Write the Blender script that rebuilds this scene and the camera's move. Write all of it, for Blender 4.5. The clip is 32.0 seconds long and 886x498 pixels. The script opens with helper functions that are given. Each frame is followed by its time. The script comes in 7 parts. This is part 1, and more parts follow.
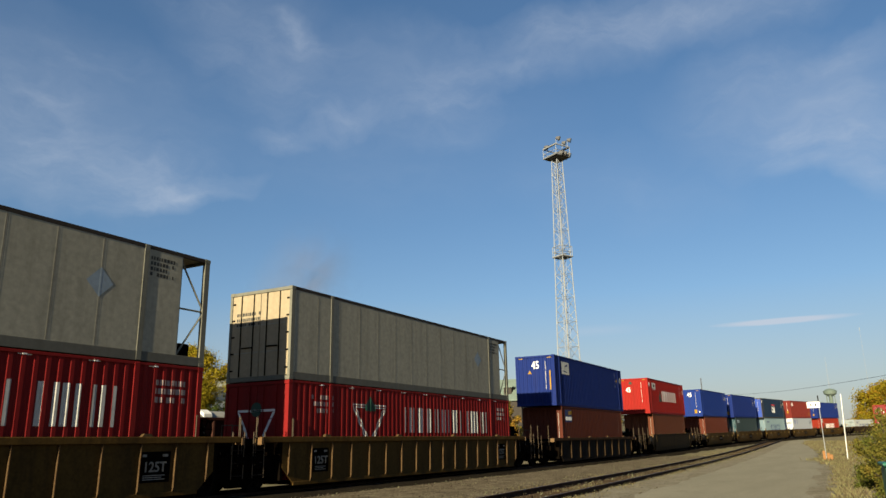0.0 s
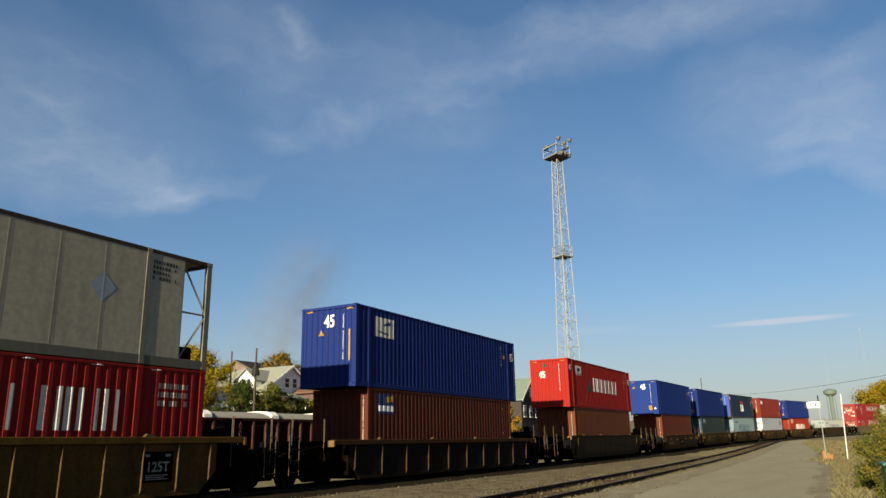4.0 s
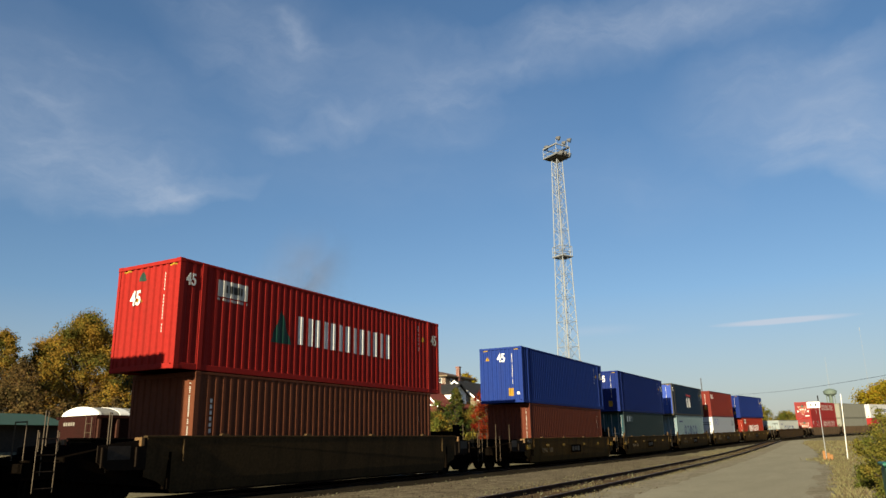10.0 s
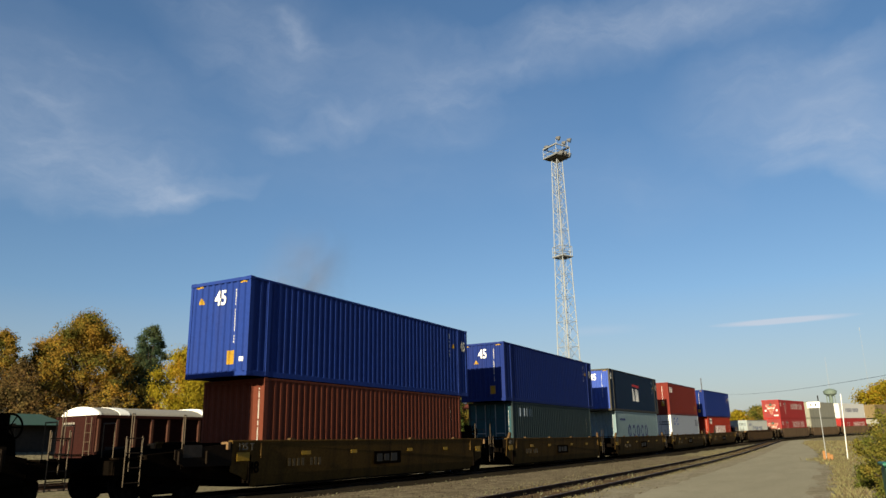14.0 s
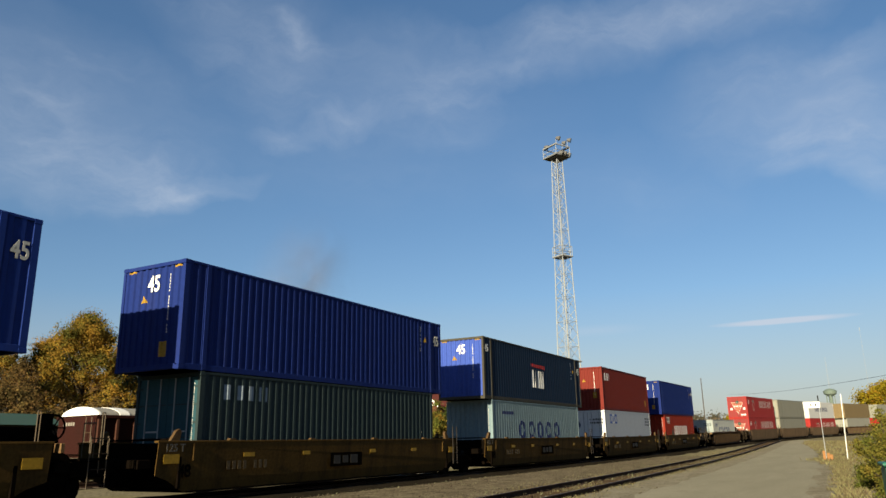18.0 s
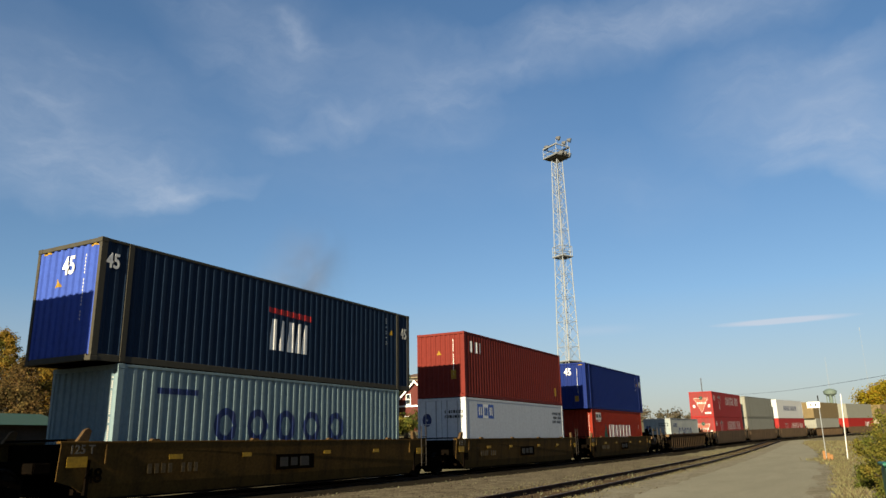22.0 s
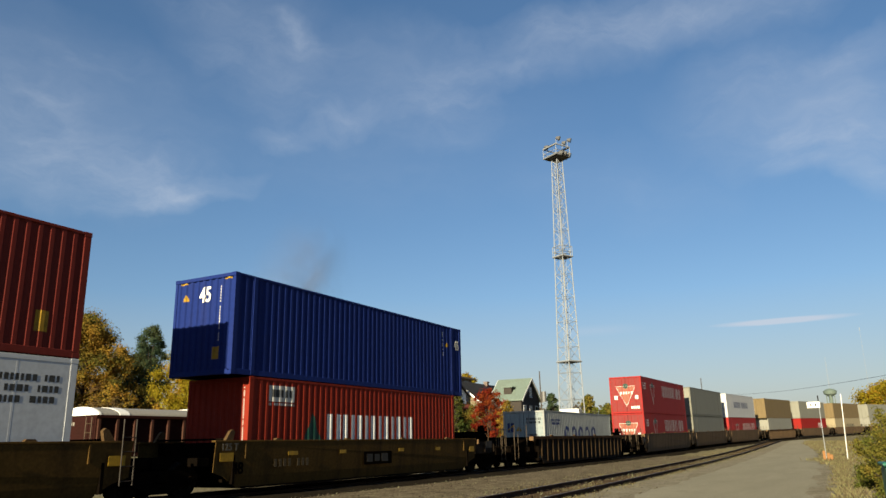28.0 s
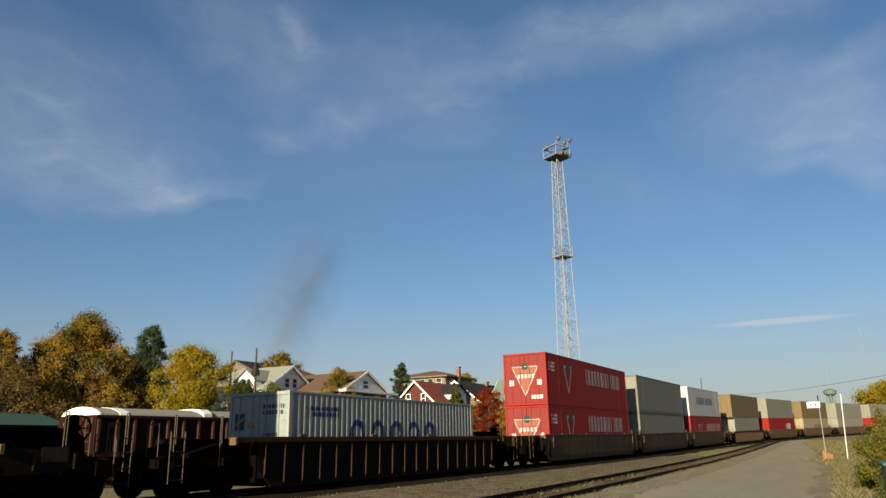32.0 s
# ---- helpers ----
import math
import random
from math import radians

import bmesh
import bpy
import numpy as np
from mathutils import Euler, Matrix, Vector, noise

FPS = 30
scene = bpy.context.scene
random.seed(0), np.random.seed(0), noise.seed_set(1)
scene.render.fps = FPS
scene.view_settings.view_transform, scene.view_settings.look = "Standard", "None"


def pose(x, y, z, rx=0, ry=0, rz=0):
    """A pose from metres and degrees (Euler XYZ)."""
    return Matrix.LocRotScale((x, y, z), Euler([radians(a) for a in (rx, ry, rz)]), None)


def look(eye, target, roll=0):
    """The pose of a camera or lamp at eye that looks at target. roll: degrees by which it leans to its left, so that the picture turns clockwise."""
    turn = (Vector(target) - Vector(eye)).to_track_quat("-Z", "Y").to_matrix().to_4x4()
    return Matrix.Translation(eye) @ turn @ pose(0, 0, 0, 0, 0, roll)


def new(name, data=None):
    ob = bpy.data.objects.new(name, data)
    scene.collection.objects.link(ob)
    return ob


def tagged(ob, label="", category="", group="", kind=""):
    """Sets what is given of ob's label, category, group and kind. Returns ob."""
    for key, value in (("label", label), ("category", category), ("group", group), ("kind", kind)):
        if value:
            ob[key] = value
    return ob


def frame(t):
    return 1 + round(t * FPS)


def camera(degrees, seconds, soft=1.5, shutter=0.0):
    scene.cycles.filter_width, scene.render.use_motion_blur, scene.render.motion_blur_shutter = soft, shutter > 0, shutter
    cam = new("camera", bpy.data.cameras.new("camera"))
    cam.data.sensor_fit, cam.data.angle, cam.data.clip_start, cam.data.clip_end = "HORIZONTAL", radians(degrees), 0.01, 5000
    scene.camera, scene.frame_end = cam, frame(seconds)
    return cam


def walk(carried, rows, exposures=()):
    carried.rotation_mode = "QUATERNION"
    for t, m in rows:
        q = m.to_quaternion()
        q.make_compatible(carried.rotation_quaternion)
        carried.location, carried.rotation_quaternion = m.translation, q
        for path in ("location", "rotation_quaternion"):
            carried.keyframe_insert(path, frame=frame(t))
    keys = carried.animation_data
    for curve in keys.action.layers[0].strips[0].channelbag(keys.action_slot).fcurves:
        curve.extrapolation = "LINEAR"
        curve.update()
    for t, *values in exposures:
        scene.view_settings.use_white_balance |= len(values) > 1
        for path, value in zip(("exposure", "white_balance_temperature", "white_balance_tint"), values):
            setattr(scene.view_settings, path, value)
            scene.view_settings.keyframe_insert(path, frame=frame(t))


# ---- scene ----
# Camera: stands still beside a yard road, 1.45 m above the ground.
cam = camera(62.28, 32.0)
EYE = (0.0, 0.0, 1.45)
AIM = (0.8469, 0.4657, 0.2567)
walk(cam, [(0.0, look(EYE, [e + 50 * a for e, a in zip(EYE, AIM)], -1.02)),
           (32.0, look(EYE, [e + 50 * a for e, a in zip(EYE, AIM)], -1.02))],
     exposures=[(0.0, 1.46), (14.0, 1.50), (22.0, 1.54), (29.0, 1.49), (32.0, 1.34)])

# Sun low behind the camera, almost along the track.
SUN_DIR = Vector((-1.0, -0.052, 0.307)).normalized()
SUN_EL = math.asin(SUN_DIR.z)
SUN_AZ = math.atan2(SUN_DIR.x, SUN_DIR.y)
sun = new("sun", bpy.data.lights.new("sun", "SUN"))
sun.data.energy = 5.0
sun.data.angle = radians(0.55)
sun.data.color = (1.0, 0.87, 0.60)
sun.matrix_world = look((0, 0, 40), Vector((0, 0, 40)) - SUN_DIR)

# Sky with thin cirrus: azimuth (from +x towards +y) and elevation in degrees.
world = bpy.data.worlds.new("sky")
scene.world = world
world.use_nodes = True
wn, wl = world.node_tree.nodes, world.node_tree.links
wn.clear()


def wnode(kind, **props):
    n = wn.new(kind)
    for key, value in props.items():
        if key == "operation":
            n.operation = value
        elif key == "vals":
            for i, x in value.items():
                n.inputs[i].default_value = x
    return n


def wmath(op, a, b=None):
    n = wn.new("ShaderNodeMath")
    n.operation = op
    for i, x in enumerate((a, b)):
        if x is None:
            continue
        if isinstance(x, (int, float)):
            n.inputs[i].default_value = x
        else:
            wl.new(x, n.inputs[i])
    return n.outputs[0]


sky = wn.new("ShaderNodeTexSky")
sky.sky_type = "NISHITA"
sky.sun_disc = False
sky.sun_elevation = SUN_EL
sky.sun_rotation = SUN_AZ
sky.altitude = 100
sky.air_density = 1.0
sky.dust_density = 0.5
sky.ozone_density = 3.0
coord = wn.new("ShaderNodeTexCoord")
sep = wn.new("ShaderNodeSeparateXYZ")
wl.new(coord.outputs["Generated"], sep.inputs[0])
azi = wmath("MULTIPLY", wmath("ARCTAN2", sep.outputs[1], sep.outputs[0]), 180 / math.pi)
ele = wmath("MULTIPLY", wmath("ARCSINE", sep.outputs[2]), 180 / math.pi)
flat = wn.new("ShaderNodeCombineXYZ")
wl.new(azi, flat.inputs[0])
wl.new(ele, flat.inputs[1])
# azimuth, elevation, half width, half height, lean, strength
CLOUDS = [(58.19, 22.94, 13.2, 7.35, -167.2, 0.42),
          (59.56, 19.21, 7.64, 3.38, 163.4, 0.3),
          (53.1, 18.53, 8.33, 2.4, 164.4, 0.26),
          (49.03, 18.34, 6.89, 1.24, 163.9, 0.48),
          (43.68, 30.2, 11.98, 6.2, -160.8, 0.3),
          (40.41, 30.8, 3.71, 1.51, -161.8, 0.35),
          (30.69, 27.95, 7.94, 5.21, -151.5, 0.36),
          (41.94, 23.12, 3.44, 1.26, 176.8, 0.28),
          (37.14, 24.74, 3.79, 1.52, 169.5, 0.2),
          (16.53, 30.07, 14.38, 3.27, 174.0, 0.5),
          (5.17, 30.07, 10.43, 2.3, -176.9, 0.48),
          (1.33, 22.8, 11.31, 5.74, -171.5, 0.50),
          (-2.83, 20.74, 7.18, 4.46, -166.2, 0.4),
          (-3.25, 25.4, 3.73, 1.51, 169.4, 0.35),
          (1.89, 18.92, 2.76, 0.79, 174.6, 0.4),
          (-2.63, 17.3, 3.7, 1.35, -157.6, 0.4),
          (3.91, 8.01, 5.27, 0.26, 179.7, 3.4),
          (16.87, 8.15, 3.77, 0.51, 179.0, 0.5),
          (14.29, 18.94, 10.75, 4.23, -172.8, 0.15),
          (35.01, 24.51, 19.81, 8.27, -177.7, 0.16)]
warp = wn.new("ShaderNodeTexNoise")
warp.inputs["Scale"].default_value = 0.22
warp.inputs["Detail"].default_value = 4
wl.new(flat.outputs[0], warp.inputs["Vector"])
wv = wn.new("ShaderNodeVectorMath")
wv.operation = "MULTIPLY_ADD"
wl.new(warp.outputs["Color"], wv.inputs[0])
wv.inputs[1].default_value = (4, 4, 0)
wl.new(flat.outputs[0], wv.inputs[2])
wsub = wn.new("ShaderNodeVectorMath")
wsub.operation = "SUBTRACT"
wl.new(wv.outputs[0], wsub.inputs[0])
wsub.inputs[1].default_value = (2, 2, 0)
total = None
for ca, ce, cw, ch, lean, strength in CLOUDS:
    mp = wn.new("ShaderNodeMapping")
    mp.vector_type = "TEXTURE"
    mp.inputs["Location"].default_value = (ca, ce, 0)
    mp.inputs["Rotation"].default_value = (0, 0, radians(lean))
    mp.inputs["Scale"].default_value = (cw, ch, 1)
    wl.new((flat if ch < 1.0 else wsub).outputs[0], mp.inputs[0])
    gr = wn.new("ShaderNodeTexGradient")
    gr.gradient_type = "SPHERICAL"
    wl.new(mp.outputs[0], gr.inputs[0])
    g = wmath("MULTIPLY", gr.outputs[1], strength)
    total = g if total is None else wmath("ADD", total, g)


def streaks(lean, sx, sy, detail, rough):
    mp = wn.new("ShaderNodeMapping")
    mp.inputs["Rotation"].default_value = (0, 0, radians(lean))
    mp.inputs["Scale"].default_value = (sx, sy, 1)
    wl.new(wsub.outputs[0], mp.inputs[0])
    n = wn.new("ShaderNodeTexNoise")
    n.inputs["Scale"].default_value = 1.0
    n.inputs["Detail"].default_value = detail
    n.inputs["Roughness"].default_value = rough
    wl.new(mp.outputs[0], n.inputs["Vector"])
    return n.outputs["Fac"]


fine = wmath("MULTIPLY", wmath("SUBTRACT", streaks(35, 0.20, 0.55, 8, 0.66), 0.34), 3.0)
broad = wmath("MULTIPLY", wmath("SUBTRACT", streaks(12, 0.08, 0.20, 4, 0.55), 0.30), 2.2)
veil = wn.new("ShaderNodeClamp")
wl.new(wmath("MULTIPLY", wmath("ADD", wmath("MULTIPLY", wmath("MULTIPLY", fine, broad), 0.75), 0.38), total), veil.inputs[0])
veil.inputs["Max"].default_value = 0.85
soft = wn.new("ShaderNodeGamma")
soft.inputs[1].default_value = 0.82
wl.new(sky.outputs[0], soft.inputs[0])
rich = wn.new("ShaderNodeHueSaturation")
rich.inputs["Saturation"].default_value = 1.18
wl.new(soft.outputs[0], rich.inputs["Color"])
mixc = wn.new("ShaderNodeMix")
mixc.data_type = "RGBA"
wl.new(veil.outputs[0], mixc.inputs[0])
tint = wn.new("ShaderNodeMix")
tint.data_type, tint.blend_type = "RGBA", "MULTIPLY"
tint.inputs[0].default_value = 1.0
tint.inputs[7].default_value = (1.0, 0.985, 1.02, 1)
wl.new(rich.outputs[0], tint.inputs[6])
low = wn.new("ShaderNodeMapRange")
low.inputs[1].default_value, low.inputs[2].default_value = 0.0, 11.0
low.inputs[3].default_value, low.inputs[4].default_value = 0.72, 0.0
wl.new(ele, low.inputs[0])
haze = wn.new("ShaderNodeMix")
haze.data_type = "RGBA"
wl.new(low.outputs[0], haze.inputs[0])
wl.new(tint.outputs[2], haze.inputs[6])
haze.inputs[7].default_value = (2.70, 2.68, 2.60, 1)
wl.new(haze.outputs[2], mixc.inputs[6])
mixc.inputs[7].default_value = (3.75, 4.2, 4.9, 1)
back = wn.new("ShaderNodeBackground")
back.inputs[1].default_value = 0.0525
wl.new(mixc.outputs[2], back.inputs[0])
wout = wn.new("ShaderNodeOutputWorld")
wl.new(back.outputs[0], wout.inputs[0])

# ---------------------------------------------------------------- materials
MATS = {}
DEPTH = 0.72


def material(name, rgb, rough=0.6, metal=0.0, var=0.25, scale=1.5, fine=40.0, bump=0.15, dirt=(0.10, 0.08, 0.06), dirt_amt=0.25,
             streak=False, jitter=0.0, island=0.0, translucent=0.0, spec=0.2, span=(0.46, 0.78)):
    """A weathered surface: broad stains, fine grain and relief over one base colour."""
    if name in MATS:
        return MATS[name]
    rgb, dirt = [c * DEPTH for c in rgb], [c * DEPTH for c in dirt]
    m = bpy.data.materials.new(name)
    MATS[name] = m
    m.use_nodes = True
    nt = m.node_tree
    n, l = nt.nodes, nt.links
    bsdf = n["Principled BSDF"]
    bsdf.inputs["Roughness"].default_value = rough
    bsdf.inputs["Metallic"].default_value = metal
    bsdf.inputs["Specular IOR Level"].default_value = spec
    tc = n.new("ShaderNodeTexCoord")
    mp = n.new("ShaderNodeMapping")
    mp.inputs["Scale"].default_value = (1, 1, 0.12) if streak else (1, 1, 1)
    l.new(tc.outputs["Object"], mp.inputs[0])
    big = n.new("ShaderNodeTexNoise")
    big.inputs["Scale"].default_value = scale * (3.0 if streak else 1.0)
    big.inputs["Detail"].default_value = 6
    big.inputs["Roughness"].default_value = 0.65
    l.new(mp.outputs[0], big.inputs["Vector"])
    small = n.new("ShaderNodeTexNoise")
    small.inputs["Scale"].default_value = fine
    small.inputs["Detail"].default_value = 3
    l.new(tc.outputs["Object"], small.inputs["Vector"])
    ramp = n.new("ShaderNodeMapRange")
    ramp.inputs[1].default_value, ramp.inputs[2].default_value = span
    ramp.inputs[3].default_value, ramp.inputs[4].default_value = 0.0, dirt_amt
    l.new(big.outputs["Fac"], ramp.inputs[0])
    base = n.new("ShaderNodeMix")
    base.data_type = "RGBA"
    base.inputs[6].default_value = (*rgb, 1)
    base.inputs[7].default_value = (*dirt, 1)
    l.new(ramp.outputs[0], base.inputs[0])
    val = n.new("ShaderNodeMapRange")
    val.inputs[1].default_value, val.inputs[2].default_value = 0.25, 0.75
    val.inputs[3].default_value, val.inputs[4].default_value = 1 - var, 1 + var
    l.new(small.outputs["Fac"], val.inputs[0])
    hsv = n.new("ShaderNodeHueSaturation")
    l.new(base.outputs[2], hsv.inputs["Color"])
    value = val.outputs[0]
    if jitter or island:
        src = n.new("ShaderNodeObjectInfo").outputs["Random"] if jitter else n.new("ShaderNodeNewGeometry").outputs["Random Per Island"]
        amt = jitter or island
        jr = n.new("ShaderNodeMapRange")
        jr.inputs[3].default_value, jr.inputs[4].default_value = 1 - amt, 1 + amt
        l.new(src, jr.inputs[0])
        mul = n.new("ShaderNodeMath")
        mul.operation = "MULTIPLY"
        l.new(value, mul.inputs[0])
        l.new(jr.outputs[0], mul.inputs[1])
        value = mul.outputs[0]
        hr = n.new("ShaderNodeMapRange")
        hr.inputs[3].default_value, hr.inputs[4].default_value = 0.5 - 0.10 * amt, 0.5 + 0.10 * amt
        l.new(src, hr.inputs[0])
        l.new(hr.outputs[0], hsv.inputs["Hue"])
    l.new(value, hsv.inputs["Value"])
    l.new(hsv.outputs[0], bsdf.inputs["Base Color"])
    if bump:
        b = n.new("ShaderNodeBump")
        b.inputs["Strength"].default_value = bump
        b.inputs["Distance"].default_value = 0.02
        l.new(small.outputs["Fac"], b.inputs["Height"])
        l.new(b.outputs[0], bsdf.inputs["Normal"])
    if translucent:
        tr = n.new("ShaderNodeBsdfTranslucent")
        l.new(hsv.outputs[0], tr.inputs[0])
        mx = n.new("ShaderNodeMixShader")
        mx.inputs[0].default_value = translucent
        l.new(bsdf.outputs[0], mx.inputs[1])
        l.new(tr.outputs[0], mx.inputs[2])
        l.new(mx.outputs[0], n["Material Output"].inputs[0])
    return m


def paint(name, rgb, rough=0.68, dirt_amt=0.35, var=0.10):
    return material(name, rgb, rough, var=var, scale=1.1, fine=9, bump=0.03, spec=0.06, dirt=(rgb[0] * .45 + .02, rgb[1] * .45 + .016, rgb[2] * .45 + .012),
                    dirt_amt=dirt_amt, streak=True)


def ground_material():
    """Yard gravel near the tracks that turns to dry grass beyond."""
    m = bpy.data.materials.new("yard_ground")
    m.use_nodes = True
    n, l = m.node_tree.nodes, m.node_tree.links
    bsdf = n["Principled BSDF"]
    bsdf.inputs["Roughness"].default_value = 0.95
    bsdf.inputs["Specular IOR Level"].default_value = 0.0
    tc = n.new("ShaderNodeTexCoord")

    def noise_fac(scale, detail=4):
        x = n.new("ShaderNodeTexNoise")
        x.inputs["Scale"].default_value = scale
        x.inputs["Detail"].default_value = detail
        l.new(tc.outputs["Object"], x.inputs["Vector"])
        return x.outputs["Fac"]

    def ramp(fac, a, b, c0, c1):
        r = n.new("ShaderNodeValToRGB")
        r.color_ramp.elements[0].position, r.color_ramp.elements[1].position = a, b
        r.color_ramp.elements[0].color, r.color_ramp.elements[1].color = (*c0, 1), (*c1, 1)
        l.new(fac, r.inputs[0])
        return r.outputs[0]

    gravel = ramp(noise_fac(9, 9), 0.34, 0.68, (0.060, 0.051, 0.032), (0.225, 0.196, 0.130))
    grass = ramp(noise_fac(3.0, 8), 0.3, 0.7, (0.080, 0.072, 0.038), (0.185, 0.165, 0.095))
    fac = noise_fac(0.6, 8)
    mask = n.new("ShaderNodeMapRange")
    mask.inputs[1].default_value, mask.inputs[2].default_value = 0.47, 0.60
    l.new(fac, mask.inputs[0])
    mix = n.new("ShaderNodeMix")
    mix.data_type = "RGBA"
    l.new(mask.outputs[0], mix.inputs[0])
    l.new(gravel, mix.inputs[6])
    l.new(grass, mix.inputs[7])
    l.new(mix.outputs[2], bsdf.inputs["Base Color"])
    b = n.new("ShaderNodeBump")
    b.inputs["Strength"].default_value = 0.3
    b.inputs["Distance"].default_value = 0.03
    l.new(noise_fac(26, 5), b.inputs["Height"])
    l.new(b.outputs[0], bsdf.inputs["Normal"])
    return m


M_GROUND = ground_material()
def road_material():
    """Old asphalt: worn pale wheel tracks along x, dark patches, fine chips and grit."""
    m = bpy.data.materials.new("worn_asphalt")
    m.use_nodes = True
    n, l = m.node_tree.nodes, m.node_tree.links
    bsdf = n["Principled BSDF"]
    bsdf.inputs["Roughness"].default_value = 0.95
    bsdf.inputs["Specular IOR Level"].default_value = 0.0
    tc = n.new("ShaderNodeTexCoord")

    def spots(scale, stretch, detail, rough=0.6):
        mp = n.new("ShaderNodeMapping")
        mp.inputs["Scale"].default_value = (stretch, 1, 1)
        l.new(tc.outputs["Object"], mp.inputs[0])
        x = n.new("ShaderNodeTexNoise")
        x.inputs["Scale"].default_value = scale
        x.inputs["Detail"].default_value = detail
        x.inputs["Roughness"].default_value = rough
        l.new(mp.outputs[0], x.inputs["Vector"])
        return x.outputs["Fac"]

    def blend(fac, lo, hi, a, b):
        g = n.new("ShaderNodeMapRange")
        g.inputs[1].default_value, g.inputs[2].default_value = lo, hi
        l.new(fac, g.inputs[0])
        x = n.new("ShaderNodeMix")
        x.data_type = "RGBA"
        l.new(g.outputs[0], x.inputs[0])
        for k, v in ((6, a), (7, b)):
            if isinstance(v, tuple):
                x.inputs[k].default_value = (*v, 1)
            else:
                l.new(v, x.inputs[k])
        return x.outputs[2]

    base = blend(spots(0.9, 0.18, 5), 0.36, 0.68, (0.184, 0.171, 0.127), (0.212, 0.196, 0.146))
    base = blend(spots(0.55, 0.5, 8, 0.7), 0.56, 0.70, base, (0.160, 0.149, 0.111))
    base = blend(spots(2.2, 0.6, 6, 0.7), 0.62, 0.72, base, (0.220, 0.196, 0.134))
    grit = blend(spots(38, 1, 3), 0.3, 0.7, (0.72, 0.72, 0.72), (1.28, 1.28, 1.28))
    mul = n.new("ShaderNodeMix")
    mul.data_type, mul.blend_type = "RGBA", "MULTIPLY"
    mul.inputs[0].default_value = 1.0
    l.new(base, mul.inputs[6])
    l.new(grit, mul.inputs[7])
    l.new(mul.outputs[2], bsdf.inputs["Base Color"])
    b = n.new("ShaderNodeBump")
    b.inputs["Strength"].default_value = 0.2
    b.inputs["Distance"].default_value = 0.02
    l.new(spots(30, 1, 4), b.inputs["Height"])
    l.new(b.outputs[0], bsdf.inputs["Normal"])
    return m


M_ROAD = road_material()
# Near-black stone colour carries the shade beneath the cars.
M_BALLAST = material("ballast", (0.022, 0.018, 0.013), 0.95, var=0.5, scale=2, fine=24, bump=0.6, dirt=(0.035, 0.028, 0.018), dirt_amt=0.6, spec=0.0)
M_CINDER = material("cinder_gravel", (0.105, 0.072, 0.042), 0.95, var=0.5, scale=2, fine=24, bump=0.5, dirt=(0.05, 0.035, 0.022), dirt_amt=0.7, spec=0.0)
M_RAIL = material("rusty_rail", (0.040, 0.022, 0.015), 0.8, 0.0, var=0.3, scale=3, fine=50, bump=0.1, spec=0.05)
M_RAILTOP = material("worn_rail_head", (0.10, 0.082, 0.075), 0.5, 0.4, var=0.2, scale=1, fine=30, bump=0.02)
M_TIE = material("old_timber_tie", (0.0566, 0.0435, 0.0313), 0.9, var=0.4, scale=4, fine=30, bump=0.4)
# Steel and wheel colours pushed towards black, deep shade under the cars included.
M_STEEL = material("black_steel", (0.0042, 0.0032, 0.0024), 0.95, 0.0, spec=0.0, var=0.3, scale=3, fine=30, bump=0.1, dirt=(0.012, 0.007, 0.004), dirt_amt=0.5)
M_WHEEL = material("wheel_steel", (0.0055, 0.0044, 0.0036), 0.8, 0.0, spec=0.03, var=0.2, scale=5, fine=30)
M_GALV = material("galvanised_steel", (0.285, 0.305, 0.325), 0.6, 0.1, var=0.15, scale=3, fine=30, bump=0.05, dirt=(0.22, 0.21, 0.20), dirt_amt=0.4)
M_WELL = material("weathered_well_paint", (0.082, 0.0465, 0.0125), 0.8, spec=0.04, var=0.25, scale=0.8, fine=14, bump=0.08, dirt=(0.016, 0.011, 0.007), dirt_amt=0.75, streak=True)
M_WELLDARK = material("grimy_brown_paint", (0.0125, 0.0085, 0.0055), 0.8, spec=0.04, var=0.25, scale=0.8, fine=14, bump=0.08, dirt=(0.007, 0.005, 0.004), dirt_amt=0.6, streak=True)
M_RUSTCHORD = material("rusty_sill", (0.050, 0.025, 0.010), 0.8, spec=0.05, var=0.3, scale=1.5, fine=20, bump=0.15, dirt=(0.022, 0.013, 0.008), dirt_amt=0.8)
# Tan of the ribs, guide blocks and corner guides.
M_RIB = material("tan_rib", (0.085, 0.052, 0.024), 0.75, spec=0.05, var=0.3, scale=3, fine=20, bump=0.1, dirt=(0.04, 0.022, 0.012), dirt_amt=0.8)
M_YELLOW = material("yellow_paint", (0.33, 0.19, 0.010), 0.6, var=0.25, scale=3, fine=14, bump=0.05, dirt=(0.10, 0.06, 0.015), dirt_amt=0.6)
M_WHITE = material("white_paint", (0.7787, 0.7681, 0.7282), 0.5, var=0.08, scale=2, fine=12, bump=0.03, dirt=(0.5, 0.48, 0.42), dirt_amt=0.35)
M_FAINT = material("faded_pale_print", (0.34, 0.26, 0.24), 0.6, var=0.12, scale=2.5, fine=12, bump=0.03)
M_LETTER = material("worn_white_lettering", (0.56, 0.55, 0.50), 0.6, var=0.12, scale=2.5, fine=12, bump=0.03, dirt=(0.36, 0.33, 0.28), dirt_amt=0.6)
M_INK = material("navy_lettering", (0.0122, 0.0252, 0.1001), 0.5, var=0.1, scale=2, fine=10, bump=0.02)
M_GREENINK = material("dark_green_decal", (0.0061, 0.0470, 0.0313), 0.5, var=0.1, scale=2, fine=10, bump=0.02)
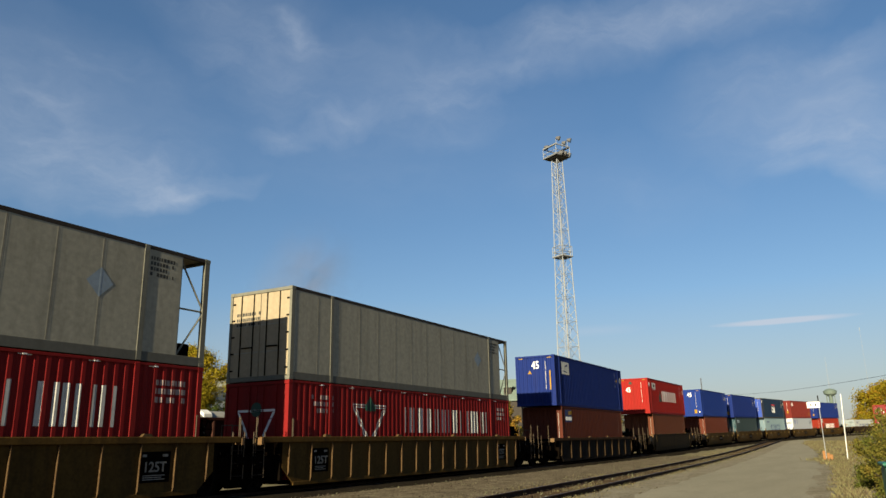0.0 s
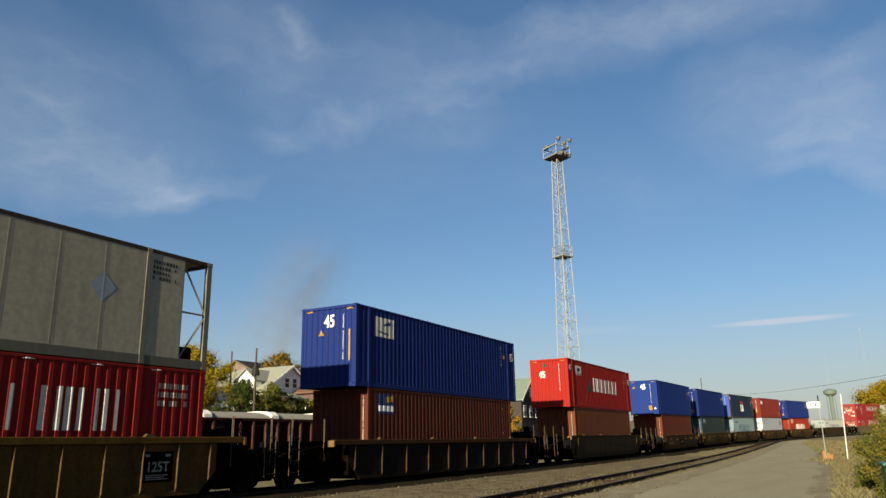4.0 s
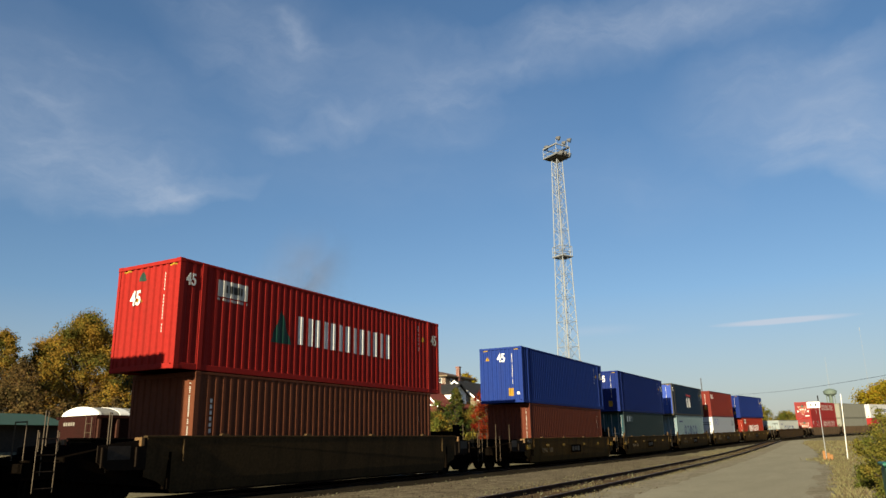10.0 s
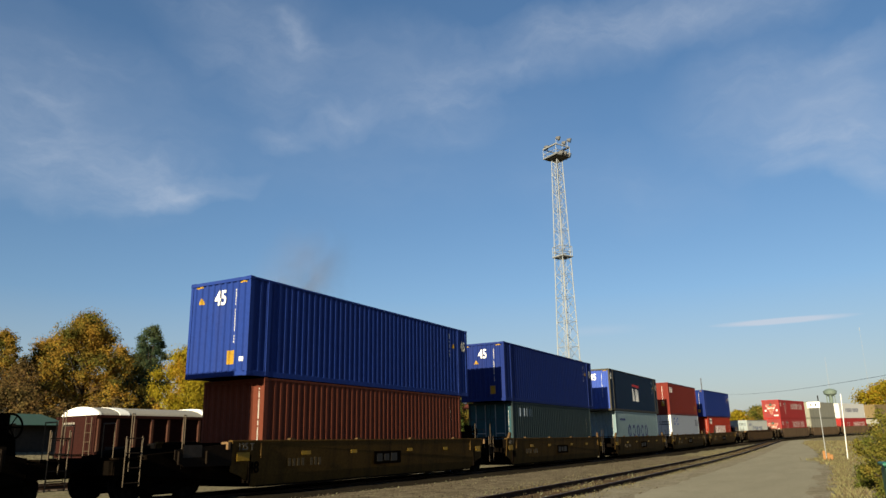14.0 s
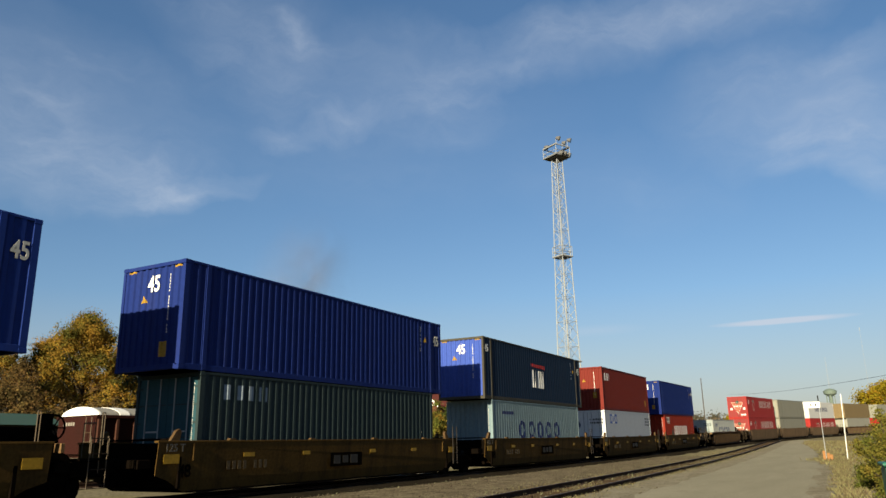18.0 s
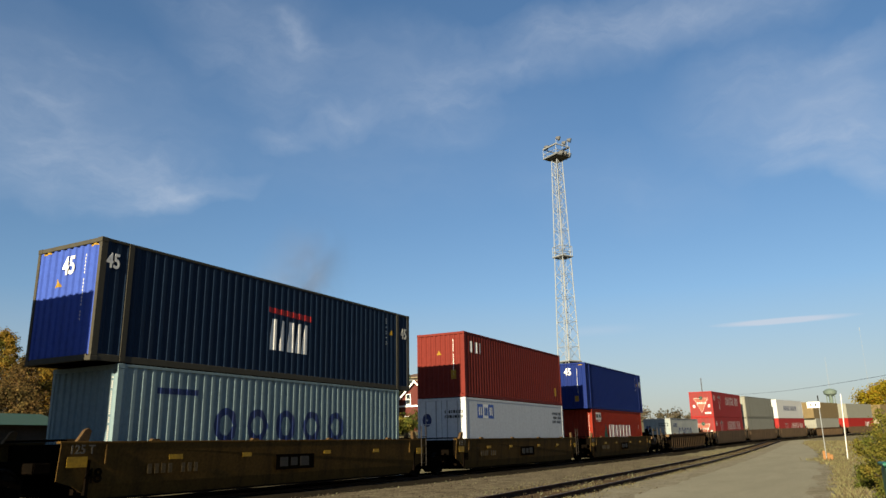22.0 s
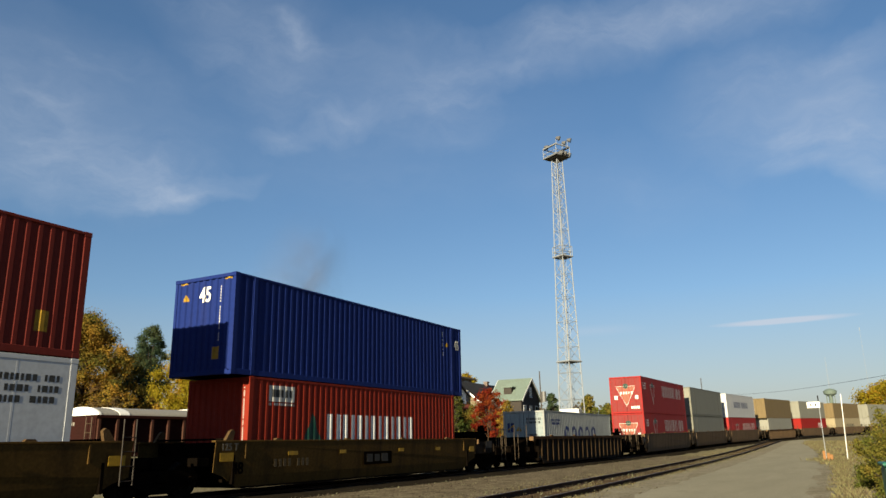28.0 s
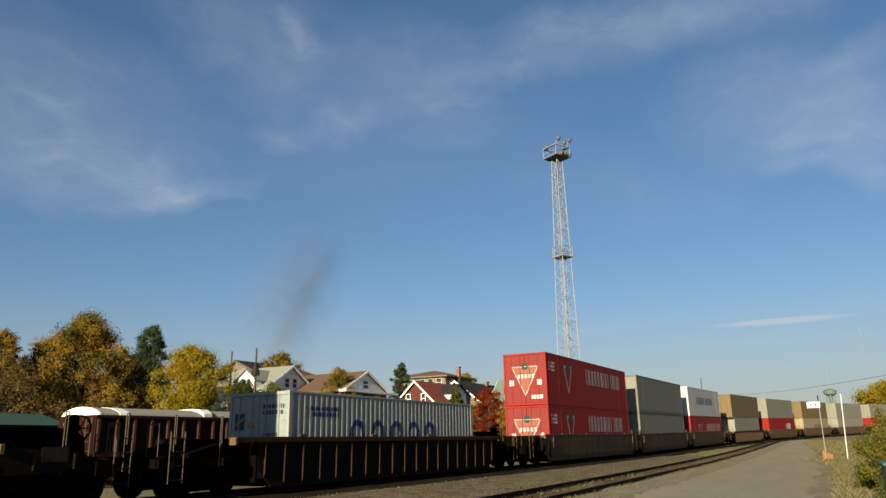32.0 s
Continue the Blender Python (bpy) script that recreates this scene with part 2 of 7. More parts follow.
M_REDINK = material("red_decal", (0.3445, 0.0122, 0.0122), 0.5, var=0.1, scale=2, fine=10, bump=0.02)
M_BLACK = material("black_rubber", (0.0096, 0.0096, 0.0096), 0.7, var=0.2, scale=4, fine=20)
M_BARK = material("bark", (0.0470, 0.0365, 0.0261), 0.95, var=0.4, scale=6, fine=25, bump=0.5)


def glass_material():
    m = bpy.data.materials.new("window_glass")
    m.use_nodes = True
    b = m.node_tree.nodes["Principled BSDF"]
    b.inputs["Base Color"].default_value = (0.02, 0.025, 0.03, 1)
    b.inputs["Roughness"].default_value = 0.06
    return m


M_GLASS = glass_material()


def leaf_material(name, rgb, dirt, span=(0.44, 0.58)):
    return material(name, rgb, 0.75, var=0.2, scale=0.45, fine=1.6, bump=0, dirt=dirt, dirt_amt=0.95, island=0.14, translucent=0.48, spec=0.03, span=span)


M_LEAF_YELLOW = leaf_material("yellow_leaves", (0.34, 0.265, 0.022), (0.46, 0.17, 0.020), (0.52, 0.70))
M_LEAF_OLIVE = leaf_material("olive_gold_leaves", (0.37, 0.215, 0.035), (0.120, 0.120, 0.028))
M_LEAF_GREEN = leaf_material("green_leaves", (0.060, 0.082, 0.020), (0.14, 0.12, 0.03))
M_LEAF_DARK = leaf_material("dark_conifer_needles", (0.055, 0.090, 0.052), (0.095, 0.115, 0.050))
M_LEAF_RED = leaf_material("red_maple_leaves", (0.22, 0.024, 0.012), (0.30, 0.07, 0.02))
M_LEAF_BUSH = leaf_material("bush_leaves", (0.135, 0.150, 0.030), (0.27, 0.20, 0.040))
M_LEAF_BROWN = leaf_material("brown_scrub", (0.17, 0.105, 0.038), (0.095, 0.075, 0.030))
M_STRAW = material("dry_grass", (0.165, 0.138, 0.074), 0.9, var=0.2, scale=1, fine=4, bump=0, island=0.35, dirt=(0.092, 0.100, 0.045), dirt_amt=0.85, translucent=0.2, spec=0.0)


# ---------------------------------------------------------------- mesh building
class Shape:
    """Collects faces of one mesh."""

    def __init__(self):
        self.v, self.f = [], []

    def add(self, pts, faces):
        k = len(self.v)
        self.v += [tuple(p) for p in pts]
        self.f += [tuple(i + k for i in f) for f in faces]
        return self

    def box(self, x0, x1, y0, y1, z0, z1, bev=0.0):
        if bev <= 0:
            return self.add([(x0, y0, z0), (x1, y0, z0), (x1, y1, z0), (x0, y1, z0), (x0, y0, z1), (x1, y0, z1), (x1, y1, z1), (x0, y1, z1)],
                            [(0, 3, 2, 1), (4, 5, 6, 7), (0, 1, 5, 4), (1, 2, 6, 5), (2, 3, 7, 6), (3, 0, 4, 7)])
        b = bev
        pts = []
        for z, i in ((z0, b), (z0 + b, 0), (z1 - b, 0), (z1, b)):
            pts += [(x0 + i, y0 + i, z), (x1 - i, y0 + i, z), (x1 - i, y1 - i, z), (x0 + i, y1 - i, z)]
        faces = [(0, 3, 2, 1), (12, 13, 14, 15)]
        for r in range(3):
            for c in range(4):
                faces.append((r * 4 + c, r * 4 + (c + 1) % 4, r * 4 + 4 + (c + 1) % 4, r * 4 + 4 + c))
        return self.add(pts, faces)

    def tube(self, a, b, r, n=8, r2=None):
        a, b = Vector(a), Vector(b)
        q = (b - a).to_track_quat("Z", "Y")
        pts = []
        for p, rr in ((a, r), (b, r if r2 is None else r2)):
            pts += [p + q @ Vector((rr * math.cos(2 * math.pi * i / n), rr * math.sin(2 * math.pi * i / n), 0)) for i in range(n)]
        faces = [(i, (i + 1) % n, n + (i + 1) % n, n + i) for i in range(n)]
        faces += [tuple(range(n))[::-1], tuple(range(n, 2 * n))]
        return self.add(pts, faces)

    def prism(self, profile, axis, lo, hi):
        """A closed outline swept along an axis: profile in the two other axes, in order."""
        n = len(profile)
        pts = []
        for w in (lo, hi):
            for p, q in profile:
                pts.append({"x": (w, p, q), "y": (p, w, q), "z": (p, q, w)}[axis])
        faces = [tuple(range(n))[::-1], tuple(range(n, 2 * n))]
        faces += [(i, (i + 1) % n, n + (i + 1) % n, n + i) for i in range(n)]
        return self.add(pts, faces)

    def mesh(self, name, mat, smooth=False):
        me = bpy.data.meshes.new(name)
        me.from_pydata(self.v, [], self.f)
        bm = bmesh.new()
        bm.from_mesh(me)
        if len(self.f) < 4000:
            bmesh.ops.recalc_face_normals(bm, faces=bm.faces)
        bm.to_mesh(me)
        bm.free()
        if smooth:
            me.shade_smooth()
        if mat:
            me.materials.append(mat)
        return me


def part(name, shape, mat, parent, label="", smooth=False):
    ob = new(name, shape.mesh(name, mat, smooth))
    ob.parent = parent
    if label:
        tagged(ob, label)
    return ob


def share(name, me, parent, m=None, label=""):
    ob = new(name, me)
    ob.parent = parent
    if m is not None:
        ob.matrix_basis = m
    if label:
        tagged(ob, label)
    return ob


def thing(name, label, category, m=None, group="", kind=""):
    ob = new(name)
    ob.empty_display_size = 0.2
    if m is not None:
        ob.matrix_basis = m
    return tagged(ob, label, category, group, kind)


def text_mesh(words, size, mat):
    """Upright lettering in the x-z plane that faces -y."""
    cu = bpy.data.curves.new("lettering", "FONT")
    cu.body, cu.size, cu.align_x, cu.align_y = words, size, "CENTER", "CENTER"
    cu.offset = size * 0.02
    cu.extrude = 0.004
    tmp = new("lettering", cu)
    me = bpy.data.meshes.new_from_object(tmp.evaluated_get(bpy.context.evaluated_depsgraph_get()))
    bpy.data.objects.remove(tmp)
    me.transform(Matrix.Rotation(math.pi / 2, 4, "X"))
    me.materials.clear()
    me.materials.append(mat)
    return me


# ---------------------------------------------------------------- the lie of the land and of the main track
TRACK_Y, CURVE, CURVE_START, RAMP = 16.18, 0.00277, 58.3, 40.0
GRADE, GRADE_AT = 0.01422, 56.7


def rise(s):
    q = min(s, 235.0) - GRADE_AT
    return GRADE * (q / 2 + math.sqrt(q * q / 4 + 100))


def main_line():
    """The main track's centre, metre by metre: x, y, heading."""
    x, y, out = -140.0, TRACK_Y, []
    for i in range(-140, 420):
        u = max(i - CURVE_START, 0)
        th = -(CURVE * u * u / (2 * RAMP) if u < RAMP else CURVE * RAMP / 2 + CURVE * (u - RAMP))
        out.append((x, y, th))
        x, y = x + math.cos(th), y + math.sin(th)
    return out


LINE = main_line()


def on_line(s):
    i = int(math.floor(s)) + 140
    i = max(0, min(i, len(LINE) - 2))
    f = s + 140 - i
    (x0, y0, t0), (x1, y1, t1) = LINE[i], LINE[i + 1]
    return x0 + (x1 - x0) * f, y0 + (y1 - y0) * f, t0 + (t1 - t0) * f


RAIL_TOP = 0.177


def rail_pose(s):
    """The pose of a vehicle whose middle stands at s on the main track; z = 0 on the rail head."""
    x, y, th = on_line(s)
    slope = (rise(s + 4) - rise(s - 4)) / 8
    return pose(x, y, RAIL_TOP + rise(s), 0, -math.degrees(math.atan(slope)), math.degrees(th))


def hill(x, y):
    """A bank rises behind the yard, with houses on it."""
    def ease(u):
        u = max(0.0, min(1.0, u))
        return u * u * (3 - 2 * u)
    return 2.3 * ease((y - 29.0) / 9.0) + 2.6 * ease((y - 38.0) / 30.0)


def land(x, y):
    return rise(x) + hill(x, y)

# ---------------------------------------------------------------- ground, road, tracks
def steps(rows):
    out = []
    for a, b, d in rows:
        k = int(round((b - a) / d))
        out += [a + (b - a) * i / k for i in range(k)]
    return out + [rows[-1][1]]


def ground_sheet():
    xs = steps([(-4000, -400, 900), (-400, -40, 40), (-40, 140, 2), (140, 320, 10), (320, 4200, 485)])
    ys = steps([(-4000, -200, 760), (-200, -20, 20), (-20, 36, 2), (36, 100, 4), (100, 400, 50), (400, 4400, 800)])
    s = Shape()
    for x in xs:
        for y in ys:
            z = land(x, y)
            if -40 <= x <= 140 and -20 <= y <= 100:
                z += 0.05 * noise.noise((x * 0.35, y * 0.35, 3.1)) - 0.03
            s.v.append((x, y, z))
    k = len(ys)
    for i in range(len(xs) - 1):
        for j in range(k - 1):
            s.f.append((i * k + j, (i + 1) * k + j, (i + 1) * k + j + 1, i * k + j + 1))
    me = s.mesh("ground", M_GROUND, True)
    return tagged(new("ground", me), "yard ground of gravel and dry grass", "ground", kind="structure")


ground_sheet()


def near_track_y(x):
    return 6.95 + 0.037 * x


def strip(name, xs, left, right, lift, mat, label, category, crown=0.0, dip=0.05):
    s = Shape()
    cols = 7
    for x in xs:
        a, b = left(x), right(x)
        for j in range(cols):
            f = j / (cols - 1)
            wob = 0.30 * noise.noise((x * 0.55, f * 3, 7.7)) if j in (0, cols - 1) else 0
            edge = 0 if 0 < j < cols - 1 else -dip
            s.v.append((x, a + (b - a) * f + wob, land(x, 0) + lift + edge + crown * (1 - (2 * f - 1) ** 2)))
    for i in range(len(xs) - 1):
        for j in range(cols - 1):
            k = i * cols + j
            s.f.append((k, k + cols, k + cols + 1, k + 1))
    return tagged(new(name, s.mesh(name, mat, True)), label, category, kind="structure")


ROAD_X = steps([(-60, 12, 6), (12, 60, 0.75), (60, 126, 2)])
strip("road", ROAD_X, lambda x: near_track_y(x) - 1.75, lambda x: 0.02 + 0.0335 * x + 0.0006 * max(0, min(x, 100) - 34) ** 2, 0.035, M_ROAD,
      "worn grey-brown yard road beside the siding", "road", 0.04)


def road_edge(x):
    return 0.02 + 0.0335 * x + 0.0006 * max(0, min(x, 100) - 34) ** 2


M_YARDGRAVEL = material("brown_grey_yard_gravel", (0.190, 0.158, 0.106), 0.95, var=0.85, scale=1.2, fine=19, bump=0.7, dirt=(0.085, 0.066, 0.044), dirt_amt=0.85, spec=0.0, span=(0.38, 0.66))
M_SHOULDER = material("grey_brown_soil", (0.258, 0.232, 0.172), 0.95, var=0.35, scale=1.6, fine=14, bump=0.4, dirt=(0.190, 0.165, 0.115), dirt_amt=0.9, spec=0.0, span=(0.40, 0.62))
strip("road_shoulder", steps([(-20, 12, 4), (12, 70, 0.6), (70, 120, 2)]), lambda x: road_edge(x) + 0.75 + 0.25 * math.sin(x * 0.9) + 0.15 * math.sin(x * 2.7),
      lambda x: road_edge(x) - 1.1 - 0.5 * math.sin(x * 0.6) - 0.02 * max(0, x - 30), 0.05, M_SHOULDER, "bare grey-brown soil along the road's edge", "ground", 0.01, 0.025)
strip("gravel_margin", steps([(-20, 12, 4), (12, 70, 0.6), (70, 118, 2)]), lambda x: near_track_y(x) - 0.95, lambda x: near_track_y(x) - 2.45 - 0.22 * math.sin(x * 0.8) - 0.15 * math.sin(x * 2.1), 0.05, M_SHOULDER,
      "bare grey-brown soil between road and siding", "ground", 0.01, 0.025)
strip("cinder_path", steps([(-20, 2, 4), (2, 60, 1.0)]), lambda x: 14.35, lambda x: near_track_y(x) + 1.15, 0.03, M_YARDGRAVEL, "brown-grey gravel between main line and siding", "ground", 0.02, 0.02)


def rail_mesh(points, name, parent):
    """A flat-bottomed rail along points (x, y, z of the rail head, heading)."""
    prof = [(-0.070, -0.175), (0.070, -0.175), (0.070, -0.160), (0.012, -0.145), (0.012, -0.045), (0.036, -0.035), (0.036, -0.004), (0.028, 0.0),
            (-0.028, 0.0), (-0.036, -0.004), (-0.036, -0.035), (-0.012, -0.045), (-0.012, -0.145), (-0.070, -0.160)]
    s, k = Shape(), len(prof)
    for x, y, z, th in points:
        for p, q in prof:
            s.v.append((x - p * math.sin(th), y + p * math.cos(th), z + q))
    for i in range(len(points) - 1):
        for j in range(k):
            s.f.append((i * k + j, (i + 1) * k + j, (i + 1) * k + (j + 1) % k, i * k + (j + 1) % k))
    ob = part(name, s, M_RAIL, parent)
    me = ob.data
    me.materials.append(M_RAILTOP)
    for p in me.polygons:
        if p.normal.z > 0.9 and p.center.z > -5 and (p.index % k) == 7:
            p.material_index = 1
    return ob


def track(name, centre, s0, s1, tie_from, tie_to, label):
    """Two rails on timber ties; centre(s) gives x, y, head height, heading."""
    t = thing(name, label, "railway track", kind="structure")
    pts = [centre(s0 + (s1 - s0) * i / int((s1 - s0) / 2)) for i in range(int((s1 - s0) / 2) + 1)]
    for side in (-1, 1):
        rail_mesh([(x - side * 0.753 * math.sin(th), y + side * 0.753 * math.cos(th), z, th) for x, y, z, th in pts], "rail", t)
    tie = Shape().box(-0.11, 0.11, -1.28, 1.28, -0.25, -0.06 if name == "railway_track" else -0.165, 0.015).mesh("tie", M_TIE)
    far = Shape()
    s = s0 + 0.3
    while s < s1:
        x, y, z, th = centre(s)
        jig = random.uniform(-0.03, 0.03)
        m = pose(x, y, z + random.uniform(-0.012, 0.006), 0, 0, math.degrees(th) + jig * 30)
        if tie_from < s < tie_to:
            share("tie", tie, t, m)
        else:
            far.add([m @ v.co for v in tie.vertices], [tuple(p.vertices) for p in tie.polygons])
        s += 0.55
    tagged(part("distant_ties", far, M_TIE, t), kind="stuff")
    return t


def main_centre(s):
    x, y, th = on_line(s)
    return x, y, RAIL_TOP + rise(s), th


def near_centre(s):
    return s, near_track_y(s), 0.15 + rise(s), math.atan(0.037)


YARD_TURN = -5.0


def back_centre(s):
    return s, 27.6 + math.tan(radians(YARD_TURN)) * (s - 19.35), 0.17 + rise(s), radians(YARD_TURN)


track("railway_track", main_centre, -60, 260, 8, 60, "main line of rusty rails on old timber ties")
track("railway_siding", near_centre, -30, 122, 8, 75, "rusty siding rails half sunk in gravel beside the road")
track("railway_yard_track", back_centre, -20, 56, 500, 600, "yard track with rusty rails behind the main line")


def ballast_bed(name, centre, s0, s1, half, label, drop=0.19, mat=None):
    """A low bed of broken stone with an uneven edge."""
    s, cols = Shape(), 9
    n = int((s1 - s0) / 1.0)
    for i in range(n + 1):
        x, y, z, th = centre(s0 + (s1 - s0) * i / n)
        for j in range(cols):
            f = 2 * j / (cols - 1) - 1
            w = f * (half + (0.3 * noise.noise((i * 0.5, f * 2, 1.3)) if abs(f) > 0.9 else 0))
            zz = z - drop - (0.12 + drop * 0.5 if abs(f) > 0.9 else 0.0) + 0.03 * noise.noise((x * 2.1, w * 2.1, 0.5))
            s.v.append((x - w * math.sin(th), y + w * math.cos(th), zz))
    for i in range(n):
        for j in range(cols - 1):
            k = i * cols + j
            s.f.append((k, k + cols, k + cols + 1, k + 1))
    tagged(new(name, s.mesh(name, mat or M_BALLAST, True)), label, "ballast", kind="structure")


# Wide dark bed: the train's shade band is put into its colour.
ballast_bed("ballast_main", main_centre, -60, 260, 2.5, "broken-stone ballast under the main line, darkened for the train's shade", 0.07)
ballast_bed("ballast_siding", near_centre, -30, 118, 1.05, "brown gravel and cinders under the siding", 0.15, M_CINDER)
ballast_bed("ballast_yard", back_centre, -20, 56, 2.0, "brown broken-stone ballast under the yard track")


def loose_stones():
    """Pebbles and lumps of ballast strewn between the tracks."""
    rng = random.Random(4)
    s = Shape()
    for _ in range(9000):
        x = 11 + 50 * rng.random() ** 1.7
        y = rng.uniform(near_track_y(x) - 2.3, 15.0)
        r = rng.uniform(0.008, 0.022) * (2.0 if rng.random() < 0.05 else 1)
        z = land(x, y) + r * 0.3 + 0.045
        a = rng.random() * 6.28
        pts = [(x + r * math.cos(a + k * 2.09) * rng.uniform(.7, 1.3), y + r * math.sin(a + k * 2.09) * rng.uniform(.7, 1.3), z - r) for k in range(3)]
        pts += [(x + r * 0.8 * math.cos(a + 1 + k * 2.09), y + r * 0.8 * math.sin(a + 1 + k * 2.09), z + r * rng.uniform(.3, .9)) for k in range(3)]
        s.add(pts, [(3, 4, 5), (0, 1, 4, 3), (1, 2, 5, 4), (2, 0, 3, 5)])
    tagged(new("gravel", s.mesh("gravel", material("mixed_stones", (0.090, 0.076, 0.053), 0.9, var=0.2, scale=3, fine=30, island=0.8, spec=0.0, dirt=(0.05, 0.04, 0.03), dirt_amt=0.5), False)),
           "loose brown-grey stones between the tracks", "gravel", kind="stuff")


loose_stones()
# ---------------------------------------------------------------- containers
def corrugation(x0, x1, pitch, depth):
    """Breakpoints (x, depth) of a pressed steel panel between x0 and x1."""
    n = max(1, round((x1 - x0) / pitch))
    p = (x1 - x0) / n
    out = []
    for i in range(n):
        a = x0 + i * p
        out += [(a + 0.01, 0.0), (a + p * 0.36, 0.0), (a + p * 0.50, depth), (a + p * 0.86, depth)]
    return [(x0, 0.0)] + out + [(x1, 0.0)]


class Panel:
    """A side or end wall of a container: its relief, and marks that follow it. u runs along it; place(u, d, z) gives the point."""

    def __init__(self, u0, u1, pitch, depth, place):
        if depth > 0:
            self.bp = corrugation(u0, u1, pitch, depth)
        elif depth < 0:
            k = max(2, round((u1 - u0) / pitch))
            self.bp = [(u0, 0.0)]
            for i in range(1, k):
                u = u0 + (u1 - u0) * i / k
                self.bp += [(u - 0.03, 0.0), (u - 0.022, depth), (u + 0.022, depth), (u + 0.03, 0.0)]
            self.bp.append((u1, 0.0))
        else:
            self.bp = [(u0, 0.0), (u1, 0.0)]
        self.place = place

    def depth(self, u):
        for (a, d), (b, e) in zip(self.bp, self.bp[1:]):
            if a <= u <= b and b > a:
                return d + (e - d) * (u - a) / (b - a)
        return 0.0

    def wall(self, z0, z1):
        s = Shape()
        for u, d in self.bp:
            s.v += [self.place(u, d, z0), self.place(u, d, z1)]
        s.f = [(2 * i, 2 * i + 2, 2 * i + 3, 2 * i + 1) for i in range(len(self.bp) - 1)]
        return s

    def mark(self, shape, u0, u1, lo0, hi0, lo1=None, hi1=None, lift=0.004):
        """A painted patch between u0 and u1, from lo to hi, laid on the relief."""
        lo1, hi1 = (lo0 if lo1 is None else lo1), (hi0 if hi1 is None else hi1)
        cuts = sorted({u0, u1, *[u for u, _ in self.bp if u0 < u < u1]})
        for a, b in zip(cuts, cuts[1:]):
            pts = []
            for u in (a, b):
                f = (u - u0) / (u1 - u0)
                d = self.depth(u) - lift
                pts += [self.place(u, d, lo0 + (lo1 - lo0) * f), self.place(u, d, hi0 + (hi1 - hi0) * f)]
            shape.add(pts, [(0, 2, 3, 1)])
        return shape

    def ring(self, shape, u, z, w, h, t, n=14):
        """A plain oval ring of thickness t."""
        for i in range(n):
            a, b = -w + 2 * w * i / n, -w + 2 * w * (i + 1) / n

            def span(x, ww, hh):
                return hh * math.sqrt(max(0.0, 1 - (x / ww) ** 2)) if abs(x) < ww else 0.0
            oa, ob_, ia, ib = span(a, w, h), span(b, w, h), span(a, w - t, h - t), span(b, w - t, h - t)
            self.mark(shape, u + a, u + b, z + ia, z + oa, z + ib, z + ob_)
            self.mark(shape, u + a, u + b, z - oa, z - ia, z - ob_, z - ib)
        return shape


C_LEN = {20: 6.058, 40: 12.192, 45: 13.716, 48: 14.63, 53: 16.154}


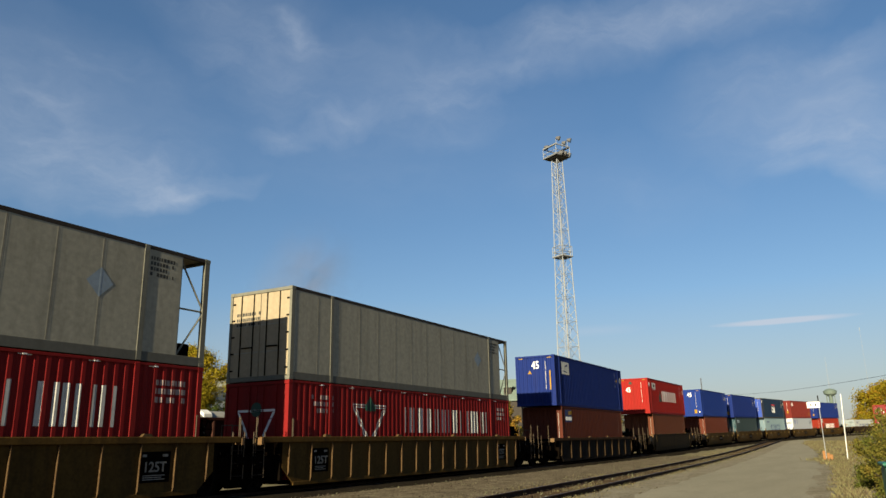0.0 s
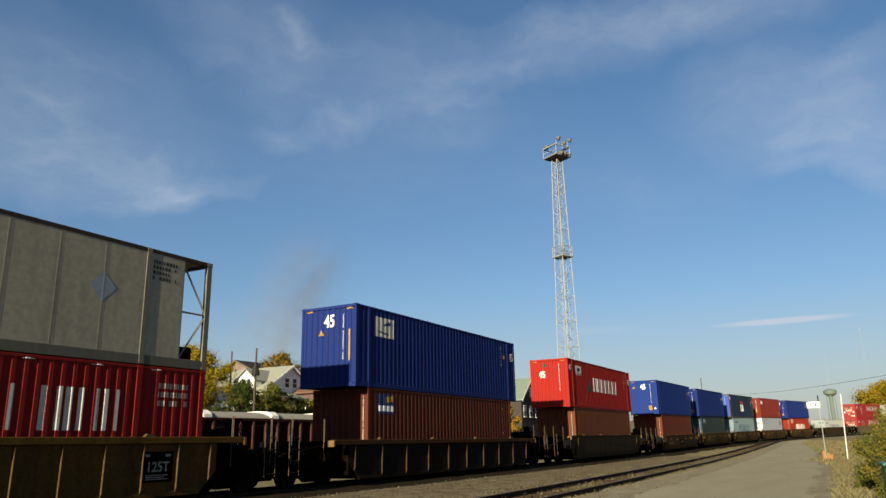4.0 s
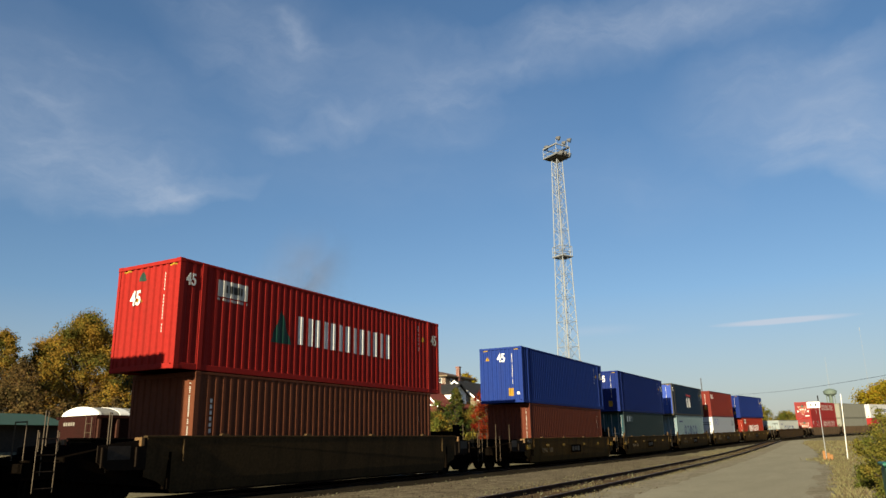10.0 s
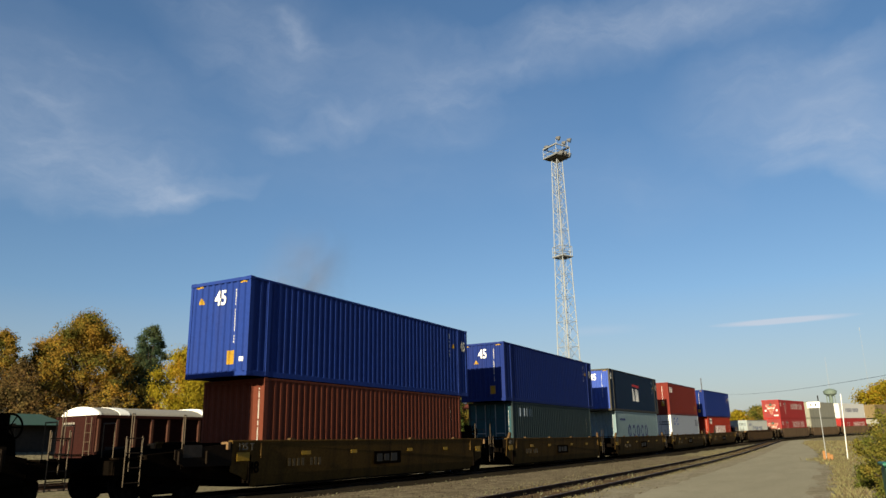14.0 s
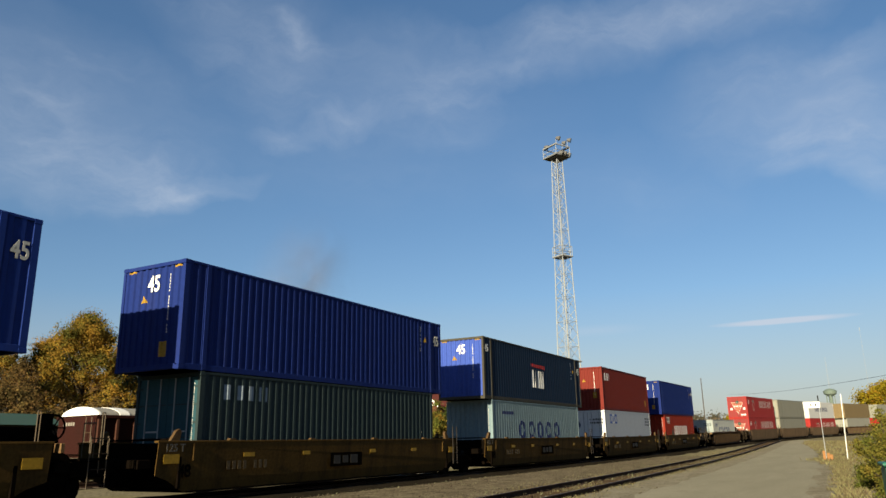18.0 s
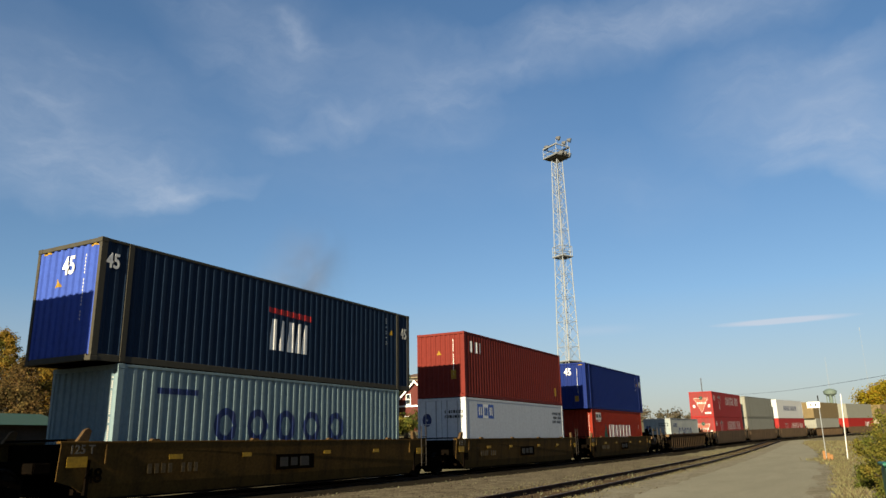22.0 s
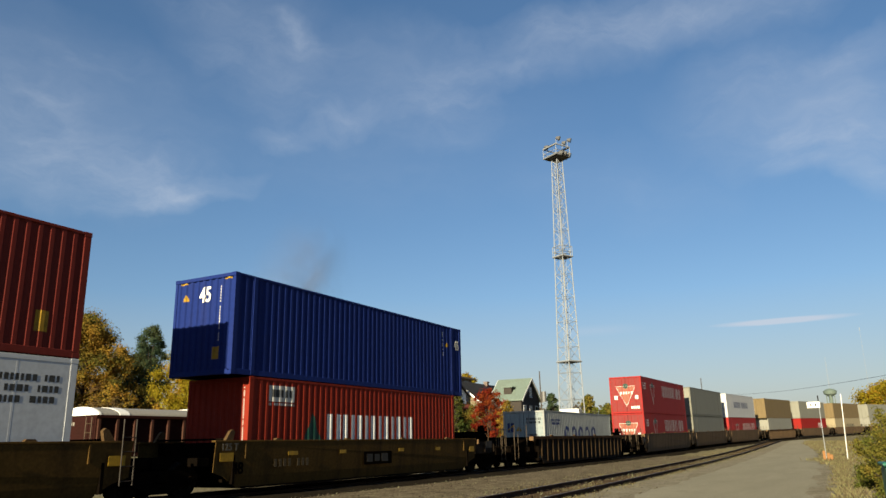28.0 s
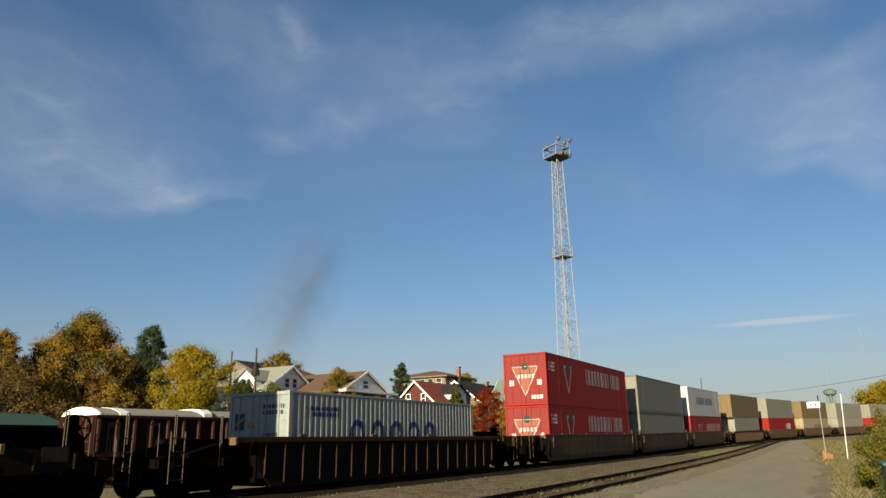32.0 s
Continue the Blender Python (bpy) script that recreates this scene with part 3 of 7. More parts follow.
def container(feet, high, colour, label, end="ribs", wall="ribs", trim=None, end_colour=None, bars_mat=None):
    """A shipping container, base at z = 0, length along x; the end at -x faces down the track."""
    L, H, W = C_LEN[feet], high, 2.59 if feet >= 48 else 2.438
    trim = trim or colour
    rails = P_RAILGREY if wall == "open_frame" else trim
    top_rails = P_RAILBROWN if wall == "open_frame" else trim
    bar_mat = bars_mat or (M_GALV if end == "doors" else colour)
    box = thing("shipping_container", label, "container", group="containers on the train")
    px = 0.17
    # corner posts, rails and castings
    for sx in (-1, 1):
        for sy in (-1, 1):
            s = Shape()
            x0, x1 = sorted((sx * (L / 2 - 0.01), sx * (L / 2 - px)))
            y0, y1 = sorted((sy * (W / 2 - 0.004), sy * (W / 2 - 0.10)))
            s.box(x0, x1, y0, y1, 0.118, H - 0.118, 0.008)
            part("corner_post", s, trim, box)
            if feet > 40:
                c = sx * (6.096 - 0.08)
                part("lifting_post", Shape().box(c - 0.07, c + 0.07, *sorted((sy * (W / 2 - (0.008 if wall == "smooth" else -0.004)), sy * (W / 2 - 0.08))), 0.02, H - 0.02, 0.01), trim, box)
            for z0 in (0, H - 0.118):
                x0, x1 = sorted((sx * L / 2, sx * (L / 2 - 0.178)))
                y0, y1 = sorted((sy * W / 2, sy * (W / 2 - 0.162)))
                part("corner_casting", Shape().box(x0, x1, y0, y1, z0, z0 + 0.118, 0.012), trim, box)
        x0, x1 = sorted((sx * (L / 2 - 0.006), sx * (L / 2 - 0.10)))
        part("end_header", Shape().box(x0, x1, -W / 2 + 0.16, W / 2 - 0.16, H - 0.115, H - 0.01, 0.008), trim, box)
        part("end_sill", Shape().box(x0, x1, -W / 2 + 0.16, W / 2 - 0.16, 0.012, 0.15, 0.008), trim, box)
    for sy in (-1, 1):
        y0, y1 = sorted((sy * (W / 2 - 0.006), sy * (W / 2 - 0.07)))
        top_h = 0.075 if wall == "ribs" else 0.11
        part("top_rail", Shape().box(-L / 2 + 0.178, L / 2 - 0.178, y0, y1, H - top_h, H - 0.008, 0.006), top_rails, box)
        low_h = 0.165 if wall == "ribs" else 0.24
        part("bottom_rail", Shape().box(-L / 2 + 0.178, L / 2 - 0.178, y0, y1, 0.012, low_h, 0.006), rails, box)
    z0, z1 = (0.165, H - 0.07) if wall == "ribs" else (0.24, H - 0.11)
    u0, u1 = -L / 2 + px, L / 2 - px
    if wall == "open_frame":
        u1 = L / 2 - 0.95
    dep, pitch = (0.036, 0.278) if wall == "ribs" else (-0.0012, 1.2)
    near = Panel(u0, u1, pitch, dep, lambda u, d, z: (u, -W / 2 + 0.014 + d, z))
    away = Panel(u0, u1, pitch, dep, lambda u, d, z: (u, W / 2 - 0.014 - d, z))
    for pan in (near, away):
        s = pan.wall(z0, z1)
        part("side_panel", s, colour, box)
    if wall == "open_frame":
        x = L / 2 - 0.95
        part("bulkhead", Shape().box(x - 0.03, x + 0.03, -W / 2 + 0.02, W / 2 - 0.02, 0.1, H - 0.1), colour, box)
        for sy in (-1, 1):
            y = sy * (W / 2 - 0.05)
            for a, b in (((x, 0.2), (L / 2 - 0.1, H * 0.5)), ((L / 2 - 0.1, H * 0.5), (x, H - 0.2)), ((x, H * 0.5), (L / 2 - 0.1, H * 0.5))):
                part("brace", Shape().tube((a[0], y, a[1]), (b[0], y, b[1]), 0.025, 6), trim, box)
        part("fuel_box", Shape().box(x + 0.05, L / 2 - 0.2, -0.9, 0.9, 0.15, 0.62, 0.03), M_STEEL, box, "black fuel tank in the open end frame")
    part("roof", Shape().box(-L / 2 + 0.1, L / 2 - 0.1, -W / 2 + 0.06, W / 2 - 0.06, H - 0.045, H - 0.015), colour, box)
    part("floor", Shape().box(-L / 2 + 0.1, L / 2 - 0.1, -W / 2 + 0.06, W / 2 - 0.06, 0.08, 0.14), M_STEEL, box)
    e0, e1 = -W / 2 + 0.10, W / 2 - 0.10
    if wall != "open_frame":
        part("end_panel", Panel(e0, e1, 0.25, 0.036, lambda u, d, z: (L / 2 - 0.03 - d, u, z)).wall(0.15, H - 0.115), colour, box)
    # the end towards -x; u runs from the near side (+) to the far side, seen from outside left to right is +y to -y
    if end == "ribs":
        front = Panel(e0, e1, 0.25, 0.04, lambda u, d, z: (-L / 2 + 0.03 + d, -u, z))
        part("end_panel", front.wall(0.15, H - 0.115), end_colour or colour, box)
    else:
        front = Panel(e0, e1, 0.25, 0.0, lambda u, d, z: (-L / 2 + 0.035 + d, -u, z))
        for sy in (-1, 1):
            a, b = sorted((sy * 0.012, sy * (W / 2 - 0.105)))
            door = part("door", Shape().box(-L / 2 + 0.036, -L / 2 + 0.08, a, b, 0.155, H - 0.12, 0.008), end_colour or colour, box)
            for y in (sy * 0.28, sy * 0.80):
                part("locking_bar", Shape().tube((-L / 2 + 0.018, y, 0.17), (-L / 2 + 0.018, y, H - 0.13), 0.019, 6), bar_mat, door)
            part("bar_handle", Shape().box(-L / 2 + 0.005, -L / 2 + 0.03, *sorted((sy * 0.28, sy * 0.74)), 1.05, 1.09), bar_mat, door)
            for i in range(5):
                z = 0.35 + i * (H - 0.75) / 4
                part("hinge", Shape().box(-L / 2 + 0.02, -L / 2 + 0.045, *sorted((sy * (W / 2 - 0.22), sy * (W / 2 - 0.10))), z, z + 0.05), bars_mat or trim, door)
            for z in (0.9, 1.75):
                part("door_rib", Shape().box(-L / 2 + 0.03, -L / 2 + 0.04, *sorted((sy * 0.05, sy * (W / 2 - 0.24))), z, z + 0.03), colour, door)
    return box, near, front, (L, W, H)



def words(box, text, size, mat, m, label):
    me = text_mesh(text, size, mat)
    me.transform(Matrix.Diagonal((0.76, 1, 1, 1)))
    return share("number", me, box, m, label)


def bars(pan, u, z, rows, w, h, gap=0.35, seed=1, fill=0.7):
    """Small lettering that cannot be read: rows of short bars."""
    rng, s = random.Random(seed), Shape()
    for r in range(rows):
        a = u
        while a < u + w:
            b = min(a + rng.uniform(0.5, 1.2) * h * 0.8, u + w)
            if rng.random() < fill + 0.2 and b - a > 0.01:
                pan.mark(s, a, b, z - r * h * (1 + gap) - h, z - r * h * (1 + gap))
            a = b + h * 0.28
    return s


def column(pan, u, z0, z1, w, seed=2):
    """A column of small upright characters as plain bars."""
    rng, s = random.Random(seed), Shape()
    z = z1
    while z - w * 1.3 > z0:
        if rng.random() < 0.9:
            pan.mark(s, u, u + w * 0.75, z - w * 1.0, z)
        z -= w * 1.55
    return s


def letter_blocks(pan, u, z, widths, h, gap, stroke, pair=0.5):
    """A brand name as a row of plain upright bars: two for each broad letter, one for a narrow one. Gives one shape a letter."""
    out = []
    for w in widths:
        if w <= 0:
            u += -w
            continue
        s = Shape()
        if w < pair:
            pan.mark(s, u, u + w * 0.7, z, z + h)
        else:
            t = min(stroke, w * 0.40)
            pan.mark(s, u, u + t, z, z + h)
            pan.mark(s, u + w - t, u + w, z, z + h)
        out.append(s)
        u += w + gap
    return out


def lettering(box, shapes, mat, label):
    for s in shapes:
        part("letter_block", s, mat, box, label)


def small_print(box, shape, mat, label):
    return tagged(part("small_print", shape, mat, box, label), kind="stuff")


def tri_outline(pan, u, z, w, h, t):
    """A triangle standing on its tip, in outline."""
    s = Shape()
    pan.mark(s, u - w, u + w, z + h - t, z + h)
    n = 8
    for i in range(n):
        a, b = i / n, (i + 1) / n
        for sg in (-1, 1):
            ua, ub = u + sg * w * a, u + sg * w * b
            za, zb = z + h * a, z + h * b
            if sg < 0:
                ua, ub, za, zb = ub, ua, zb, za
            pan.mark(s, ua, ub, max(z, za - t * 1.5), min(za + t, z + h - t), max(z, zb - t * 1.5), min(zb + t, z + h - t))
    return s


def number_on_end(box, dims, text, y, z, size, mat):
    L, W, H = dims
    return words(box, text, size, mat, pose(-L / 2 + 0.026, y, z, 0, 0, -90), "painted number on the end")


def number_on_side(box, dims, text, x, z, size, mat):
    L, W, H = dims
    return words(box, text, size, mat, pose(x, -W / 2 + 0.008, z), "painted number on the side")


def warning_triangle(pan, box, u, z, r):
    s = pan.mark(Shape(), u - r, u, z, z + 0.03, z, z + 1.7 * r)
    pan.mark(s, u, u + r, z, z + 1.7 * r, z, z + 0.03)
    return part("warning_sticker", s, M_YELLOW, box, "small yellow warning triangle")


def patch(pan, box, name, u0, u1, z0, z1, mat, label, lift=0.004):
    return part(name, pan.mark(Shape(), u0, u1, z0, z1, lift=lift), mat, box, label)


M_BLUEINK = material("bright_blue_decal", (0.03, 0.10, 0.40), 0.5, var=0.1, scale=2, fine=10, bump=0.02)
P_BLUE = paint("blue_container_paint", (0.0098, 0.0232, 0.132))
P_BLUE2 = paint("bright_blue_container_paint", (0.0130, 0.0345, 0.185))
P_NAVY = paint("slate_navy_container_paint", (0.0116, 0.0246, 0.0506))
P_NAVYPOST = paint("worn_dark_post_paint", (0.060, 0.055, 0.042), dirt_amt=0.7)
P_SKYBLUE = paint("light_blue_end_colour", (0.045, 0.085, 0.36))
P_RED = paint("bright_red_container_paint", (0.275, 0.0170, 0.0130))
P_DEEPRED = paint("deep_red_container_paint", (0.190, 0.0120, 0.0115))
P_BROWN = paint("brown_container_paint", (0.082, 0.022, 0.0125))
P_RUST = paint("rust_brown_container_paint", (0.118, 0.040, 0.020))
P_BROWN2 = paint("red_brown_container_paint", (0.112, 0.031, 0.0175))
P_OXIDE = paint("oxide_red_container_paint", (0.150, 0.024, 0.018))
P_ORANGE = paint("orange_red_container_paint", (0.215, 0.0230, 0.0118))
P_TEAL = paint("teal_door_paint", (0.021, 0.064, 0.082))
P_ICE = paint("ice_blue_end_paint", (0.15, 0.215, 0.245))
# Pale doors; the slight teal stands for sky-blue shade on them.
P_PALEEND = paint("pale_door_paint_shade_tint", (0.255, 0.300, 0.302))
P_GREEN = paint("dark_teal_green_container_paint", (0.026, 0.040, 0.043))
P_PALE = paint("pale_blue_grey_container_paint", (0.175, 0.242, 0.262))
P_PALEOLD = paint("bleached_blue_grey_container_paint", (0.305, 0.320, 0.308))
P_REEFER = paint("white_reefer_paint", (0.53, 0.55, 0.57), dirt_amt=0.2)
P_GREY = paint("warm_grey_container_paint", (0.235, 0.232, 0.190))
P_GREYOLD = paint("streaked_warm_grey_paint", (0.325, 0.306, 0.240), dirt_amt=0.5, var=0.14)
P_LTGREY = paint("light_grey_container_paint", (0.262, 0.258, 0.218))
P_RAILGREY = paint("soiled_grey_rail_paint", (0.115, 0.112, 0.096))
P_RAILBROWN = paint("dark_brown_rail_paint", (0.040, 0.033, 0.028))
# Grey doors coloured lighter and warmer, with the low sun's glow included.
P_CREAMEND = paint("sunlit_cream_door_paint", (0.335, 0.275, 0.185), dirt_amt=0.25)
P_SEAM = paint("grimy_panel_seam", (0.215, 0.20, 0.158), dirt_amt=0.6)
P_WHITE = paint("white_container_paint", (0.5423, 0.5423, 0.5330), dirt_amt=0.2)
P_TAN = paint("tan_container_paint", (0.1804, 0.1320, 0.0660))
P_CREAM = paint("cream_container_paint", (0.3264, 0.2720, 0.1700))

STANDARD, HIGH = 2.591, 2.896
TRAIN = []          # (object, distance of its middle along the line at the start, height over the rail head)
LOW, UP = 0.30, 3.205


def aboard(ob, s, z):
    TRAIN.append((ob, s, z))


def red_box_lettering(near, box, u, z, h, mat, pair=0.5):
    w = h * 0.57
    widths = [w, w, w, w, w, w * .40, w, w, -0.75 * w * 1.2, w * .9, w * .40, w, w * .8]
    lettering(box, letter_blocks(near, u, z, widths, h, h * 0.105, h * 0.125, pair), mat, "white block lettering")


def red_box_emblem(near, box, u, z, w, h):
    part("emblem", tri_outline(near, u, z, w, h, h * 0.030), M_LETTER, box, "white double triangle outline")
    part("emblem", tri_outline(near, u, z + h * 0.10, w * 0.84, h * 0.84, h * 0.026), M_LETTER, box, "white inner triangle outline")
    s = Shape()
    for k in range(5):
        a = u + (k - 2) * h * 0.075
        tall = h * (0.20, 0.27, 0.33, 0.27, 0.20)[k]
        near.mark(s, a - h * 0.05, a, z + h * 0.86, z + h * 0.86 + tall * 0.6, z + h * 0.84, z + h * 0.86 + tall, 0.010)
        near.mark(s, a, a + h * 0.05, z + h * 0.84, z + h * 0.86 + tall, z + h * 0.86, z + h * 0.86 + tall * 0.6, 0.010)
    part("emblem", s, M_GREENINK, box, "green pointed badge over the triangle")


def stack_53_grey(s, lift=0.0):
    up, near, front, dims = container(53, HIGH, P_GREYOLD, "weathered grey 53-foot container with open end frame on a red one", "doors_plain", "open_frame", P_GREYTRIM, P_CREAMEND, M_STEEL)
    for i in range(1, 13):
        u = near.bp[0][0] + (near.bp[-1][0] - near.bp[0][0]) * i / 13
        part("panel_seam", near.mark(Shape(), u - 0.012, u + 0.012, 0.25, HIGH - 0.12, lift=0.003), P_SEAM, up)
    L, W, H = dims
    q = near.mark(Shape(), 4.45, 4.80, 1.70, 1.71, 1.36, 2.06)
    near.mark(q, 4.80, 5.15, 1.36, 2.06, 1.70, 1.71)
    part("placard", q, M_PALEBLUE, up, "pale blue diamond placard")
    small_print(up, bars(near, 5.55 + 0.6, 2.62, 4, 0.75, 0.09, 0.5, 3), M_TRIMINK, "small dark markings")
    small_print(up, bars(front, -1.0, 2.2, 3, 1.0, 0.10, 0.7, 9), M_TRIMINK, "small dark markings")
    aboard(up, s, UP + lift)
    lo, near, front, dims = container(53, HIGH, P_DEEPRED, "deep red corrugated 53-foot container with white block lettering", "doors_plain", "ribs")
    red_box_lettering(near, lo, -1.5, 1.36, 0.92, M_LETTER, 0.3)
    red_box_emblem(near, lo, -3.75, 0.85, 1.05, 1.45)
    small_print(lo, bars(near, -6.95, 2.5, 3, 1.1, 0.13, 0.6, 5), M_FAINT, "small white markings")
    small_print(lo, bars(near, 6.6, 2.5, 3, 0.95, 0.13, 0.6, 6), M_FAINT, "small white markings")
    for i in range(9):
        patch(near, lo, "reflector", -6.6 + i * 1.62, -6.3 + i * 1.62, 2.80, 2.83, M_WHITE, "white reflective strip", 0.012)
    part("emblem", tri_outline(front, 0, 0.7, 0.75, 1.35, 0.07), M_WHITE, lo, "white triangle outline on the doors")
    part("emblem", front.ring(Shape(), 0, 2.05, 0.22, 0.22, 0.20), M_GREENINK, lo, "green round badge")
    aboard(lo, s, LOW + lift)


P_GREYTRIM = paint("grey_rail_paint", (0.160, 0.157, 0.128))
M_PALEBLUE = paint("pale_blue_sticker", (0.2396, 0.2928, 0.3461))
M_TRIMINK = paint("dark_grey_marking", (0.0532, 0.0532, 0.0503))


def plain_45(s, colour, label, number_y=-0.03, number_z=2.32, size=0.62, end_colour=None, trim=None, sign=(-0.35, 1.85)):
    up, near, front, dims = container(45, HIGH, colour, label, trim=trim, end_colour=end_colour)
    number_on_end(up, dims, "45", number_y, number_z, size, M_WHITE)
    number_on_side(up, dims, "45", 6.45, 2.12, 0.56, M_LETTER)
    small_print(up, column(front, 0.62, 0.9, 2.55, 0.055, 4), M_LETTER, "column of small white characters")
    warning_triangle(front, up, sign[0], sign[1], 0.12)
    warning_triangle(near, up, 5.6, 2.0, 0.12)
    small_print(up, column(near, 5.25, 1.6, 2.6, 0.05, 5), M_LETTER, "column of small white characters")
    for u0, u1 in ((-1.02, -0.75), (0.75, 1.02)):
        patch(front, up, "reflector", u0, u1, dims[2] - 0.17, dims[2] - 0.12, M_YELLOW, "yellow reflective strip")
    aboard(up, s, UP)
    return up, near, front, dims


def plain_40(s, colour, label, high=HIGH, end="ribs", post=None, end_colour=None):
    lo, near, front, dims = container(40, high, colour, label, end, "ribs", post, end_colour)
    small_print(lo, column(front, 0.97, 0.5, 2.3, 0.03, 8), M_LETTER, "column of small white characters")
    small_print(lo, column(near, 5.2, 0.9, 2.2, 0.05, 11), M_LETTER, "column of small white characters")
    aboard(lo, s, UP - high - 0.01)
    return lo, near, front, dims


# the train, from its passing cars to those that follow round the bend
stack_53_grey(5.85, 0.08)
stack_53_grey(25.39)

up, near, front, dims = plain_45(47.13, P_BLUE, "blue corrugated 45-foot container overhanging a brown one")
s = patch(near, up, "sticker", -5.62, -4.42, 1.86, 2.58, M_LETTER, "pale panel with dark wave shapes")
part("sticker_print", near.mark(Shape(), -5.05, -4.55, 2.28, 2.36, 2.36, 2.50, 0.007), M_INK, s)
part("sticker_print", near.mark(Shape(), -5.4, -4.75, 2.02, 2.08, 1.96, 2.02, 0.007), M_INK, s)
patch(front, up, "warning_strip", 0.86, 0.95, 0.9, 2.0, M_YELLOW, "long orange warning strip")
lo, near, front, dims = plain_40(47.13, P_BROWN, "brown corrugated 40-foot container in a well car", STANDARD)
s = patch(near, lo, "sticker", -5.5, -4.35, 1.70, 2.4, M_INK, "navy panel with a white wordmark block and a yellow flash")
part("sticker_print", near.mark(Shape(), -5.4, -4.45, 1.8, 2.0, lift=0.007), M_WHITE, s)
part("sticker_print", near.mark(Shape(), -5.0, -4.42, 2.1, 2.3, 2.15, 2.36, 0.007), M_YELLOW, s)

up, near, front, dims = plain_45(68.83, P_RED, "bright red corrugated 45-foot container with white block lettering", 0.45, 1.95, 0.55)
lettering(up, letter_blocks(near, -2.05, 1.10, [.68, .64, .64, .66, .66, .66, .3], 0.88, 0.17, 0.22), M_WHITE, "white block lettering")
s = near.mark(Shape(), -3.3, -2.85, 1.05, 1.08, 1.05, 2.05)
near.mark(s, -2.85, -2.4, 1.05, 2.05, 1.05, 1.08)
part("emblem", s, M_GREENINK, up, "dark green triangle emblem")
s = patch(near, up, "sticker", -5.5, -4.35, 2.08, 2.54, M_LETTER, "white panel with small dark bars")
q = bars(near, -5.38, 2.43, 1, 0.85, 0.22, 0.3, 8)
q.v = [(x, y - 0.006, z) for x, y, z in q.v]
small_print(s, q, M_TRIMINK, "small dark markings")
small_print(up, bars(near, -5.5, 2.04, 1, 1.15, 0.07, 0.4, 19), M_LETTER, "small white markings")
number_on_side(up, dims, "45", -6.45, 2.35, 0.45, M_WHITE)
s = front.mark(Shape(), -0.42, -0.25, 2.42, 2.44, 2.42, 2.68)
front.mark(s, -0.25, -0.08, 2.42, 2.68, 2.42, 2.44)
part("emblem", s, M_GREENINK, up, "green triangle emblem")
lo, near, front, dims = plain_40(68.83, P_RUST, "rust-brown corrugated 40-foot container in a well car", STANDARD)
small_print(lo, column(near, -5.5, 0.9, 1.9, 0.10, 21), M_WHITE, "column of white characters")

up, near, front, dims = plain_45(91.35, P_BLUE2, "bright blue corrugated 45-foot container overhanging a brown one", sign=(-0.78, 2.22))
patch(front, up, "warning_sticker", 0.40, 0.68, 0.35, 0.75, M_YELLOW, "yellow square warning sticker")
patch(front, up, "data_plate", 0.86, 1.0, 0.42, 0.55, M_WHITE, "small white data plate")
plain_40(91.35, P_BROWN2, "red-brown corrugated 40-foot container in a well car", STANDARD)

up, near, front, dims = plain_45(109.05, P_BLUE, "blue corrugated 45-foot container overhanging a green one")
patch(front, up, "warning_sticker", 0.40, 0.68, 0.35, 0.75, M_YELLOW, "yellow square warning sticker")
lo, near, front, dims = plain_40(109.05, P_GREEN, "dark teal-green corrugated 40-foot container in a well car", STANDARD, "doors", P_GREEN, P_TEAL)
lettering(lo, letter_blocks(near, -5.2, 1.9, [.35, .3, .3, .12, .12], 0.4, 0.14, 0.08), M_PALEBLUE, "pale block lettering")

# The -x end is set to a much brighter blue than the sides.
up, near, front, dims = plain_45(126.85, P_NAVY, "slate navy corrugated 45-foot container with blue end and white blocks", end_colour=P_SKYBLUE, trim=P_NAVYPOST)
for u, w in ((-1.0, 0.30), (-0.58, 0.22), (-0.24, 0.30), (0.18, 0.20), (0.48, 0.26)):
    s = Shape()
    near.mark(s, u, u + 0.10, 0.82, 0.98, 0.82, 1.74)
    near.mark(s, u + 0.10, u + w, 0.82, 1.74)
    part("letter_block", s, M_WHITE, up, "slanted white block")
part("emblem", near.mark(Shape(), -1.1, 0.88, 1.93, 2.08, 1.86, 2.05), M_REDINK, up, "red brush stroke over the white blocks")
number_on_side(up, dims, "45", -6.5, 2.35, 0.5, M_WHITE)
lo, near, front, dims = plain_40(126.85, P_PALE, "pale blue-grey corrugated 40-foot container with navy rings, in a well car", STANDARD, end_colour=P_ICE)
for i in range(5):
    part("ring_mark", near.ring(Shape(), -2.57 + i * 1.21, 1.22, 0.42, 0.46, 0.19), M_INK, lo, "navy painted ring")
part("lettering", near.mark(Shape(), -4.9, -3.6, 1.95, 2.10), M_INK, lo, "navy bar of small lettering")

up, near, front, dims = container(40, HIGH, P_OXIDE, "oxide red corrugated 40-foot container stacked on a white one")
lettering(up, letter_blocks(near, -5.45, 2.0, [.34, .34, .14], 0.5, 0.12, 0.10), M_WHITE, "white block lettering")
small_print(up, column(front, 0.62, 0.9, 2.55, 0.06, 4), M_WHITE, "column of small white characters")
warning_triangle(front, up, -0.1, 1.9, 0.12)
patch(front, up, "warning_sticker", 0.5, 0.75, 0.8, 1.2, M_YELLOW, "yellow square warning sticker")
patch(near, up, "warning_sticker", 5.0, 5.3, 0.5, 0.95, M_YELLOW, "yellow square warning sticker")
aboard(up, 144.45, UP)
lo, near, front, dims = container(40, HIGH, P_REEFER, "white refrigerated 40-foot container in a well car", "doors", "smooth")
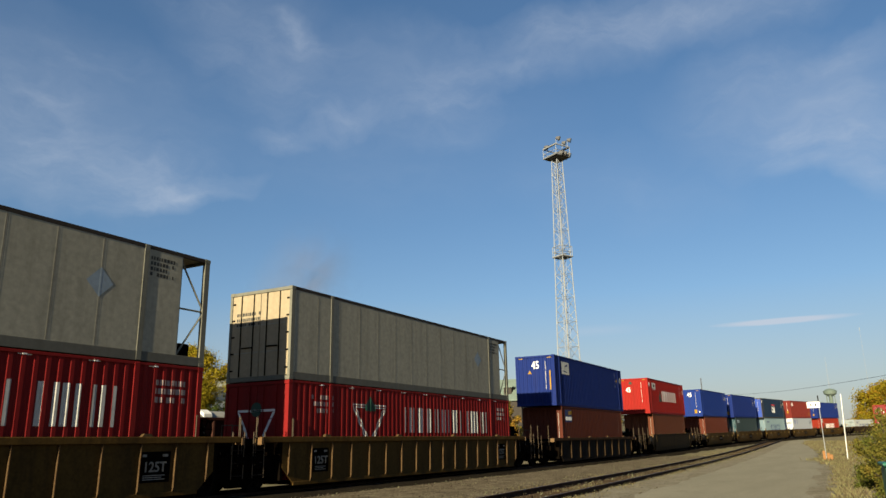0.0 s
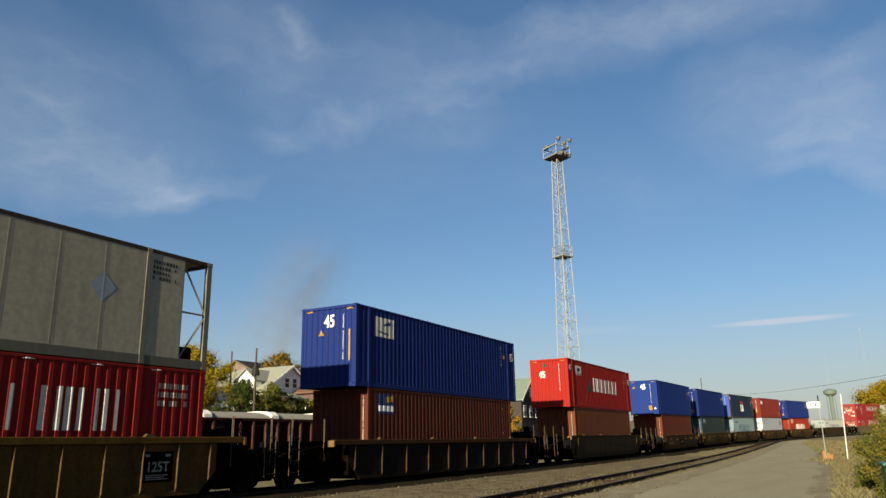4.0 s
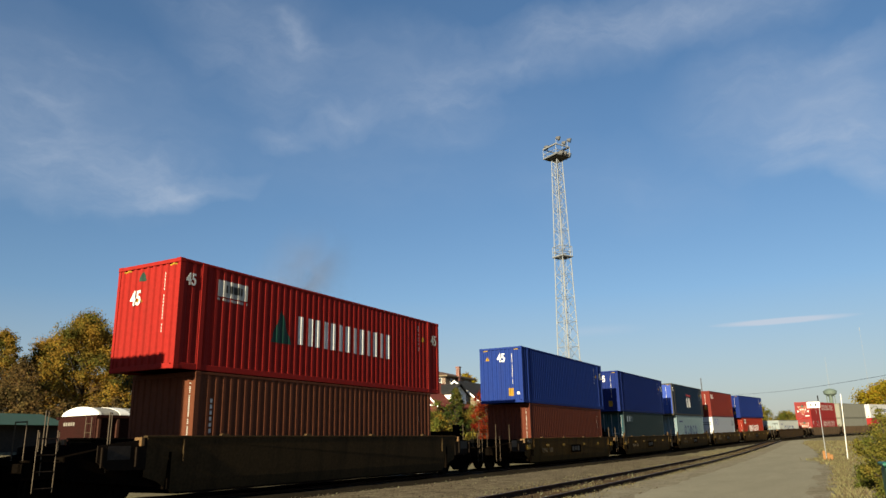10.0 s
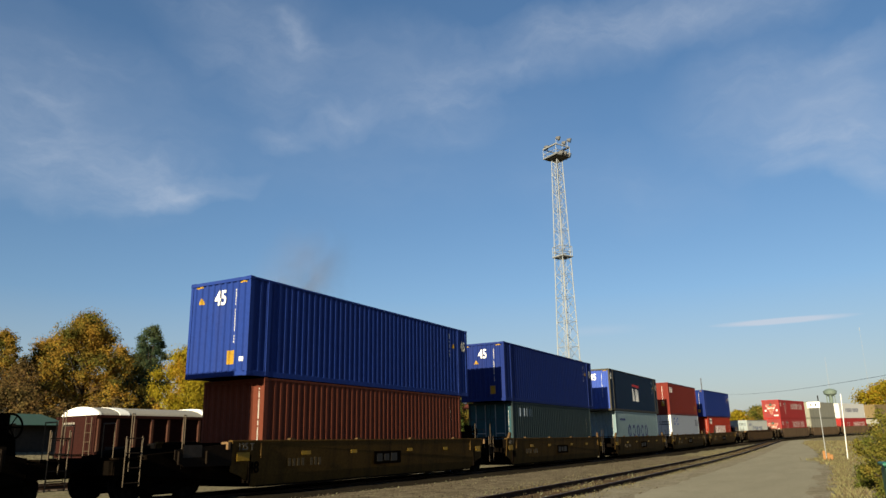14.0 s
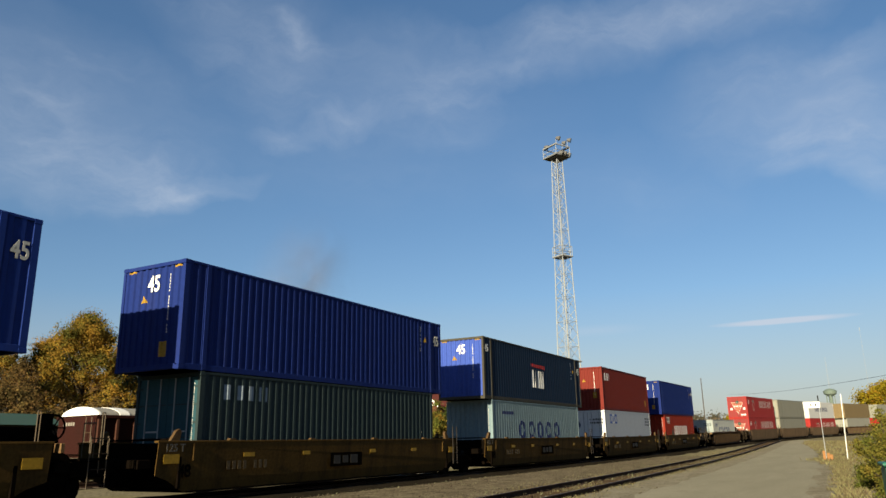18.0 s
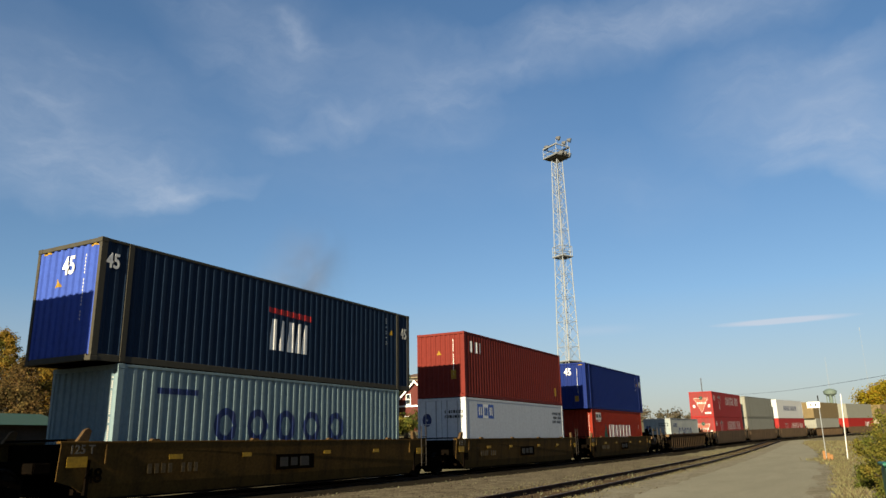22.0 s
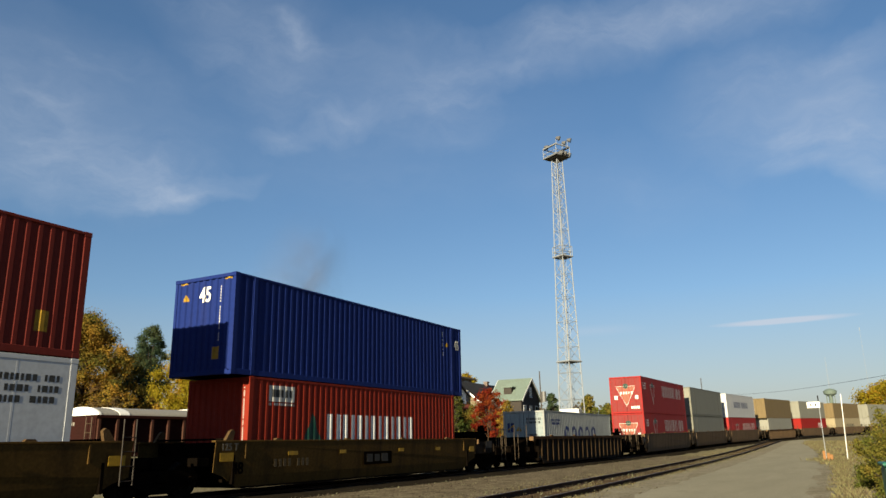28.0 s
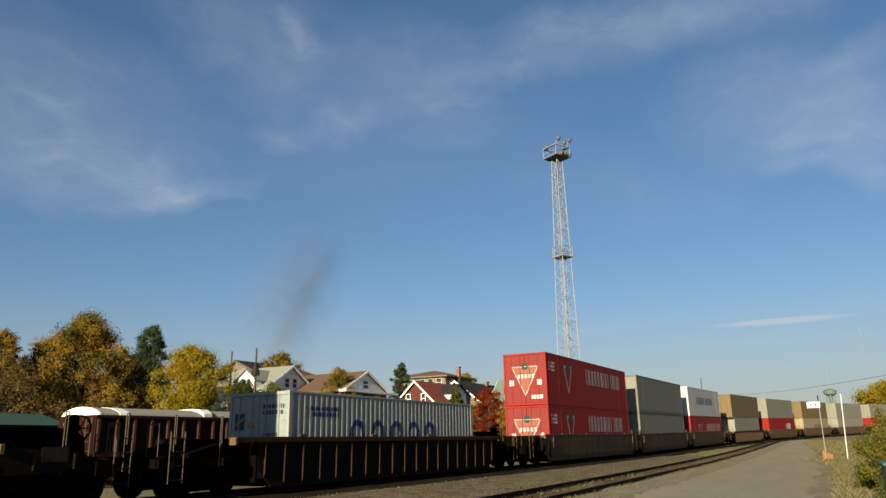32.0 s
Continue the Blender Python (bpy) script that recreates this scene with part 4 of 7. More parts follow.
for i in range(3):
    u = -4.93 + i * 0.56
    ground_ink, shape_ink = (M_BLUEINK, M_WHITE) if i != 1 else (M_WHITE, M_BLUEINK)
    q = patch(near, lo, "emblem", u, u + 0.56, 2.02, 2.64, ground_ink, "square of a blue and white emblem")
    e = near.mark(Shape(), u + 0.13, u + 0.24, 2.15, 2.51, lift=0.010)
    near.mark(e, u + 0.32, u + 0.43, 2.15, 2.51, lift=0.010)
    part("emblem_shape", e, shape_ink, q)
small_print(lo, bars(near, 4.4, 2.5, 3, 1.3, 0.14, 0.6, 31), M_TRIMINK, "small dark markings")
small_print(lo, bars(front, 0.15, 2.35, 2, 0.9, 0.13, 0.6, 32), M_TRIMINK, "small dark markings")
part("emblem", front.ring(Shape(), -0.75, 1.95, 0.24, 0.28, 0.22), M_INK, lo, "dark round emblem")
warning_triangle(near, lo, 3.8, 0.75, 0.16)
aboard(lo, 144.45, LOW)

up, near, front, dims = plain_45(162.0, P_BLUE, "blue corrugated 45-foot container overhanging an orange-red one", sign=(-0.78, 2.22))
patch(front, up, "warning_sticker", 0.42, 0.68, 0.45, 0.80, M_YELLOW, "yellow square warning sticker")
lo, near, front, dims = plain_40(162.0, P_ORANGE, "orange-red corrugated 40-foot container with white block lettering", STANDARD)
lettering(lo, letter_blocks(near, -2.47, 0.70, [.68, .64, .64, .66, .66, .66, .3], 0.92, 0.17, 0.22), M_WHITE, "white block lettering")
s = near.mark(Shape(), -3.67, -3.22, 0.70, 0.73, 0.70, 1.65)
near.mark(s, -3.22, -2.77, 0.70, 1.65, 0.70, 0.73)
part("emblem", s, M_GREENINK, lo, "dark green triangle emblem")
s = patch(near, lo, "sticker", -5.25, -4.10, 1.92, 2.38, M_LETTER, "white panel with small dark bars")
q = bars(near, -5.12, 2.27, 1, 0.85, 0.22, 0.4, 18)
q.v = [(x, y - 0.006, z) for x, y, z in q.v]
small_print(s, q, M_TRIMINK, "small dark markings")
small_print(lo, bars(near, -5.25, 1.88, 1, 1.15, 0.07, 0.4, 19), M_LETTER, "small white markings")

lo, near, front, dims = container(40, STANDARD, P_PALEOLD, "pale blue-grey corrugated 40-foot container with navy rings, standing alone", "doors", end_colour=P_PALEEND)
for i in range(5):
    part("ring_mark", near.ring(Shape(), -2.53 + i * 1.22, 1.32, 0.43, 0.46, 0.19), M_INK, lo, "navy painted ring")
small_print(lo, bars(near, -5.3, 2.15, 2, 1.7, 0.13, 0.4, 41), M_INK, "navy small lettering")
q = patch(front, lo, "sticker", -0.98, -0.58, 1.45, 1.95, M_INK, "navy square sticker with a yellow-green flash", 0.012)
part("sticker_print", front.mark(Shape(), -0.95, -0.61, 1.55, 1.63, 1.76, 1.86, 0.015), M_YELLOW, q)
warning_triangle(front, lo, -0.3, 1.50, 0.17)
small_print(lo, bars(front, 0.2, 1.35, 3, 0.6, 0.10, 0.5, 43), M_TRIMINK, "small dark markings")
small_print(lo, bars(front, 0.15, 2.2, 2, 0.85, 0.12, 0.5, 42), M_TRIMINK, "small dark markings")
aboard(lo, 184.5, LOW)


def red_box_53(s, z, label):
    box, near, front, dims = container(53, HIGH, P_SIGNALRED, label, "doors_plain", "smooth", end_colour=P_FADEDRED)
    red_box_lettering(near, box, -1.1, 1.45, 0.96, M_LETTER, 0.3)
    red_box_emblem(near, box, -4.5, 0.70, 0.70, 1.65)
    small_print(box, bars(near, -7.6, 2.4, 3, 0.9, 0.12, 0.6, 5), M_WHITE, "small white markings")
    tri = front.mark(Shape(), -0.76, 0, 2.11, 2.12, 0.62, 2.12, 0.003)
    front.mark(tri, 0, 0.76, 0.62, 2.12, 2.11, 2.12, 0.003)
    part("emblem", tri, M_TANRED, box, "faded tan triangle on the doors")
    part("emblem", tri_outline(front, 0, 0.55, 0.80, 1.6, 0.032), M_LETTER, box, "white triangle outline on the doors")
    part("emblem", front.ring(Shape(), 0, 2.15, 0.22, 0.20, 0.18), M_GREENINK, box, "green round badge")
    lettering(box, letter_blocks(front, -0.45, 1.5, [.16] * 5, 0.20, 0.06, 0.05), M_WHITE, "white block lettering")
    for u in (-0.95, 0.72):
        patch(front, box, "placard", u, u + 0.25, 1.1, 1.4, M_WHITE, "white diamond placard")
    small_print(box, bars(front, 0.35, 0.55, 1, 0.7, 0.2, 0.5, 51), M_WHITE, "small white markings")
    aboard(box, s, z)


P_FADEDRED = paint("sun_faded_red_door_paint", (0.215, 0.040, 0.038))
M_TANRED = paint("faded_tan_decal", (0.30, 0.115, 0.080))
P_SIGNALRED = paint("signal_red_container_paint", (0.300, 0.027, 0.025))
red_box_53(207.75, UP, "signal red 53-foot container with white lettering, stacked on its like")
red_box_53(207.75, LOW, "signal red 53-foot container with white lettering, in a well car")


def smooth_box(feet, s, z, colour, label, end="doors_plain", trim=None):
    box, near, front, dims = container(feet, HIGH, colour, label, end, "smooth", trim)
    aboard(box, s, z)
    return box, near, front, dims


smooth_box(53, 227.2, UP, P_GREY, "warm grey 53-foot container stacked on its like", "doors", P_GREYTRIM)
smooth_box(53, 227.2, LOW, P_GREY, "warm grey 53-foot container in a well car", "doors", P_GREYTRIM)
box, near, front, dims = smooth_box(53, 246.7, UP, P_WHITE, "white 53-foot container with blue lettering bars, stacked on a red one")
lettering(box, letter_blocks(near, -4.2, 1.2, [.45] * 7 + [-0.5] + [.45] * 7, 0.75, 0.10, 0.13), M_INK, "two words of blue letter blocks")
part("emblem", front.ring(Shape(), -0.5, 1.95, 0.35, 0.35, 0.12), M_INK, box, "blue ring emblem")
box, near, front, dims = smooth_box(53, 246.7, LOW, P_SIGNALRED, "signal red 53-foot container with white lettering, in a well car")
red_box_lettering(near, box, -0.5, 1.2, 0.95, M_LETTER, 0.3)
red_box_emblem(near, box, -3.6, 0.75, 0.9, 1.3)
smooth_box(53, 270.0, UP, P_TAN, "tan 53-foot container stacked on a grey one")
smooth_box(48, 270.0, LOW, P_LTGREY, "light grey 48-foot container in a well car")
smooth_box(53, 291.8, UP, P_GREY, "warm grey 53-foot container stacked on a red one")
box, near, front, dims = smooth_box(53, 291.8, LOW, P_RED, "red 53-foot container with white lettering, in a well car")
lettering(box, letter_blocks(near, 2.6, 0.9, [1.0, .6, .6], 1.2, 0.2, 0.28), M_WHITE, "white block lettering")
smooth_box(53, 314.0, UP, P_TAN, "tan 53-foot container stacked on a cream one")
box, near, front, dims = smooth_box(53, 314.0, LOW, P_CREAM, "cream 53-foot container with dark lettering, in a well car")
lettering(box, letter_blocks(near, -1.5, 1.1, [.9, .6, -.3, .6, .6, .6, .6], 0.7, 0.15, 0.2), M_TRIMINK, "dark block lettering")
smooth_box(53, 336.6, UP, P_GREY, "warm grey 53-foot container stacked on its like")
smooth_box(53, 336.6, LOW, P_LTGREY, "light grey 53-foot container in a well car")
smooth_box(53, 358.5, UP, P_GREY, "warm grey 53-foot container stacked on a red one")
smooth_box(53, 358.5, LOW, P_RED, "red 53-foot container in a well car")


# ---------------------------------------------------------------- well cars
WHEELS = []


def wheel_set_mesh():
    s = Shape()
    for sy in (-1, 1):
        n = 20
        ring = [(0.0, 0.80), (0.455, 0.80), (0.455, 0.705), (0.425, 0.70), (0.425, 0.68), (0.40, 0.69), (0.36, 0.73), (0.16, 0.74), (0.0, 0.70)]
        pts, faces = [], []
        prof = [(0.48, 0.680), (0.48, 0.705), (0.455, 0.715), (0.445, 0.82), (0.40, 0.82), (0.37, 0.775), (0.17, 0.765), (0.15, 0.84), (0.0, 0.84)]
        k = len(prof)
        for i in range(n):
            a = 2 * math.pi * i / n
            pts += [(r * math.cos(a), sy * y, r * math.sin(a)) for r, y in prof]
        for i in range(n):
            for j in range(k - 1):
                faces.append((i * k + j, ((i + 1) % n) * k + j, ((i + 1) % n) * k + j + 1, i * k + j + 1))
        s.add(pts, faces)
        for i in range(2):
            a = math.pi * i
            s.tube((0.27 * math.cos(a), sy * 0.765, 0.27 * math.sin(a)), (0.27 * math.cos(a), sy * 0.79, 0.27 * math.sin(a)), 0.04, 6)
    s.tube((0, -0.95, 0), (0, 0.95, 0), 0.075, 10)
    return s.mesh("wheelset", M_WHEEL, False)


ME_WHEELS = wheel_set_mesh()
WHEEL_R = 0.455


def truck_meshes():
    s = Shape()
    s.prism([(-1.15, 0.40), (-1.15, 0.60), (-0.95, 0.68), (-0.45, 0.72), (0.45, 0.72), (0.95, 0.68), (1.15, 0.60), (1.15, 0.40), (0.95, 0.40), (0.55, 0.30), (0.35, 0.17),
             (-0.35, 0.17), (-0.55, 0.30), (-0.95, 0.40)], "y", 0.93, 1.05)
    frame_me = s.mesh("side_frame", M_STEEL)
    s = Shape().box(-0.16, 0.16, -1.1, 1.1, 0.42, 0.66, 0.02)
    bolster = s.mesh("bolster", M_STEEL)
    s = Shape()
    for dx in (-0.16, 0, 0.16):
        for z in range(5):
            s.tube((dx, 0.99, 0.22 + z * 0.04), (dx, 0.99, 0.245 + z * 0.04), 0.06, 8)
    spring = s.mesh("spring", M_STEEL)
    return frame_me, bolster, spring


ME_TRUCK = truck_meshes()


def add_truck(car, x):
    fr, bo, sp = ME_TRUCK
    share("side_frame", fr, car, pose(x, 0, 0))
    share("side_frame", fr, car, pose(x, 0, 0, 0, 0, 180))
    share("bolster", bo, car, pose(x, 0, 0))
    share("spring", sp, car, pose(x, 0, 0))
    share("spring", sp, car, pose(x, 0, 0, 0, 0, 180))
    for dx in (-0.89, 0.89):
        w = share("wheelset", ME_WHEELS, car, pose(x + dx, 0, WHEEL_R))
        WHEELS.append((w, x + dx))
        for sy in (-1, 1):
            part("bearing_cap", Shape().tube((x + dx, sy * 1.02, WHEEL_R), (x + dx, sy * 1.12, WHEEL_R), 0.10, 8), M_STEEL, car)


M_GRAB = material("worn_handrail_paint", (0.0690, 0.0480, 0.0270), 0.6, 0.1, var=0.25, scale=6, fine=30)
# Rungs catch little light; that is put into a darker colour than the posts.
M_RUNG = material("dim_rung_paint", (0.020, 0.014, 0.010), 0.7, 0.0, var=0.25, scale=6, fine=30, spec=0.05)
ME_RUNG = Shape().tube((-0.22, 0, 0), (0.22, 0, 0), 0.014, 6).mesh("rung", M_RUNG)


def well_car(s0, half, top, style, label, front_end, rear_end, paint_mat, rib_gap=1.02, marks=None, trucks=(True, True)):
    """A well car. half: half the length of its deep sides; top: height of the side sills; front_end, rear_end: reach of the end platforms."""
    car = thing("well_car", label, "railway car", group="cars of the train")
    Y, bot = 1.49, 0.20
    ch = 0.16 if style == "ribs" else 0.10
    for sy in (-1, 1):
        a, b = sorted((sy * (Y - 0.10), sy * Y))
        if style == "ribs":
            part("side_sill", Shape().box(-half - 0.9, half + 0.9, *sorted((sy * (Y - 0.14), sy * (Y + 0.045))), top - ch, top, 0.015), M_RUSTCHORD if marks != "olive" else paint_mat, car)
            s = Shape().prism([(-half, top - ch), (-half, bot + 0.45), (-half + 0.5, bot), (half - 0.5, bot), (half, bot + 0.45), (half, top - ch)], "y", *sorted((sy * (Y - 0.06), sy * (Y - 0.03))))
            part("side_sheet", s, paint_mat, car)
            n = int(2 * half / rib_gap)
            for i in range(n + 1):
                x = -half + 0.25 + (2 * half - 0.5) * i / n
                zb = bot + max(0.0, (0.5 - min(x + half, half - x))) * 0.8 + 0.02
                r = Shape().prism([(sy * (Y - 0.031), top - ch - 0.002), (sy * (Y + 0.035), top - ch - 0.002), (sy * (Y + 0.03), top - ch - 0.3), (sy * (Y + 0.018), zb + 0.1), (sy * (Y - 0.031), zb)],
                                  "x", x - 0.010, x + 0.010)
                part("rib", r, M_RIB if marks == "olive" or paint_mat is M_WELLTAN else M_RIBDARK, car)
            if marks == "olive" and sy < 0:
                for x0, x1 in ((-half + 1.35, -half + 2.15), (half - 2.3, half - 1.4)):
                    pl = part("number_panel", Shape().box(x0, x1, -Y + 0.020, -Y + 0.031, bot + 0.28, top - ch - 0.18), M_STEEL, car, "black stencil panel")
                    share("stencil", text_mesh("125T", 0.32, M_STENCIL), pl, pose((x0 + x1) / 2, -Y + 0.012, bot + 0.62), "white stencilled load mark")
                    q = Shape()
                    for k in range(3):
                        q.box(x0 + 0.12, x1 - 0.14 - 0.1 * (k % 2), -Y + 0.014, -Y + 0.019, bot + 0.34 + k * 0.045, bot + 0.36 + k * 0.045)
                    q.box(x0 + 0.08, x0 + 0.20, -Y + 0.014, -Y + 0.019, top - ch - 0.30, top - ch - 0.24)
                    q.box(x1 - 0.24, x1 - 0.08, -Y + 0.014, -Y + 0.019, top - ch - 0.30, top - ch - 0.24)
                    tagged(part("stencil", q, M_STENCIL, pl, "pale stencilled bars"), kind="stuff")
            part("bottom_sill", Shape().box(-half + 0.5, half - 0.5, *sorted((sy * (Y - 0.16), sy * (Y - 0.02))), bot - 0.06, bot + 0.05, 0.01), paint_mat, car)
        else:
            # plain deep plate with a folded top and cut-away ends
            n = 5
            prof = [(-half - 0.75, top - 0.02), (-half - 0.75, bot + 0.42), (-half - 0.35, bot + 0.30), (-half + 0.20, bot), (half - 0.20, bot), (half + 0.35, bot + 0.30), (half + 0.75, bot + 0.42), (half + 0.75, top - 0.02)]
            sh = Shape().prism(prof, "y", *sorted((sy * (Y - 0.02), sy * Y)))
            sh.v = [(x, y - sy * 0.20 * max(0.0, (top - 0.50 - z)) / (top - 0.5), z) for x, y, z in sh.v]
            part("side_sheet", sh, paint_mat, car)
            part("side_sill", Shape().box(-half - 0.78, half + 0.78, *sorted((sy * (Y - 0.13), sy * (Y + 0.012))), top - 0.03, top + 0.02, 0.008), paint_mat, car)
            part("bottom_sill", Shape().box(-half + 0.75, half - 0.75, *sorted((sy * (Y - 0.30), sy * (Y - 0.15))), bot - 0.03, bot + 0.02, 0.006), paint_mat, car)
            for x in (-half + 0.35, half - 0.35):
                part("weld_rib", Shape().box(x - 0.02, x + 0.02, *sorted((sy * (Y - 0.03), sy * (Y + 0.008))), bot + 0.75, top - 0.03), paint_mat, car)
            if sy < 0 and marks and marks != "olive":
                for x, w, hh in ((-half - 0.35, 0.24, 0.22), (-half * 0.66, 0.21, 0.11), (-half * 0.30, 0.17, 0.11), (half * 0.22, 0.17, 0.11), (half * 0.62, 0.17, 0.11), (half + 0.35, 0.22, 0.22)):
                    part("reflector", Shape().box(x - w, x + w, sy * (Y + 0.006), sy * Y, top - 0.30 - hh, top - 0.30), M_YELLOW, car, "yellow reflective plate")
                share("stencil", text_mesh("125 T", 0.26, M_FADED3), car, pose(-half - 0.25, sy * (Y + 0.002), top - 0.16), "faded stencilled load mark")
                share("stencil", text_mesh("48", 0.42, M_STEEL), car, pose(-half + 0.1, sy * (Y + 0.002) + 0.03, top - 0.72), "dark stencilled number")
                part("name_plate", Shape().box(-0.85, 0.85, sy * (Y + 0.004), sy * Y, top - 0.80, top - 0.38), M_STEEL, car, "black plate with worn pale blocks")
                s = Shape()
                for x, w, z0, z1 in ((-0.68, 0.34, 0.72, 0.46), (-0.22, 0.30, 0.70, 0.47), (0.20, 0.40, 0.72, 0.45)):
                    s.box(x, x + w, sy * (Y + 0.007), sy * Y, top - z0, top - z1)
                tagged(part("lettering", s, M_FADED, car, "faded pale blocks"), kind="stuff")
                q = Shape()
                rng = random.Random(int(s0))
                for j in range(8):
                    x = -half * 0.78 + j * 0.2
                    if j != 4:
                        q.box(x, x + 0.12, sy * (Y + 0.004), sy * Y, top - 0.72, top - 0.50)
                tagged(part("lettering", q, M_FADED2, car, "faded stencilled bars"), kind="stuff")
        for i in range(4):
            x = -half * 0.75 + i * half * 0.5
            part("guide_block", Shape().prism([(x - 0.16, top), (x - 0.09, top + 0.07), (x + 0.09, top + 0.07), (x + 0.16, top)], "y", *sorted((sy * (Y - 0.12), sy * (Y - 0.02)))), M_RIB, car)
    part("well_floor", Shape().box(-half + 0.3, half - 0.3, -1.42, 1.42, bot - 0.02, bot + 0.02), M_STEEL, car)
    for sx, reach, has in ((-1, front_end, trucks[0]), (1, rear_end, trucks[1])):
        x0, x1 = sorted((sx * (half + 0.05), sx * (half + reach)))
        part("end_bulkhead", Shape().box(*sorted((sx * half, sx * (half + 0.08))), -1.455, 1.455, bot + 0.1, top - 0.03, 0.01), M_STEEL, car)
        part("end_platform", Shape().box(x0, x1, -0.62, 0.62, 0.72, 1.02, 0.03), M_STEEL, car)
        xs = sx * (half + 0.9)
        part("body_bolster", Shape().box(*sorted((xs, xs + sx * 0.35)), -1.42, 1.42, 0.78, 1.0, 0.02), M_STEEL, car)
        if style == "ribs" or reach > 2.2:
            # walkway grating, grab irons and ladders at the corner
            part("crossover_grating", Shape().box(*sorted((sx * (half + reach - 0.75), sx * (half + reach - 0.15))), -1.35, 1.35, 1.02, 1.06), M_STEEL, car)
            for sy in (-1, 1):
                xx = sx * (half + reach - 0.4)
                g = Shape()
                for d in (-0.22, 0.22):
                    g.tube((xx + d, sy * 1.40, 0.42), (xx + d, sy * 1.40, top + 0.12), 0.013, 6)
                    g.tube((xx + d, sy * 1.40, top + 0.12), (xx + d + 0.06, sy * 1.36, top + 0.10), 0.011, 6)
                    g.tube((xx + d + 0.06, sy * 1.36, top + 0.10), (xx + d + 0.06, sy * 1.36, top - 0.30), 0.011, 6)
                part("ladder", g, M_GRAB, car, "thin worn tan ladder posts")
                for k in range(4):
                    share("rung", ME_RUNG, car, pose(xx, sy * 1.40, 0.50 + k * 0.33))
                part("end_cap", Shape().box(*sorted((sx * (half + 0.9), sx * (half + 0.98))), *sorted((sy * 1.30, sy * 1.55)), top - 0.22, top - 0.02, 0.01), M_YELLOWDULL, car, "ochre end of the side sill")
            g = Shape()
            for y in (-0.95, -0.55, 0.55, 0.95):
                g.tube((sx * (half + reach - 0.2), y, 1.04), (sx * (half + reach - 0.2), y, 1.85), 0.013, 6)
            g.tube((sx * (half + reach - 0.2), -0.95, 1.84), (sx * (half + reach - 0.2), -0.55, 1.84), 0.018, 6)
            g.tube((sx * (half + reach - 0.2), 0.55, 1.84), (sx * (half + reach - 0.2), 0.95, 1.84), 0.018, 6)
            tagged(part("handrail", g, M_GRAB, car, "thin worn handrails"), kind="stuff")
            if sx > 0:
                # hand brake: a humped housing with its wheel beside it
                w = Shape()
                n, wx = 16, half + reach - 1.25
                for k in range(n):
                    a, b = 2 * math.pi * k / n, 2 * math.pi * (k + 1) / n
                    w.tube((wx + 0.27 * math.cos(a), -0.98, 1.72 + 0.27 * math.sin(a)), (wx + 0.27 * math.cos(b), -0.98, 1.72 + 0.27 * math.sin(b)), 0.022, 5)
                for k in range(3):
                    a = math.pi * k / 3
                    w.tube((wx - 0.27 * math.cos(a), -0.98, 1.72 - 0.27 * math.sin(a)), (wx + 0.27 * math.cos(a), -0.98, 1.72 + 0.27 * math.sin(a)), 0.014, 5)
                part("brake_wheel", w, M_STEEL, car)
                part("brake_shaft", Shape().tube((wx, -0.98, 1.72), (wx, -0.70, 1.72), 0.05, 8), M_STEEL, car)
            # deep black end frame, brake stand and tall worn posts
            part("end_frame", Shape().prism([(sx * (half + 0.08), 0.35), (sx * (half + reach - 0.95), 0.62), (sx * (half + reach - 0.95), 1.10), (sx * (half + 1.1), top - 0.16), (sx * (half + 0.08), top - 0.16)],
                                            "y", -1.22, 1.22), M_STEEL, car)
            if style == "plain" and reach > 2.8:
                # the side plate runs on over the truck at the outer end
                for sy in (-1, 1):
                    xa, xb = sx * (half + 0.752), sx * (half + reach - 1.55)
                    sp = part("end_side_plate", Shape().prism([(xa, 0.78), (xb - sx * 0.3, 0.80), (xb, 0.98), (xb, top - 0.20), (xa, top - 0.06)], "y", *sorted((sy * 1.47, sy * 1.44))), M_WELLDARK, car)
                    xc = xb - sx * 0.55
                    part("sign_panel", Shape().box(xc - 0.30, xc + 0.30, *sorted((sy * 1.475, sy * 1.471)), 1.02, 1.32), M_GRABDARK, sp, "small dark framed panel")
                    for k in (-0.45, 0.45):
                        part("stiffener", Shape().box(xc + k - 0.02, xc + k + 0.02, *sorted((sy * 1.52, sy * 1.4705)), 0.86, top - 0.24), M_WELLDARK, sp)
            part("draft_sill", Shape().box(*sorted((sx * (half + reach - 0.95), sx * (half + reach))), -1.30, 1.30, 0.66, 1.0, 0.02), M_STEEL, car)
            xb = sx * (half + reach - 1.1)
            if sx > 0:
                part("brake_housing", Shape().prism([(xb - 1.55, 1.0), (xb - 1.5, 1.62), (xb - 1.25, 1.74), (xb - 0.55, 1.72), (xb - 0.35, 1.60), (xb - 0.1, 1.62), (xb + 0.05, 1.50), (xb + 0.12, 1.0)], "y", -0.90, 0.35), M_STEEL, car)
                part("brake_stand", Shape().box(xb - 0.25, xb - 0.05, -0.80, -0.55, 1.0, 2.02, 0.03), M_STEEL, car)
            for d in (-0.75, 0.78):
                q = Shape().tube((xb + d, -1.33, 0.75), (xb + d, -1.33, 2.05), 0.014, 6)
                q.tube((xb + d, -1.33, 2.05), (xb + d + 0.10, -1.28, 2.05), 0.012, 6)
                q.tube((xb + d + 0.10, -1.28, 2.05), (xb + d + 0.10, -1.28, 1.35), 0.012, 6)
                part("stanchion", q, M_GRAB, car, "tall thin worn tan stanchion")
